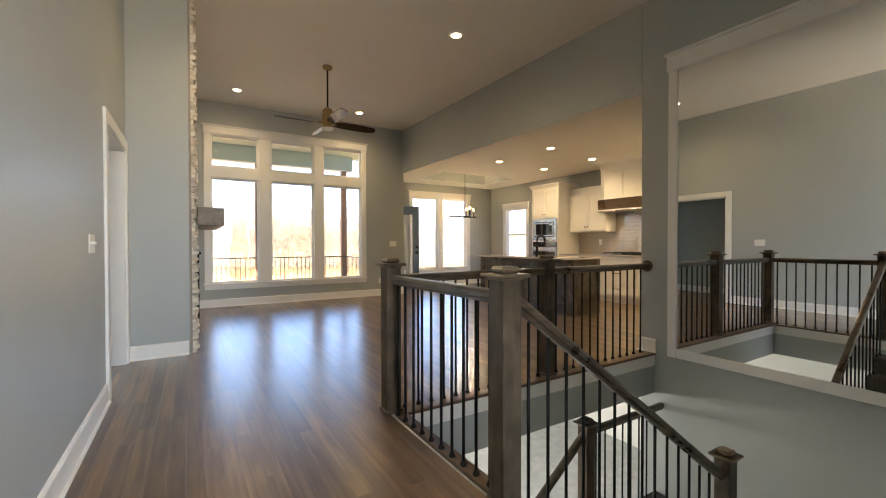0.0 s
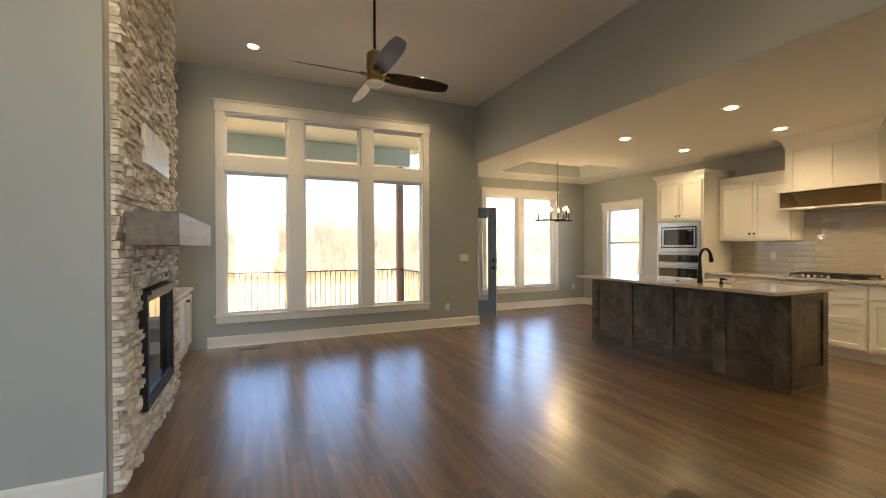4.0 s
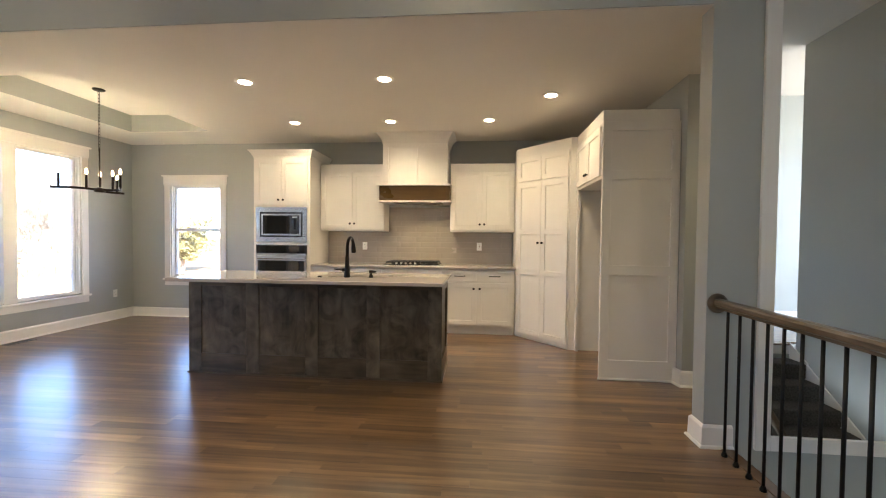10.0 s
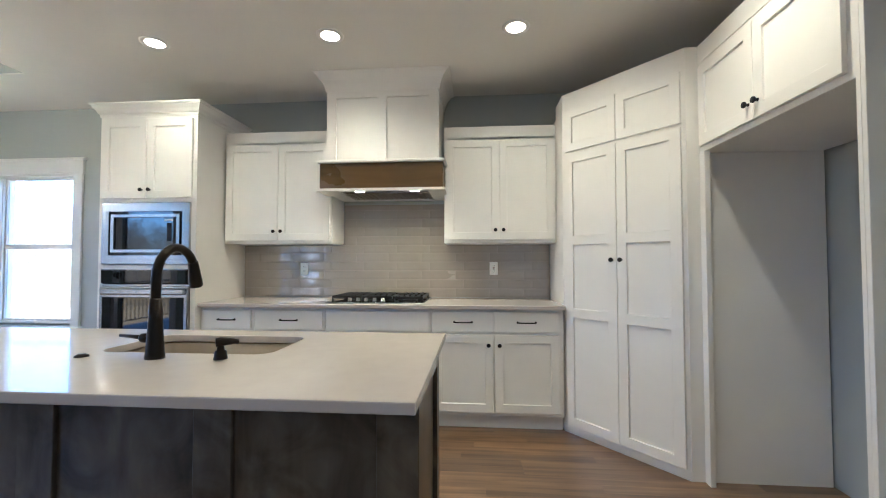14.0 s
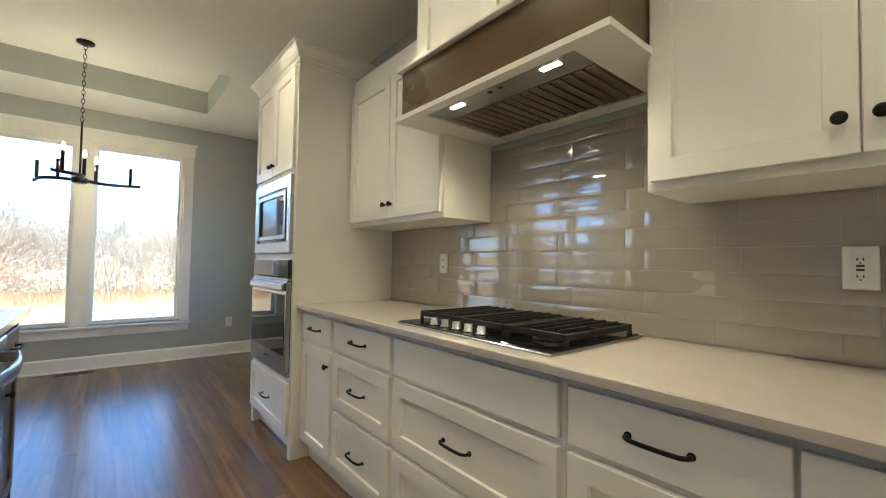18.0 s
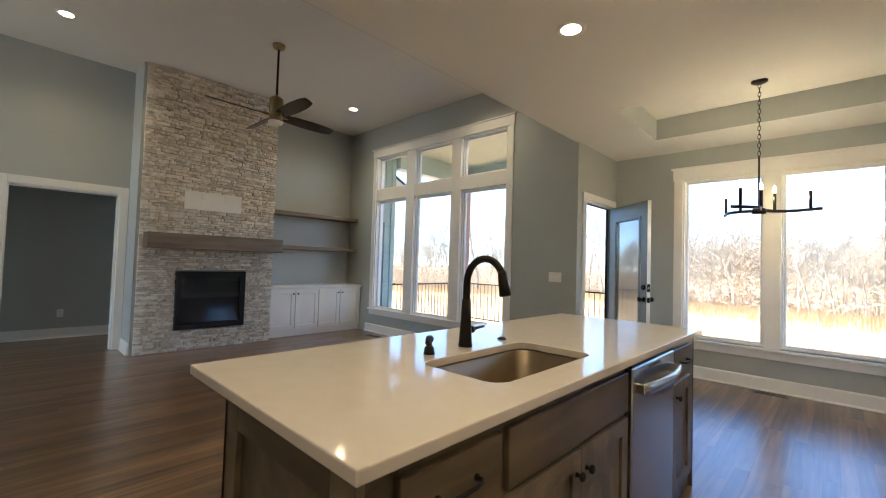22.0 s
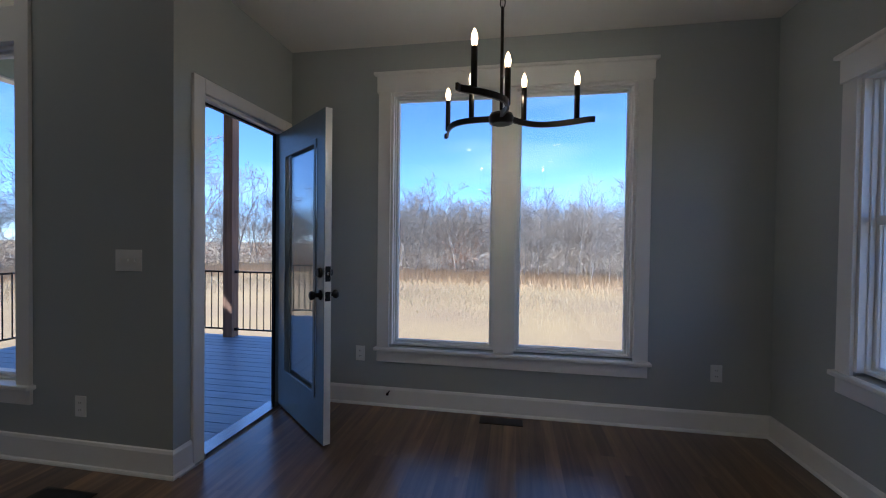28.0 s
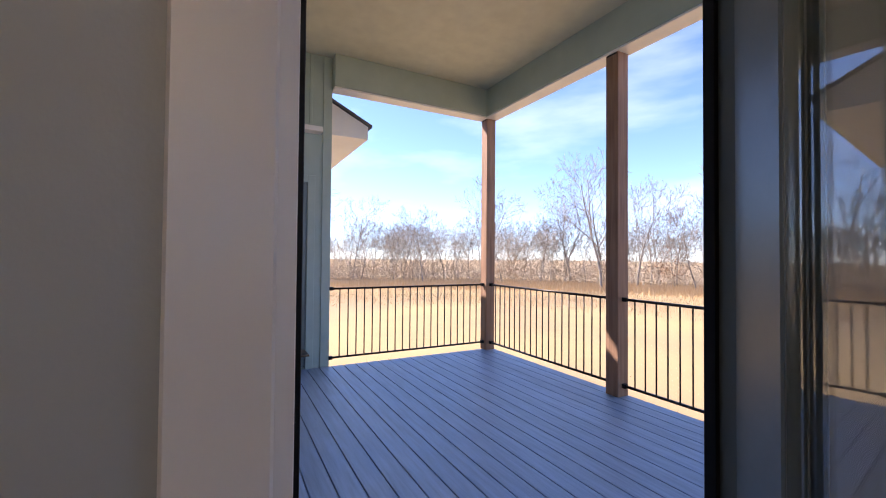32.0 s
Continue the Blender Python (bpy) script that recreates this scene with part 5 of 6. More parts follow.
near = [q for q in stones if q[1] + q[3] < 1.30]
near, rest = near[:300], [q for q in stones if q not in set(near[:300])]
for q in near:
    bm = bmesh.new()
    stone_shape(bm, *q, rng)
    part("stone", bm, STONE, fireplace)
bm = bmesh.new()
for q in rest:
    stone_shape(bm, *q, rng)
tagged(part("stone_facing", bm, STONE_J, fireplace), kind="stuff")

fb = thing("fireplace_insert", "black gas fireplace insert with glass front", "fireplace insert", (0.13, 5.89, 0.28))
FP = place("y", 0.0, 1)
part("surround", ring_frame(bmesh.new(), FP, 5.452, 6.328, 0.28, 1.05, (0.048, 0.065, 0.065), 0.06, 0.135, 0.003), BLACK, fb)
part("glass", bm_box(bmesh.new(), 0.085, 5.50, 0.345, 0.09, 6.28, 0.985), DGLASS, fb, "dark reflective glass")
part("glass_frame", ring_frame(bmesh.new(), FP, 5.50, 6.28, 0.345, 0.985, 0.0135, 0.09, 0.12), BRONZE, fb)
part("hood_lip", bm_box(bmesh.new(), 0.12, 5.46, 1.025, 0.155, 6.32, 1.052, 0.004), BLACK, fb)
for k in range(3):
    part("log", bm_tube(bmesh.new(), [(0.075, 5.62 + 0.2 * k, 0.40 + 0.03 * (k % 2)), (0.08, 5.72 + 0.2 * k, 0.42), (0.075, 5.84 + 0.2 * k, 0.39)], [0.008, 0.009, 0.007], 7), CARPET, fb)

mt = tagged(bx("mantel_shelf", (0.115, 5.07, 1.345), (0.37, 6.755, 1.54), MANTEL, None, 0.004), "thick grey-brown wooden mantel beam on the stone face", "mantel shelf")
tvp = thing("tv_mount_panel", "white wall panel with two boxes above the mantel", "wall panel", (0.125, 5.86, 1.88))
part("board", bm_box(bmesh.new(), 0.10, 5.50, 1.885, 0.128, 6.22, 2.135, 0.002), PLATE, tvp)
for y in (5.73, 6.03):
    part("outlet_box", bm_box(bmesh.new(), 0.128, y - 0.035, 2.03, 0.133, y + 0.035, 2.125, 0.002), PLATE, tvp)

# alcove beside the fireplace
AL = place("y", -0.03, 1)
al = thing("alcove_cabinet", "low white four-door built-in cabinet beside the fireplace", "cabinet", (-0.25, 7.6, 0))
body(AL, 6.735, 8.465, -0.44, 0, 0.09, 0.78, CAB, al)
body(AL, 6.735, 8.465, -0.40, -0.03, 0, 0.09, CAB, al, "toe_kick")
for k in range(4):
    a0 = 6.77 + k * 0.42
    d = shaker("door", AL, a0, a0 + 0.405, 0.12, 0.745, 0.001, CAB, al)
    knob(AL, a0 + (0.375 if k % 2 == 0 else 0.03), 0.021, 0.69, d)
tagged(bx("alcove_worktop", (-0.478, 6.732, 0.781), (0.01, 8.466, 0.82), TRIM, None, 0.004), "white painted top of the alcove cabinet", "worktop")
for z in (1.42, 1.99):
    tagged(bx("floating_shelf", (-0.478, 6.733, z), (-0.19, 8.466, z + 0.065), MANTEL, None, 0.003), "thick grey-brown wooden floating shelf in the alcove", "shelf", group="alcove shelves")

# ceiling fan
fan = thing("ceiling_fan", "four-blade ceiling fan, brass body and dark blades", "ceiling fan", (1.76, 5.95, GZ))
fx, fy = 1.76, 5.95
part("canopy", bm_lathe(bmesh.new(), (fx, fy, GZ - 0.001), (0, 0, -1), [(0, 0.068), (0.012, 0.07), (0.04, 0.062), (0.055, 0.03), (0.06, 0.018)], 24), BRASS, fan)
part("downrod", bm_cyl(bmesh.new(), (fx, fy, GZ - 0.055), (fx, fy, 3.10), 0.0125, seg=12), BRONZE, fan)
part("motor", bm_lathe(bmesh.new(), (fx, fy, 3.12), (0, 0, -1), [(0, 0.02), (0.015, 0.035), (0.03, 0.06), (0.05, 0.075), (0.18, 0.078), (0.2, 0.07), (0.27, 0.07), (0.285, 0.082), (0.30, 0.085)], 28), BRASS, fan, "aged brass motor body")
part("light_lens", bm_lathe(bmesh.new(), (fx, fy, 2.822), (0, 0, -1), [(0, 0.083), (0.01, 0.082), (0.028, 0.07), (0.036, 0.04)], 28), FROST, fan, "white round light lens")
for k in range(4):
    ang = radians(1 + 90 * k)
    u, v = Vector((math.cos(ang), math.sin(ang), 0)), Vector((-math.sin(ang), math.cos(ang), 0))
    bm = bmesh.new()
    top, bot = [], []
    outline = [(0.10, -0.045), (0.2, -0.062), (0.42, -0.068), (0.62, -0.058), (0.72, -0.04), (0.735, 0.0), (0.725, 0.045), (0.62, 0.066), (0.42, 0.07), (0.2, 0.06), (0.10, 0.045)]
    for r_, w_ in outline:
        p = Vector((fx, fy, 2.885)) + u * r_ + v * w_ + Vector((0, 0, w_ * -0.40))
        top.append(bm.verts.new(p + Vector((0, 0, 0.004)))), bot.append(bm.verts.new(p - Vector((0, 0, 0.004))))
    bm.faces.new(top), bm.faces.new(bot[::-1])
    for i in range(len(top)):
        bm.faces.new((top[i], top[(i + 1) % len(top)], bot[(i + 1) % len(top)], bot[i]))
    bl = part("blade", bm, FANBLADE, fan)
    part("blade_arm", bm_tube(bmesh.new(), [Vector((fx, fy, 2.885)) + u * 0.06, Vector((fx, fy, 2.891)) + u * 0.14], [0.018, 0.014], 8), BRASS, bl)

# ---- stairwell ----
def newel(x, y, z0, top, label="square grey-brown stained newel post with a flared cap"):
    t = thing("newel_post", label, "newel post", (x, y, z0), group="newel posts")
    part("shaft", bm_box(bmesh.new(), x - 0.052, y - 0.052, z0, x + 0.052, y + 0.052, top - 0.05, 0.003), STAIN_N, t)
    bm = bmesh.new()
    bm_box(bm, x - 0.058, y - 0.058, top - 0.062, x + 0.058, y + 0.058, top - 0.05, 0.003)
    bm_box(bm, x - 0.082, y - 0.082, top - 0.05, x + 0.082, y + 0.082, top - 0.032, 0.005)
    bm_box(bm, x - 0.05, y - 0.05, top - 0.032, x + 0.05, y + 0.05, top, 0.012)
    part("cap", bm, RAILWOOD, t)
    bm = bmesh.new()
    bm_box(bm, x - 0.064, y - 0.064, z0, x + 0.064, y + 0.064, z0 + 0.022, 0.006)
    part("base_trim", bm, RAILWOOD, t)
    return t


def handrail(name, label, p0, p1):
    """Moulded rail between two points given at its top."""
    p0, p1 = Vector(p0), Vector(p1)
    d = (p1 - p0).normalized()
    side = Vector((d.y, -d.x, 0)).normalized()
    up = side.cross(d)
    prof = [(-0.016, -0.062), (0.016, -0.062), (0.018, -0.048), (0.03, -0.04), (0.032, -0.018), (0.026, -0.005), (0.012, 0), (-0.012, 0), (-0.026, -0.005), (-0.032, -0.018), (-0.03, -0.04), (-0.018, -0.048)]
    bm = bmesh.new()
    a = [bm.verts.new(p0 + side * s + up * u) for s, u in prof]
    b = [bm.verts.new(p1 + side * s + up * u) for s, u in prof]
    for i in range(12):
        bm.faces.new((a[i], a[(i + 1) % 12], b[(i + 1) % 12], b[i]))
    bm.faces.new(a), bm.faces.new(b[::-1])
    return tagged(part(name, bm, RAILWOOD), label, "handrail", group="stair handrails")


bal_proto = {}


def baluster(x, y, z0, z1):
    key = round(z1 - z0, 3)
    if key not in bal_proto:
        t = thing("baluster", "slim round black iron baluster with a shoe", "baluster", (x, y, z0), group="iron balusters")
        part("rod", bm_cyl(bmesh.new(), (x, y, z0), (x, y, z1), 0.0082, seg=10), BLACK, t)
        part("shoe", bm_lathe(bmesh.new(), (x, y, z0), (0, 0, 1), [(0.0005, 0.017), (0.012, 0.017), (0.018, 0.013), (0.026, 0.011), (0.028, 0.009)], 10), BLACK, t)
        bal_proto[key] = t
        return t
    return copy_thing(bal_proto[key], pose(x, y, z0))


RX, RY = 1.215, 2.565
CNX, CNY = 1.245, 1.40
newel(RX, RY, 0.0, 1.045), newel(2.70, RY, 0.0, 1.045), newel(CNX, CNY, -0.02, 1.045)
LZ = -1.44
newel(3.27, 1.40, LZ, -0.315, "square grey-brown newel post on the stair landing"), newel(3.02, 2.40, LZ, -0.40, "square grey-brown newel post on the stair landing")
handrail("handrail", "level grey-brown wooden handrail over iron balusters", (RX, RY - 0.052, 0.935), (CNX - 0.01, CNY + 0.052, 0.935))
handrail("handrail", "level grey-brown wooden handrail over iron balusters", (RX + 0.052, RY, 0.935), (2.648, RY, 0.935))
handrail("handrail", "level grey-brown wooden handrail ending at the wall", (2.752, RY, 0.935), (XH - 0.018, RY, 0.935))
tagged(part("wall_rosette", bm_lathe(bmesh.new(), (XH, RY, 0.905), (-1, 0, 0), [(0.0005, 0.062), (0.01, 0.06), (0.016, 0.05), (0.02, 0.047)], 24), STAIN_H), "round wooden rosette where the handrail meets the wall", "rosette")
handrail("stair_handrail", "sloping grey-brown stair handrail", (CNX + 0.052, CNY, 0.93), (3.218, CNY, -0.46))
handrail("stair_handrail", "level grey-brown landing handrail", (3.072, 2.40, -0.50), (XH - 0.002, 2.40, -0.50))
handrail("stair_handrail", "sloping grey-brown lower stair handrail", (2.968, 2.40, -0.52), (1.5, 2.40, -1.62))
for k in range(1, 11):
    baluster(RX + 0.03 * (k / 11), RY - (RY - CNY) * k / 11, 0.0, 0.875)
for k in range(1, 14):
    baluster(RX + (2.70 - RX) * k / 14, RY, 0.0, 0.875)
for k in range(1, 13):
    baluster(2.70 + (XH - 2.70) * k / 13, RY, 0.0, 0.875)
RISE, RUN, SX = 0.18, 0.255, 1.31
for k in range(7):
    for q in (0.3, 0.8):
        x = SX + (k + q) * RUN
        zt = -RISE * (k + 1)
        rail = 0.93 + (x - CNX - 0.052) / (3.218 - CNX - 0.052) * (-0.46 - 0.93)
        baluster(x, CNY, zt, round(zt + round((rail - 0.075 - zt) / 0.03) * 0.03, 3))
for k in range(1, 9):
    baluster(3.02 + (XH - 3.02) * k / 9, 2.40, LZ, -0.56)
stairs = thing("stairs", "dark carpeted stairs down to the lower level", "stairs", (2.2, 0.9, LZ))
for k in range(7):
    part("step", bm_box(bmesh.new(), SX + k * RUN - 0.025, STY0 + 0.02, -RISE * (k + 2) + 0.0, SX + (k + 1) * RUN, CNY + 0.03, -RISE * (k + 1), 0.012), CARPET, stairs)
part("landing", bm_box(bmesh.new(), SX + 7 * RUN - 0.025, STY0 + 0.02, LZ - 0.2, XH - 0.002, STY1, LZ, 0.01), CARPET, stairs)
for k in range(7):
    part("step", bm_box(bmesh.new(), SX + 7 * RUN - (k + 1) * RUN, 1.47, LZ - RISE * (k + 2), SX + 7 * RUN - k * RUN + 0.0, STY1 - 0.02, LZ - RISE * (k + 1), 0.012), CARPET, stairs)
bm = bmesh.new()
for k in range(7):
    x0, z0 = SX + k * RUN, -RISE * (k + 1)
    vs = [(x0 - 0.03, z0 - 0.25), (x0 + RUN, z0 - 0.25 - RISE), (x0 + RUN, z0 + 0.12 - RISE * 0.6), (x0 - 0.03, z0 + 0.12 + RISE * 0.4)]
    lo = [bm.verts.new((x, STY0 + 0.001, z)) for x, z in vs]
    hi = [bm.verts.new((x, STY0 + 0.019, z)) for x, z in vs]
    bm.faces.new(lo), bm.faces.new(hi[::-1])
    for i in range(4):
        bm.faces.new((lo[i], lo[(i + 1) % 4], hi[(i + 1) % 4], hi[i]))
part("skirt_board", bm, TRIM, stairs, "white painted skirt board")
part("stringer", bm_box(bmesh.new(), SX + 0.02, CNY + 0.031, LZ - 0.2, XH - 0.9, CNY + 0.05, LZ - 0.02), TRIM, stairs)
for nm, lo, hi in (("nosing", (STX0 - 0.02, STY1 - 0.012, -0.019), (XH - 0.002, STY1 + 0.07, 0.004)), ("nosing", (STX0 - 0.07, CNY, -0.019), (STX0 + 0.012, STY1 - 0.013, 0.004)), ("nosing", (STX0 - 0.07, STY0 + 0.02, -0.019), (STX0 + 0.014, CNY - 0.001, 0.004))):
    tagged(bx(nm, lo, hi, RAILNOSE, None, 0.006), "stained oak nosing board along the stairwell edge", "floor trim", kind="structure")

# wall mirror
mr = thing("wall_mirror", "very large white-framed mirror on the stairwell wall", "mirror", (XH, 1.4, 0.0))
MP = place("y", XH, -1)
part("glass", gbox(bmesh.new(), MP, 0.50, 2.25, 0.002, 0.008, 0.08, 2.86), MIRROR, mr, "clear mirror glass")
part("side_frame", gbox(bmesh.new(), MP, 2.245, 2.335, 0, 0.022, 0.0, 2.86, 0.003), TRIM, mr)
part("side_frame", gbox(bmesh.new(), MP, 0.42, 0.505, 0, 0.022, 0.0, 2.86, 0.003), TRIM, mr)
part("bottom_frame", gbox(bmesh.new(), MP, 0.505, 2.245, 0, 0.021, 0.0, 0.09, 0.003), TRIM, mr)
part("head_frame", gbox(bmesh.new(), MP, 0.405, 2.35, 0, 0.028, 2.86, 3.02, 0.003), TRIM, mr)
part("head_cap", gbox(bmesh.new(), MP, 0.385, 2.37, 0, 0.045, 3.02, 3.05, 0.006), TRIM, mr)

# ---- dining nook ----
ch = thing("chandelier", "dark bronze chandelier with three curved arms and candle lamps", "chandelier", (5.9, 8.45, TZ))
hx, hy, hz = 5.9, 8.45, 1.815
part("canopy", bm_lathe(bmesh.new(), (hx, hy, TZ - 0.001), (0, 0, -1), [(0, 0.062), (0.012, 0.062), (0.02, 0.05), (0.026, 0.012)], 24), BRONZE, ch)
zc = TZ - 0.025
k = 0
while zc > 2.30:
    bm = bmesh.new()
    a = (math.cos(radians(90 * (k % 2))), math.sin(radians(90 * (k % 2))))
    loop = [(hx + a[0] * 0.011 * math.cos(radians(t)), hy + a[1] * 0.011 * math.cos(radians(t)), zc - 0.022 + 0.024 * math.sin(radians(t))) for t in range(0, 361, 40)]
    bm_tube(bm, loop, 0.0028, 6)
    part("chain_link", bm, BRONZE, ch)
    zc -= 0.038
    k += 1
part("stem", bm_tube(bmesh.new(), [(hx, hy, zc + 0.03), (hx, hy, hz)], 0.0075, 10), BRONZE, ch)
part("hub", bm_lathe(bmesh.new(), (hx, hy, hz - 0.03), (0, 0, 1), [(0, 0.04), (0.004, 0.052), (0.03, 0.055), (0.045, 0.05), (0.06, 0.012)], 24), BRONZE, ch)
for arm_angle in (11, 136, 250):
    u = Vector((math.cos(radians(arm_angle)), math.sin(radians(arm_angle)), 0))
    v = Vector((-u.y, u.x, 0))
    line = []
    for t in range(0, 19):
        q = t / 18
        line.append(Vector((hx, hy, hz)) + u * (0.42 * q) + v * (0.13 * math.sin(math.pi * min(1, q * 1.05)) * (1 - 0.25 * q) - 0.03 * (1 - q)))
    bm = bmesh.new()
    prev = None
    for i, p in enumerate(line):
        d = (line[min(i + 1, 18)] - line[max(i - 1, 0)]).normalized()
        s = Vector((d.y, -d.x, 0))
        ring = [bm.verts.new(p + s * a + Vector((0, 0, b))) for a, b in ((-0.005, -0.013), (0.005, -0.013), (0.005, 0.013), (-0.005, 0.013))]
        if prev:
            for j in range(4):
                bm.faces.new((prev[j], prev[(j + 1) % 4], ring[(j + 1) % 4], ring[j]))
        else:
            bm.faces.new(ring)
        prev = ring
    bm.faces.new(prev)
    arm = part("arm", bm, BRONZE, ch)
    for i in (5, 15):
        p = line[i]
        c = part("candle", bm_lathe(bmesh.new(), p + Vector((0, 0, 0.01)), (0, 0, 1), [(0, 0.0125), (0.15, 0.0125), (0.152, 0.009)], 12), BRONZE, arm)
        part("bulb", bm_lathe(bmesh.new(), p + Vector((0, 0, 0.161)), (0, 0, 1), [(0, 0.007), (0.012, 0.011), (0.03, 0.0135), (0.05, 0.009), (0.066, 0.002)], 12), BULB, arm, "lit clear candle bulb")
lamp = new("chandelier_lamp", bpy.data.lights.new("chandelier_lamp", "POINT"))
lamp.data.energy, lamp.data.color, lamp.data.shadow_soft_size = 3.3, WARM, 0.03
lamp.location = (hx, hy, hz + 0.16)

# patio door
casing("door_casing", "white casing round the patio doorway", "y", XD, 1, 8.671, 9.503, 2.085, 0.084)
pd = thing("door_3", "slate-painted patio door with a full glass light, standing open inwards", "door", (4.2, 9.45, 0), kind="structure")
du = (Vector((4.855, 8.926, 0)) - Vector((4.215, 9.475, 0))).normalized()
dn = Vector((-du.y, du.x, 0))


def DL(a, c, z):
    v_ = Vector((4.215, 9.475, 0)) + du * a + dn * c
    return (v_.x, v_.y, z)


W_, H_ = 0.843, 2.06
leaf = part("leaf", ring_frame(bmesh.new(), DL, 0.0, W_, 0.012, H_, (0.125, 0.258, 0.165), -0.022, 0.022), BLUEDOOR, pd)
part("leaf_edge", gbox(bmesh.new(), DL, W_, W_ + 0.003, -0.021, 0.021, 0.014, H_ - 0.002), TRIM, pd, "pale unpainted door edge")
for c0, c1 in ((-0.0225, -0.03), (0.0225, 0.03)):
    part("glazing_bead", ring_frame(bmesh.new(), DL, 0.125, W_ - 0.125, 0.27, 1.895, 0.035, c0, c1, 0.003), BLUEDOOR, leaf)
g = part("pane", gbox(bmesh.new(), DL, 0.13, W_ - 0.13, -0.004, 0.004, 0.275, 1.89), GLASS, leaf)
g.visible_shadow = False
for zz, r in ((0.925, "knob"), (1.062, "deadbolt")):
    for s in (-1, 1):
        o = Vector(DL(W_ - 0.053, s * 0.0225, zz))
        prof = [(0, 0.032), (0.006, 0.031), (0.01, 0.014), (0.035, 0.013), (0.042, 0.024), (0.055, 0.029), (0.066, 0.024), (0.07, 0.01)] if r == "knob" else [(0, 0.032), (0.01, 0.031), (0.018, 0.026), (0.024, 0.024)]
        part(r, bm_lathe(bmesh.new(), o, dn * s, prof, 18), BLACK, leaf)
    tall = 0.029 if r == "knob" else 0.046
    part("latch_plate", gbox(bmesh.new(), DL, W_ + 0.003, W_ + 0.006, -0.0175, 0.0175, zz - 0.005 - tall, zz - 0.005 + tall, 0.0028), BLACK, leaf, "black latch plate in the door edge")
    part("latch_bolt", gbox(bmesh.new(), DL, W_ + 0.006, W_ + 0.011, -0.007, 0.007, zz - 0.014, zz + 0.006, 0.003), BRONZE if r == "knob" else STEEL, leaf)
    if r == "deadbolt":
        part("keyhole", bm_lathe(bmesh.new(), DL(W_ - 0.053, 0.0465, zz), dn, [(0, 0.011), (0.0015, 0.0105), (0.002, 0.004)], 14), BRONZE, leaf)
for zz in (0.25, 1.02, 1.80):
    part("hinge", bm_cyl(bmesh.new(), DL(-0.006, 0.02, zz - 0.045), DL(-0.006, 0.02, zz + 0.045), 0.006, seg=8), BLACK, leaf)
fr = thing("door_frame", "slate-painted jamb and threshold of the patio doorway", "door frame", (4.13, 9.06, 0), kind="structure")
for nm, lo, hi, m_ in (("jamb", (4.134, 8.671, -0.02), (4.208, 8.691, 2.085), TRIM), ("jamb", (4.134, 9.483, -0.02), (4.208, 9.503, 2.085), BLUEDOOR), ("head_jamb", (4.134, 8.691, 2.065), (4.208, 9.483, 2.085), TRIM), ("threshold", (4.11, 8.691, -0.04), (4.22, 9.483, 0.012), STEEL),
                       ("door_stop_strip", (4.137, 8.691, 0.012), (4.16, 8.704, 2.065), BLACK), ("door_stop_strip", (4.137, 9.470, 0.012), (4.16, 9.483, 2.065), BLACK), ("door_stop_strip", (4.137, 8.704, 2.052), (4.16, 9.470, 2.065), BLACK)):
    bx(nm, lo, hi, m_, fr, 0.001)
bx("strike_plate", (4.165, 8.6905, 0.89), (4.19, 8.6925, 0.99), BLACK, fr, 0)
bx("strike_plate", (4.165, 8.6905, 1.03), (4.19, 8.6925, 1.12), BLACK, fr, 0)

# ---- porch ----
DZ, PY, BZ, PC = -0.24, 12.28, 3.356, 3.77      # deck, post line, beam underside, porch ceiling
PXS = (-0.748, 1.651, 4.05)
deck = thing("deck", "grey-blue composite deck boards under the porch roof", "deck", (2.0, 10.4, DZ), kind="structure")
part("joist_frame", bm_box(bmesh.new(), -0.77, 8.64, DZ - 0.3, 4.12, PY + 0.09, DZ - 0.03), POSTWOOD, deck)
y = 8.635
while y < PY + 0.09:
    part("deck_board", bm_box(bmesh.new(), -0.775, y, DZ - 0.026, 4.128, min(y + 0.148, PY + 0.11), DZ, 0.003), DECK, deck)
    y += 0.156
for px_ in PXS:
    p = thing("porch_post", "square cedar porch post", "porch post", (px_, PY, DZ), group="porch posts")
    part("shaft", bm_box(bmesh.new(), px_ - 0.078, PY - 0.078, DZ, px_ + 0.078, PY + 0.078, BZ, 0.005), POSTWOOD, p)
    part("bracket", bm_box(bmesh.new(), px_ - 0.06, PY - 0.081, BZ - 0.04, px_ + 0.06, PY + 0.081, BZ - 0.001), BLACK, p)
tagged(bx("porch_beam", (-0.87, PY - 0.12, BZ), (4.30, PY + 0.12, PC - 0.002), SIDING, None, 0.003), "grey-green boxed porch beam", "beam", kind="structure")
tagged(bx("porch_beam", (-0.87, 9.845, BZ), (-0.63, PY - 0.122, PC - 0.002), SIDING, None, 0.003), "grey-green boxed porch beam", "beam", kind="structure")
tagged(bx("trim_beam", (-0.85, PY - 0.105, BZ - 0.022), (4.29, PY + 0.105, BZ - 0.001), TRIM, None, 0.002), "pale trim under the porch beam", "trim", kind="structure")
tagged(bx("trim_beam", (-0.85, 9.846, BZ - 0.022), (-0.65, PY - 0.107, BZ - 0.001), TRIM, None, 0.002), "pale trim under the porch beam", "trim", kind="structure")
slab("porch_ceiling", (-0.87, 8.622, PC), (4.35, PY + 0.12, PC + 0.04), PORCHCEIL, "pale painted porch ceiling", "ceiling")
slab("porch_roof", (-1.3, 8.63, PC + 0.05), (4.7, PY + 0.55, PC + 0.22), SIDING, "low porch roof with a pale eave", "roof")
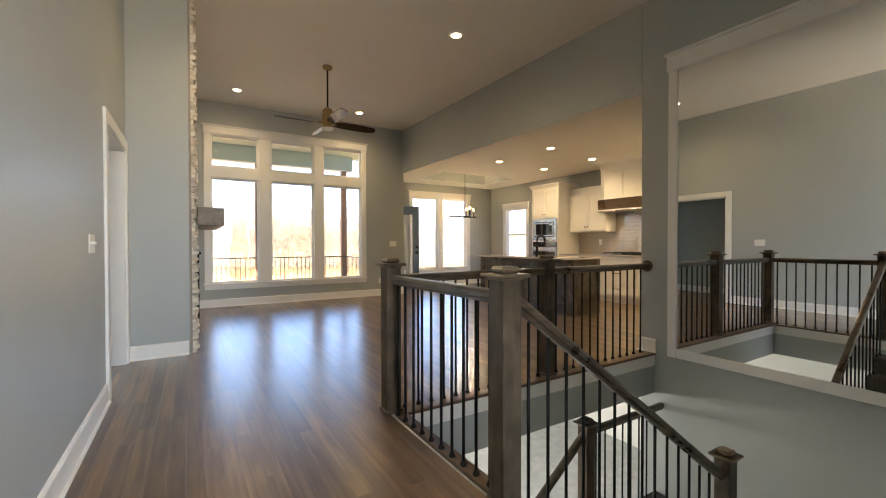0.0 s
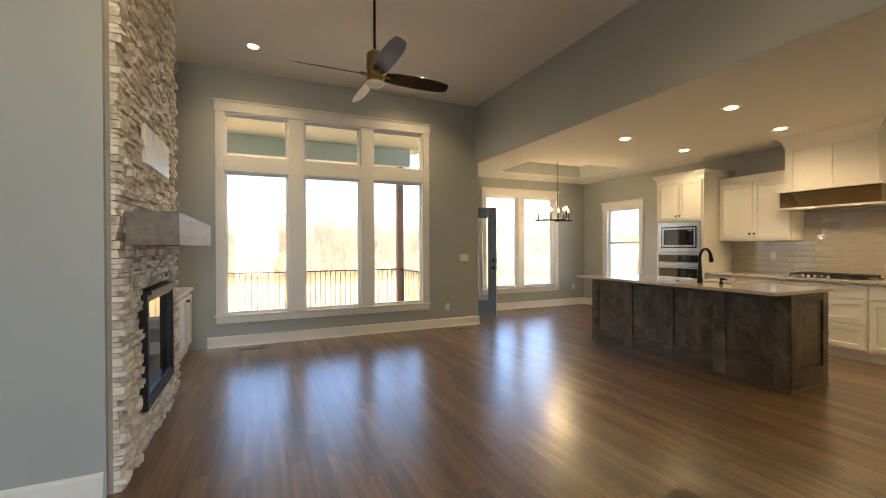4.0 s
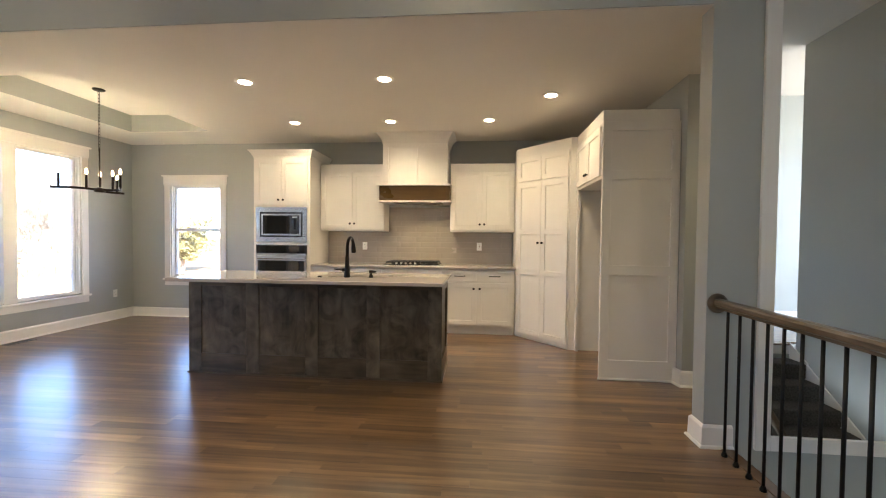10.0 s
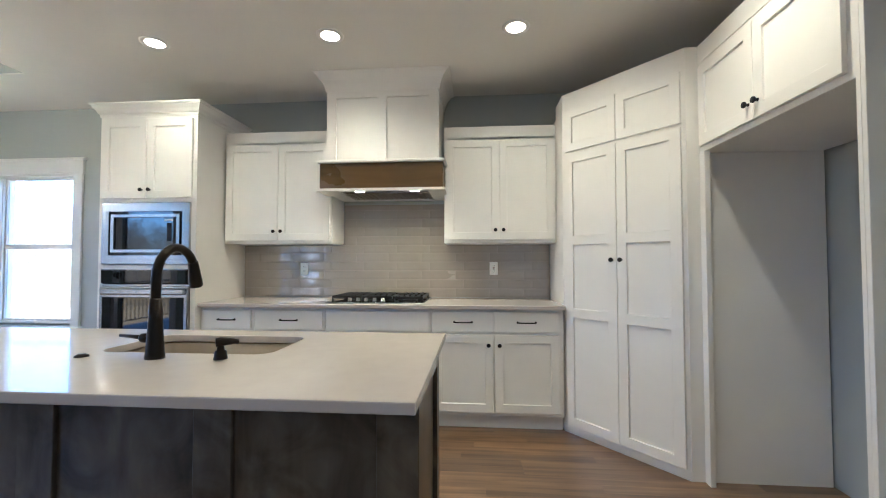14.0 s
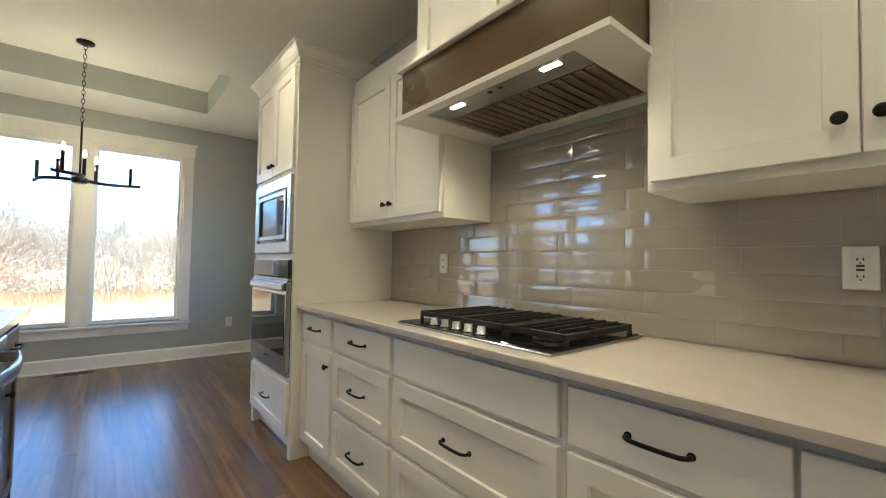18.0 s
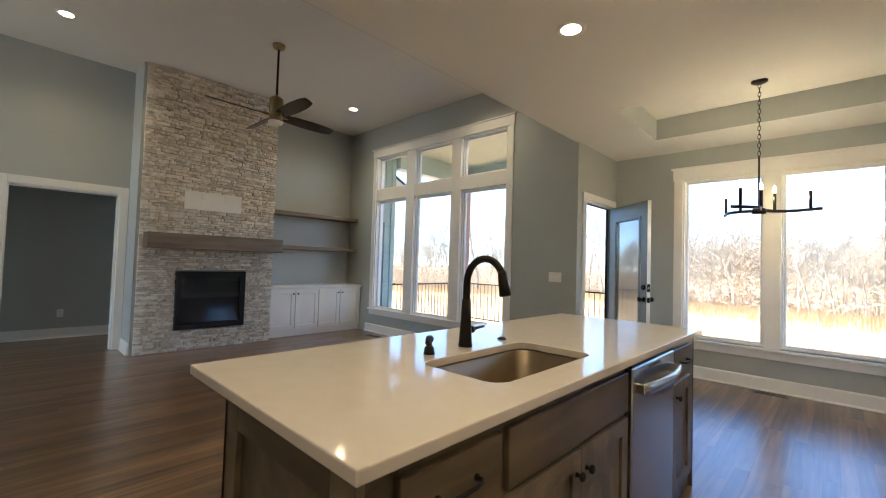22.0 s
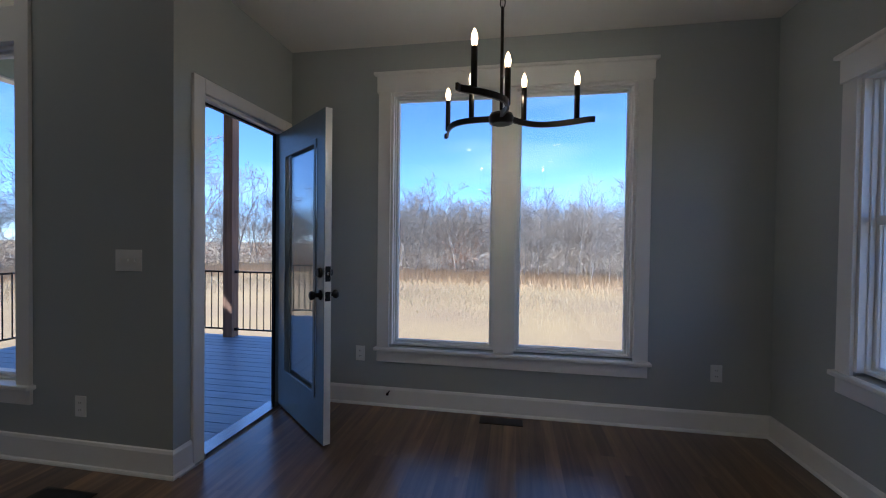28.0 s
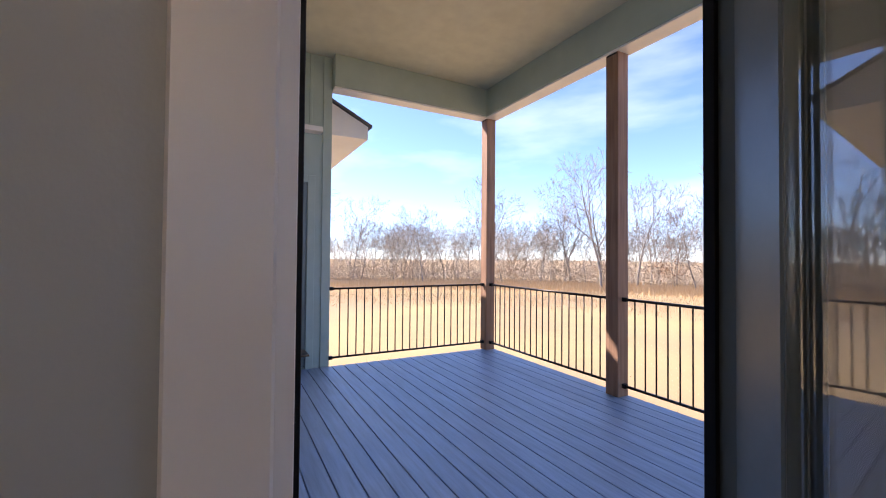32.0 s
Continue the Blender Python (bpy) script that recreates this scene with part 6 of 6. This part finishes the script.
for lx, ly in ((1.53, 10.13),):
    cl = thing("porch_light", "lit round recessed porch light", "ceiling light", (lx, ly, PC))
    part("trim_ring", bm_lathe(bmesh.new(), (lx, ly, PC - 0.0005), (0, 0, -1), [(0, 0.094), (0.004, 0.093), (0.007, 0.08), (0.004, 0.072)], 28), TRIM, cl)
    part("lens", bm_lathe(bmesh.new(), (lx, ly, PC - 0.0005), (0, 0, -1), [(0.003, 0.072), (0.0065, 0.071), (0.008, 0.05)], 28), CANGLOW, cl, "glowing lens")


def rail_section(p0, p1, n):
    p0, p1 = Vector(p0), Vector(p1)
    t = thing("porch_railing", "slim black metal porch railing", "railing", tuple((p0 + p1) / 2), group="porch railings")
    part("top_rail", bm_tube(bmesh.new(), [p0 + Vector((0, 0, 1.0)), p1 + Vector((0, 0, 1.0))], 0.018, 4), BRONZE, t)
    part("bottom_rail", bm_tube(bmesh.new(), [p0 + Vector((0, 0, 0.115)), p1 + Vector((0, 0, 0.115))], 0.016, 4), BRONZE, t)
    for k in range(1, n):
        q = p0.lerp(p1, k / n)
        part("picket", bm_cyl(bmesh.new(), q + Vector((0, 0, 0.12)), q + Vector((0, 0, 0.995)), 0.0082, seg=6), BRONZE, t)
    for p in (p0, p1):
        for z in (1.0, 0.115):
            part("rail_bracket", bm_box(bmesh.new(), p.x - 0.024, p.y - 0.024, DZ + z - 0.022, p.x + 0.024, p.y + 0.024, DZ + z + 0.022, 0.003), BLACK, t)
    return t


rail_section((PXS[0], 9.86, DZ), (PXS[0], PY - 0.1, DZ), 21)
rail_section((PXS[0] + 0.1, PY, DZ), (PXS[1] - 0.1, PY, DZ), 19)
rail_section((PXS[1] + 0.1, PY, DZ), (PXS[2] - 0.1, PY, DZ), 19)
rail_section((PXS[2], 9.8, DZ), (PXS[2], PY - 0.1, DZ), 21)

# bedroom wing seen from the porch
wall("wall_wing", "y", -0.92, -0.78, 8.62, 9.84, -1.7, PC - 0.004, [(8.823, 9.551, -0.24, 2.11)], SIDING, "grey-green board-and-batten outside wall")
wing = thing("trim_wing", "grey-green battens on the outside wall", "siding trim", (-0.78, 9.2, 0), kind="structure")
WG = place("y", -0.78, 1)
for q in ((8.63, 8.71, 2.25, 3.76), (9.73, 9.842, -0.24, 3.76), (8.94, 8.975, 2.86, 3.76), (9.28, 9.315, 2.86, 3.76), (9.56, 9.595, 2.86, 3.76), (9.11, 9.145, 2.25, 2.77), (9.43, 9.465, 2.25, 2.77)):
    part("batten", gbox(bmesh.new(), WG, q[0], q[1], 0, 0.02, q[2], q[3], 0.002), SIDING, wing)
part("band_board", gbox(bmesh.new(), WG, 8.71, 9.73, 0, 0.023, 2.77, 2.86, 0.002), SIDING, wing)
wd = thing("door_4", "grey glazed bedroom door onto the porch", "door", (-0.85, 9.19, 0), kind="structure")
for nm, q in (("casing", (8.73, 8.823, -0.24, 2.2)), ("casing", (9.551, 9.64, -0.24, 2.2)), ("casing", (8.823, 9.551, 2.11, 2.2))):
    part(nm, gbox(bmesh.new(), WG, q[0], q[1], 0, 0.025, q[2], q[3], 0.002), SIDING, wd)
part("leaf", ring_frame(bmesh.new(), WG, 8.823, 9.551, -0.22, 2.11, (0.115, 0.3, 0.14), -0.06, -0.02), BLUEDOOR, wd)
g = part("pane", gbox(bmesh.new(), WG, 8.938, 9.436, -0.044, -0.038, 0.08, 1.97), GLASS, wd)
g.visible_shadow = False
# wing roof, its eave past the corner
wr = thing("wing_roof", "shingled wing roof with a pale soffit and eave", "roof", (-3.0, 9.8, 2.9), kind="structure")
bm = bmesh.new()
for x in (-5.4, -0.97):
    for yy, zz in ((10.39, 2.82), (10.39, 3.0), (8.64, 3.87), (8.64, 3.70), (9.84, 2.82)):
        bm.verts.new((x, yy, zz))
bm.verts.ensure_lookup_table()
vs = bm.verts
bm.faces.new(vs[0:5]), bm.faces.new(vs[5:10])
for i in range(5):
    bm.faces.new((vs[i], vs[(i + 1) % 5], vs[5 + (i + 1) % 5], vs[5 + i]))
part("soffit", bm, TRIM, wr)
bm = bmesh.new()
vv = [bm.verts.new((x, yy, zz + dz)) for dz in (0, 0.035) for x, yy, zz in ((-5.45, 10.44, 2.985), (-0.93, 10.44, 2.985), (-0.93, 8.64, 3.885), (-5.45, 8.64, 3.885))]
for f_ in ((0, 1, 2, 3), (4, 5, 6, 7), (0, 1, 5, 4), (1, 2, 6, 5), (2, 3, 7, 6), (3, 0, 4, 7)):
    bm.faces.new([vv[i] for i in f_])
part("shingles", bm, SHINGLE, wr)
bm = bmesh.new()
vv = [bm.verts.new((x, yy, zz + dz)) for dz in (0, 0.15) for x, yy, zz in ((-5.45, 8.635, 3.75), (-0.64, 8.635, 3.75), (-0.64, 6.0, 5.05), (-5.45, 6.0, 5.05))]
for f_ in ((0, 1, 2, 3), (4, 5, 6, 7), (0, 1, 5, 4), (1, 2, 6, 5), (2, 3, 7, 6), (3, 0, 4, 7)):
    bm.faces.new([vv[i] for i in f_])
part("upper_shingles", bm, SHINGLE, wr)

# ---- field and woods ----
GRZ = -1.65
bm = bmesh.new()
# the sheet is open under the house for the lower level
ring = [[bm.verts.new((x, yy, GRZ)) for x, yy in ((-400, -400), (400, -400), (400, 400), (-400, 400))], [bm.verts.new((x, yy, GRZ)) for x, yy in ((-0.61, -0.25), (7.7, -0.25), (7.7, 9.7), (-0.61, 9.7))]]
for i in range(4):
    bm.faces.new((ring[0][i], ring[0][(i + 1) % 4], ring[1][(i + 1) % 4], ring[1][i]))
tagged(part("ground", bm, FIELD), "dry tan grass field and bare dirt", "ground", kind="structure")
# outside of the house below the porch and rooms
slab("foundation", (-5.1, -4.2, GRZ), (-0.63, 9.5, -0.31), SIDING, "plain house base", "foundation")


def bare_tree(seed, height, spread, levels=4):
    """Segments (p0, p1, r0, r1, level) of a leafless tree with a forked trunk and rising, spreading limbs."""
    r = random.Random(seed)
    segs = []
    kids, pieces = (7, 6, 5, 3), (6, 4, 3, 2, 1)

    def grow(p, d, length, rad, level):
        n = pieces[level]
        pts = [p]
        for i in range(n):
            d = (d + Vector((r.uniform(-1, 1), r.uniform(-1, 1), r.uniform(-0.1, 0.5))) * (0.13 if level == 0 else 0.2)).normalized()
            q = pts[-1] + d * length / n
            ra, rb = rad * (1 - 0.75 * i / n), rad * (1 - 0.75 * (i + 1) / n)
            segs.append((pts[-1], q, max(ra, 0.012), max(rb, 0.01), level))
            pts.append(q)
        if level >= levels:
            return
        for k in range(kids[level]):
            f = (0.28 if level == 0 else 0.2) + (0.72 if level == 0 else 0.8) * (k + r.uniform(0.2, 1.0)) / kids[level]
            x = min(f, 0.999) * n
            i = int(x)
            base = pts[i].lerp(pts[i + 1], x - i)
            dd = (pts[i + 1] - pts[i]).normalized()
            az = 2.4 * k + r.uniform(-0.6, 0.6)
            o1 = dd.orthogonal().normalized()
            o2 = dd.cross(o1)
            out = o1 * math.cos(az) + o2 * math.sin(az)
            tilt = spread * r.uniform(0.7, 1.25)
            grow(base, (dd * math.cos(tilt) + out * math.sin(tilt) + Vector((0, 0, 0.12))).normalized(), length * (0.62 if level == 0 else 0.6) * (1.12 - 0.55 * f) * r.uniform(0.8, 1.2), rad * (1 - 0.7 * f) * r.uniform(0.5, 0.7), level + 1)

    grow(Vector((0, 0, -0.1)), Vector((r.uniform(-0.06, 0.06), r.uniform(-0.06, 0.06), 1)).normalized(), height, height * 0.014, 0)
    return segs


def add_segs(bm, segs, sides, off=Vector((0, 0, 0)), thick=1.0):
    for p, q, a, b, lv in segs:
        bm_cyl(bm, p + off, q + off, a * thick, b * thick, sides, False)


def tree_thing(seed, height, spread, at):
    segs = bare_tree(seed, height, spread)
    t = thing("bare_tree", "leafless grey-brown tree at the edge of the field", "tree", at, group="bare trees")
    o = Vector(at)
    bm = bmesh.new()
    add_segs(bm, [s for s in segs if s[4] == 0], 7, o)
    part("trunk", bm, BARK, t)
    bm = bmesh.new()
    add_segs(bm, [s for s in segs if s[4] in (1, 2)], 4, o)
    add_segs(bm, [s for s in segs if s[4] > 2], 3, o, 1.0)
    part("crown", bm, TWIG, t)
    return t


rt = random.Random(21)
protos = [tree_thing(3, 9.5, 0.75, (-20, 37, GRZ)), tree_thing(8, 6.0, 0.85, (6.5, 41, GRZ)), tree_thing(15, 6.0, 0.62, (15, 39, GRZ)), tree_thing(27, 7.0, 0.9, (-3, 43, GRZ)), tree_thing(31, 8.5, 0.7, (-10, 44, GRZ))]


def edge_point(deg, dist):
    a = radians(deg)
    return (3 + dist * math.cos(a), 8 + dist * math.sin(a))


def wood_edge(deg):
    """The clearing's edge lies nearer past the nook window than past the porch."""
    return 30.0 + 8.0 * min(1.0, max(0.0, (deg - 100.0) / 14.0))


for k in range(64):
    deg = 50 + k * 1.9 + rt.uniform(-1.2, 1.2)
    x, yy = edge_point(deg, wood_edge(deg) + rt.uniform(0, 9))
    s = rt.uniform(0.68, 0.98) * (0.62 if deg < 104 else 1.0)
    c = copy_thing(protos[rt.randrange(5)], pose(x, yy, GRZ, 0, 0, rt.uniform(0, 360)))
    c.scale = (s, s, s * rt.uniform(0.9, 1.15))

# woods behind, joined
bm_data_v, bm_data_f = [], []


def add_mesh(segs, sides, off, ang, sc, thick):
    ca, sa = math.cos(ang), math.sin(ang)
    for p, q, a, b, lv in segs:
        base = len(bm_data_v)
        d = (q - p).normalized()
        u = d.orthogonal().normalized()
        w = d.cross(u)
        for c0, r_ in ((p, a), (q, b)):
            for i in range(sides):
                t_ = 2 * math.pi * i / sides
                v_ = (c0 + (u * math.cos(t_) + w * math.sin(t_)) * r_ * thick) * sc
                bm_data_v.append((off[0] + v_.x * ca - v_.y * sa, off[1] + v_.x * sa + v_.y * ca, off[2] + v_.z))
        for i in range(sides):
            bm_data_f.append((base + i, base + (i + 1) % sides, base + sides + (i + 1) % sides, base + sides + i))


simple = [bare_tree(100 + i, 6.5, 0.8, 3 if i < 2 else 2) for i in range(5)]
for k in range(700):
    deg = rt.uniform(40, 108) if k % 2 else rt.uniform(35, 205)
    dist = wood_edge(deg) + rt.uniform(3, 32)
    if deg > 183:
        dist += 25
    x, yy = edge_point(deg, dist)
    add_mesh(simple[rt.randrange(5)], 3, (x, yy, GRZ), rt.uniform(0, 6.28), rt.uniform(0.62, 1.0), 1.0)
me = bpy.data.meshes.new("far_woods")
me.from_pydata(bm_data_v, [], bm_data_f)
me.materials.append(TWIG)
tagged(new("far_woods", me), "grey-brown leafless woods behind the field", "woods", kind="stuff")


def blades(name, label, material, count, pick, hmin, hmax, wid):
    v, f = [], []
    for _ in range(count):
        x, yy = pick()
        h, a, lean = rt.uniform(hmin, hmax), rt.uniform(0, 6.28), rt.uniform(-0.25, 0.25)
        dx, dy = math.cos(a) * wid * h, math.sin(a) * wid * h
        b = len(v)
        v += [(x - dx, yy - dy, GRZ), (x + dx, yy + dy, GRZ), (x + dx * 0.6 + lean * h * 0.4, yy + dy * 0.6, GRZ + h * 0.6), (x + lean * h, yy + lean * h * 0.5, GRZ + h)]
        f += [(b, b + 1, b + 2), (b, b + 2, b + 3)]
    m_ = bpy.data.meshes.new(name)
    m_.from_pydata(v, [], f)
    m_.materials.append(material)
    return tagged(new(name, m_), label, "vegetation", kind="stuff")


def tangle(name, label, material, count, pick, low, high, reach, wid):
    """Loose twigs or leaves lying every way between two heights."""
    v, f = [], []
    for _ in range(count):
        x, yy = pick()
        z = GRZ + rt.triangular(low, high, low + (high - low) * 0.3)
        a, e, s = rt.uniform(0, 6.28), rt.gauss(0.5, 0.6), rt.uniform(0.4, 1.0) * reach
        d = Vector((math.cos(a) * math.cos(e), math.sin(a) * math.cos(e), math.sin(e)))
        w = d.orthogonal().normalized() * wid * rt.uniform(0.5, 1.0)
        c = Vector((x, yy, max(z, GRZ + 0.02 + s * 0.5)))
        b = len(v)
        v += [tuple(c - d * s * 0.5 - w), tuple(c - d * s * 0.5 + w), tuple(c + d * s * 0.5 + w * 0.5), tuple(c + d * s * 0.5 - w * 0.5)]
        f.append((b, b + 1, b + 2, b + 3))
    m_ = bpy.data.meshes.new(name)
    m_.from_pydata(v, [], f)
    m_.materials.append(material)
    return tagged(new(name, m_), label, "vegetation", kind="stuff")


def near_edge(low, high, mode):
    deg = rt.uniform(38, 205)
    return edge_point(deg, wood_edge(deg) + rt.triangular(low, high, mode))


# fine twigs that fill the crowns of the woods
twig_v, twig_f = [], []
for k in range(330):
    deg = rt.uniform(40, 110) if k % 2 else rt.uniform(38, 205)
    cx_, cy_ = edge_point(deg, wood_edge(deg) + rt.uniform(2, 26))
    top, wide = rt.uniform(4.2, 6.6), rt.uniform(1.2, 2.3)
    for _ in range(420):
        a, q, h = rt.uniform(0, 6.28), math.sqrt(rt.random()) * wide, rt.triangular(0.22, 1.0, 0.7) * top
        q *= math.sqrt(max(0.05, 1.0 - ((h / top - 0.6) / 0.42) ** 2))
        c = Vector((cx_ + q * math.cos(a), cy_ + q * math.sin(a), GRZ + h))
        d = Vector((math.cos(a) * 0.6 + rt.gauss(0, 0.4), math.sin(a) * 0.6 + rt.gauss(0, 0.4), rt.uniform(0.5, 1.3))).normalized() * rt.uniform(0.3, 0.75)
        w = d.orthogonal().normalized() * rt.uniform(0.004, 0.010)
        n_ = len(twig_v)
        twig_v += [tuple(c - w), tuple(c + w), tuple(c + d)]
        twig_f.append((n_, n_ + 1, n_ + 2))
me = bpy.data.meshes.new("crown_twigs")
me.from_pydata(twig_v, [], twig_f)
me.materials.append(BRUSH)
tagged(new("crown_twigs", me), "fine tan-brown bare twigs in the woods", "woods", kind="stuff")
blades("tall_grass", "tall rust-tan dry grass along the wood edge", GRASS, 70000, lambda: near_edge(-6, 10, 1), 0.15, 0.75, 0.016)
blades("weeds", "knee-high pale golden dry weeds across the middle of the field", WEEDS, 60000, lambda: near_edge(-17, -3, -9), 0.05, 0.24, 0.03)
blades("field_grass", "short dry grass across the field", GRASS, 40000, lambda: edge_point(rt.uniform(40, 205), rt.uniform(8, 30)), 0.015, 0.05, 0.1)
tangle("brush", "grey-brown brush under the trees", BRUSH, 80000, lambda: near_edge(1, 20, 4), 0.1, 3.0, 1.0, 0.013)
leaf_spots = [edge_point(d_, q_) for d_, q_ in ((92, 31), (112, 40), (121, 42), (128, 44), (141, 43))]


def leaf_spot():
    x, yy = rt.choice(leaf_spots)
    return x + rt.gauss(0, 0.9), yy + rt.gauss(0, 0.9)


tangle("rust_leaves", "rust-coloured dead leaves left on low trees", RUST, 2600, leaf_spot, 0.6, 4.2, 0.12, 0.04)

# a rounded tree with its leaves still on, out past the side window
lt = thing("leafy_tree", "round yellow-green tree with its leaves still on", "tree", (34, 29, GRZ))
bm = bmesh.new()
add_segs(bm, [(Vector((34, 29, GRZ - 0.1)), Vector((34.1, 29, GRZ + 2.0)), 0.2, 0.13, 0), (Vector((34.1, 29, GRZ + 2.0)), Vector((34.6, 29.4, GRZ + 3.6)), 0.11, 0.05, 1), (Vector((34.1, 29, GRZ + 1.7)), Vector((33.3, 28.6, GRZ + 3.4)), 0.1, 0.05, 1)], 7)
part("trunk", bm, BARK, lt)
v_, f_ = [], []
lobes = [(rt.gauss(0, 1.25), rt.gauss(0, 1.25), rt.uniform(1.2, 4.3)) for _ in range(26)]
for _ in range(9000):
    lx, ly, lz = rt.choice(lobes)
    d = Vector((rt.gauss(0, 1), rt.gauss(0, 1), rt.gauss(0, 1))).normalized() * rt.uniform(0.45, 0.8)
    c = Vector((34 + lx, 29 + ly, GRZ + lz)) + d
    a_, b_ = d.orthogonal().normalized() * 0.09, Vector((rt.gauss(0, 0.06), rt.gauss(0, 0.06), rt.gauss(0, 0.06)))
    n_ = len(v_)
    v_ += [tuple(c - a_), tuple(c + b_), tuple(c + a_), tuple(c - b_)]
    f_.append((n_, n_ + 1, n_ + 2, n_ + 3))
me = bpy.data.meshes.new("crown")
me.from_pydata(v_, [], f_)
me.materials.append(LEAF)
crown_ob = new("crown", me)
crown_ob.parent = lt
crown_ob.matrix_parent_inverse = world_of(lt).inverted()

# ---- pieces of floor and wall ----
PW = 0.083


def plank_box(bm, x0, x1, y0, y1):
    g = 0.0001
    vs = [bm.verts.new(p) for p in ((x0 + g, y0 + g, -0.019), (x1 - g, y0 + g, -0.019), (x1 - g, y1 - g, -0.019), (x0 + g, y1 - g, -0.019),
                                    (x0 + g, y0 + g, -0.0002), (x1 - g, y0 + g, -0.0002), (x1 - g, y1 - g, -0.0002), (x0 + g, y1 - g, -0.0002),
                                    (x0 + 0.0006, y0 + 0.0006, 0), (x1 - 0.0006, y0 + 0.0006, 0), (x1 - 0.0006, y1 - 0.0006, 0), (x0 + 0.0006, y1 - 0.0006, 0))]
    for f in ((0, 1, 5, 4), (1, 2, 6, 5), (2, 3, 7, 6), (3, 0, 4, 7), (4, 5, 9, 8), (5, 6, 10, 9), (6, 7, 11, 10), (7, 4, 8, 11), (8, 9, 10, 11)):
        bm.faces.new([vs[i] for i in f])


rp = random.Random(5)
floor = thing("floor", "satin dark brown oak plank floor", "floor", (2.0, 5.0, 0), kind="structure")
near_planks, far_planks = [], []
x = XW
while x < XE - 0.001:
    x1 = min(x + PW, XE)
    xm = (x + x1) / 2
    if xm < STX0 - 0.07:
        spans = [(-4.0, YN)]
    elif xm < XD:
        spans = [(STY1 + 0.07, YN)] + ([(-4.0, -0.05)] if xm < XH else [])
    else:
        spans = [(0.35 if xm > XH + 0.14 else STY1 + 0.07, YK)]
    for s0, s1 in spans:
        y = s0
        first_len = rp.uniform(0.3, 1.5)
        while y < s1 - 0.001:
            ln = first_len if y == s0 else rp.uniform(0.7, 1.9)
            y1 = s1 if s1 - y - ln < 0.25 else y + ln
            (near_planks if (3.6 < xm < 7.2 and 2.5 < (y + y1) / 2 < 9.7) else far_planks).append((x, x1, y, y1))
            y = y1
    x = x1
far_planks += near_planks[300:]
for q in near_planks[:300]:
    bm = bmesh.new()
    plank_box(bm, *q)
    part("plank", bm, FLOOR, floor)
x = -5.0
while x < XW - 0.001:
    y = 2.3 + rp.uniform(-0.5, 0)
    while y < 9.55:
        y1 = y + rp.uniform(0.7, 1.9)
        far_planks.append((x, min(x + PW, XW), max(y, 2.3), min(y1, 9.55)))
        y = y1
    x += PW
bm = bmesh.new()
for q in far_planks:
    plank_box(bm, *q)
tagged(part("plank_field", bm, FLOOR_ISLAND, floor), kind="stuff")

# glazed tile backsplash
splash = thing("backsplash", "glossy taupe handmade subway tiles in running bond", "backsplash", (XE, 4.95, 0.92), kind="structure")
TPH, TPW = 0.0795, 0.303
areas = [(3.566, 6.366, 0.919, 1.388), (4.473, 5.417, 1.388, 1.756)]
bm = bmesh.new()
for a0, a1, z0, z1 in areas:
    bm_box(bm, XE - 0.0075, a0, z0, XE - 0.0005, a1, z1)
part("grout", bm, GROUT, splash)
row, z = 0, 0.919
rt2 = random.Random(9)
while z < 1.75:
    z1 = min(z + TPH, 1.756)
    a0, a1 = (3.566, 6.366) if z < 1.38 else (4.473, 5.417)
    if z < 1.388 < z1:
        z1 = 1.388
    y = a0 - (TPW / 2 if row % 2 else 0.08)
    while y < a1:
        b0, b1 = max(y, a0), min(y + TPW, a1)
        if b1 - b0 > 0.012 and z1 - z > 0.012:
            bm = bmesh.new()
            w, h = b1 - b0 - 0.0024, z1 - z - 0.0024
            cy_, cz_ = (b0 + b1) / 2, (z + z1) / 2
            us = [-1, 0.006 / w - 1, -0.7, -0.4, -0.1, 0.2, 0.5, 0.75, 1 - 0.006 / w, 1] if w > 0.05 else [-1, 0, 1]
            vs_ = [-1, 0.006 / h - 1, -0.4, 0.1, 0.5, 1 - 0.006 / h, 1]
            n_, m_ = len(us) - 1, len(vs_) - 1
            grid = []
            t1, t2, ph = rt2.gauss(0, 0.001), rt2.gauss(0, 0.001), rt2.uniform(0, 6)
            for i, u in enumerate(us):
                col = []
                for j, v in enumerate(vs_):
                    dome = 0.0095 - (0.0007 if i in (0, n_) or j in (0, m_) else 0.0)
                    wob = 0.0006 * math.sin(3.4 * u + ph) + 0.0005 * math.cos(3.9 * v + 2 * ph + 1.7 * u)
                    col.append(bm.verts.new((-(dome + wob + t1 * u * 0.6 + t2 * v * 0.3), u * w / 2, v * h / 2)))
                grid.append(col)
            for i in range(n_):
                for j in range(m_):
                    bm.faces.new((grid[i][j], grid[i + 1][j], grid[i + 1][j + 1], grid[i][j + 1])).smooth = True
            ring = [grid[i][0] for i in range(n_ + 1)] + [grid[n_][j] for j in range(1, m_ + 1)] + [grid[i][m_] for i in range(n_ - 1, -1, -1)] + [grid[0][j] for j in range(m_ - 1, 0, -1)]
            lip = [bm.verts.new(v.co) for v in ring]
            back = [bm.verts.new((-0.003, v.co.y, v.co.z)) for v in ring]
            for i in range(len(ring)):
                bm.faces.new((lip[i], lip[(i + 1) % len(ring)], back[(i + 1) % len(ring)], back[i]))
            for v in bm.verts:
                v.co += Vector((XE, cy_, cz_))
            part("tile", bm, TILE, splash)
        y += TPW
    z, row = z1, row + 1
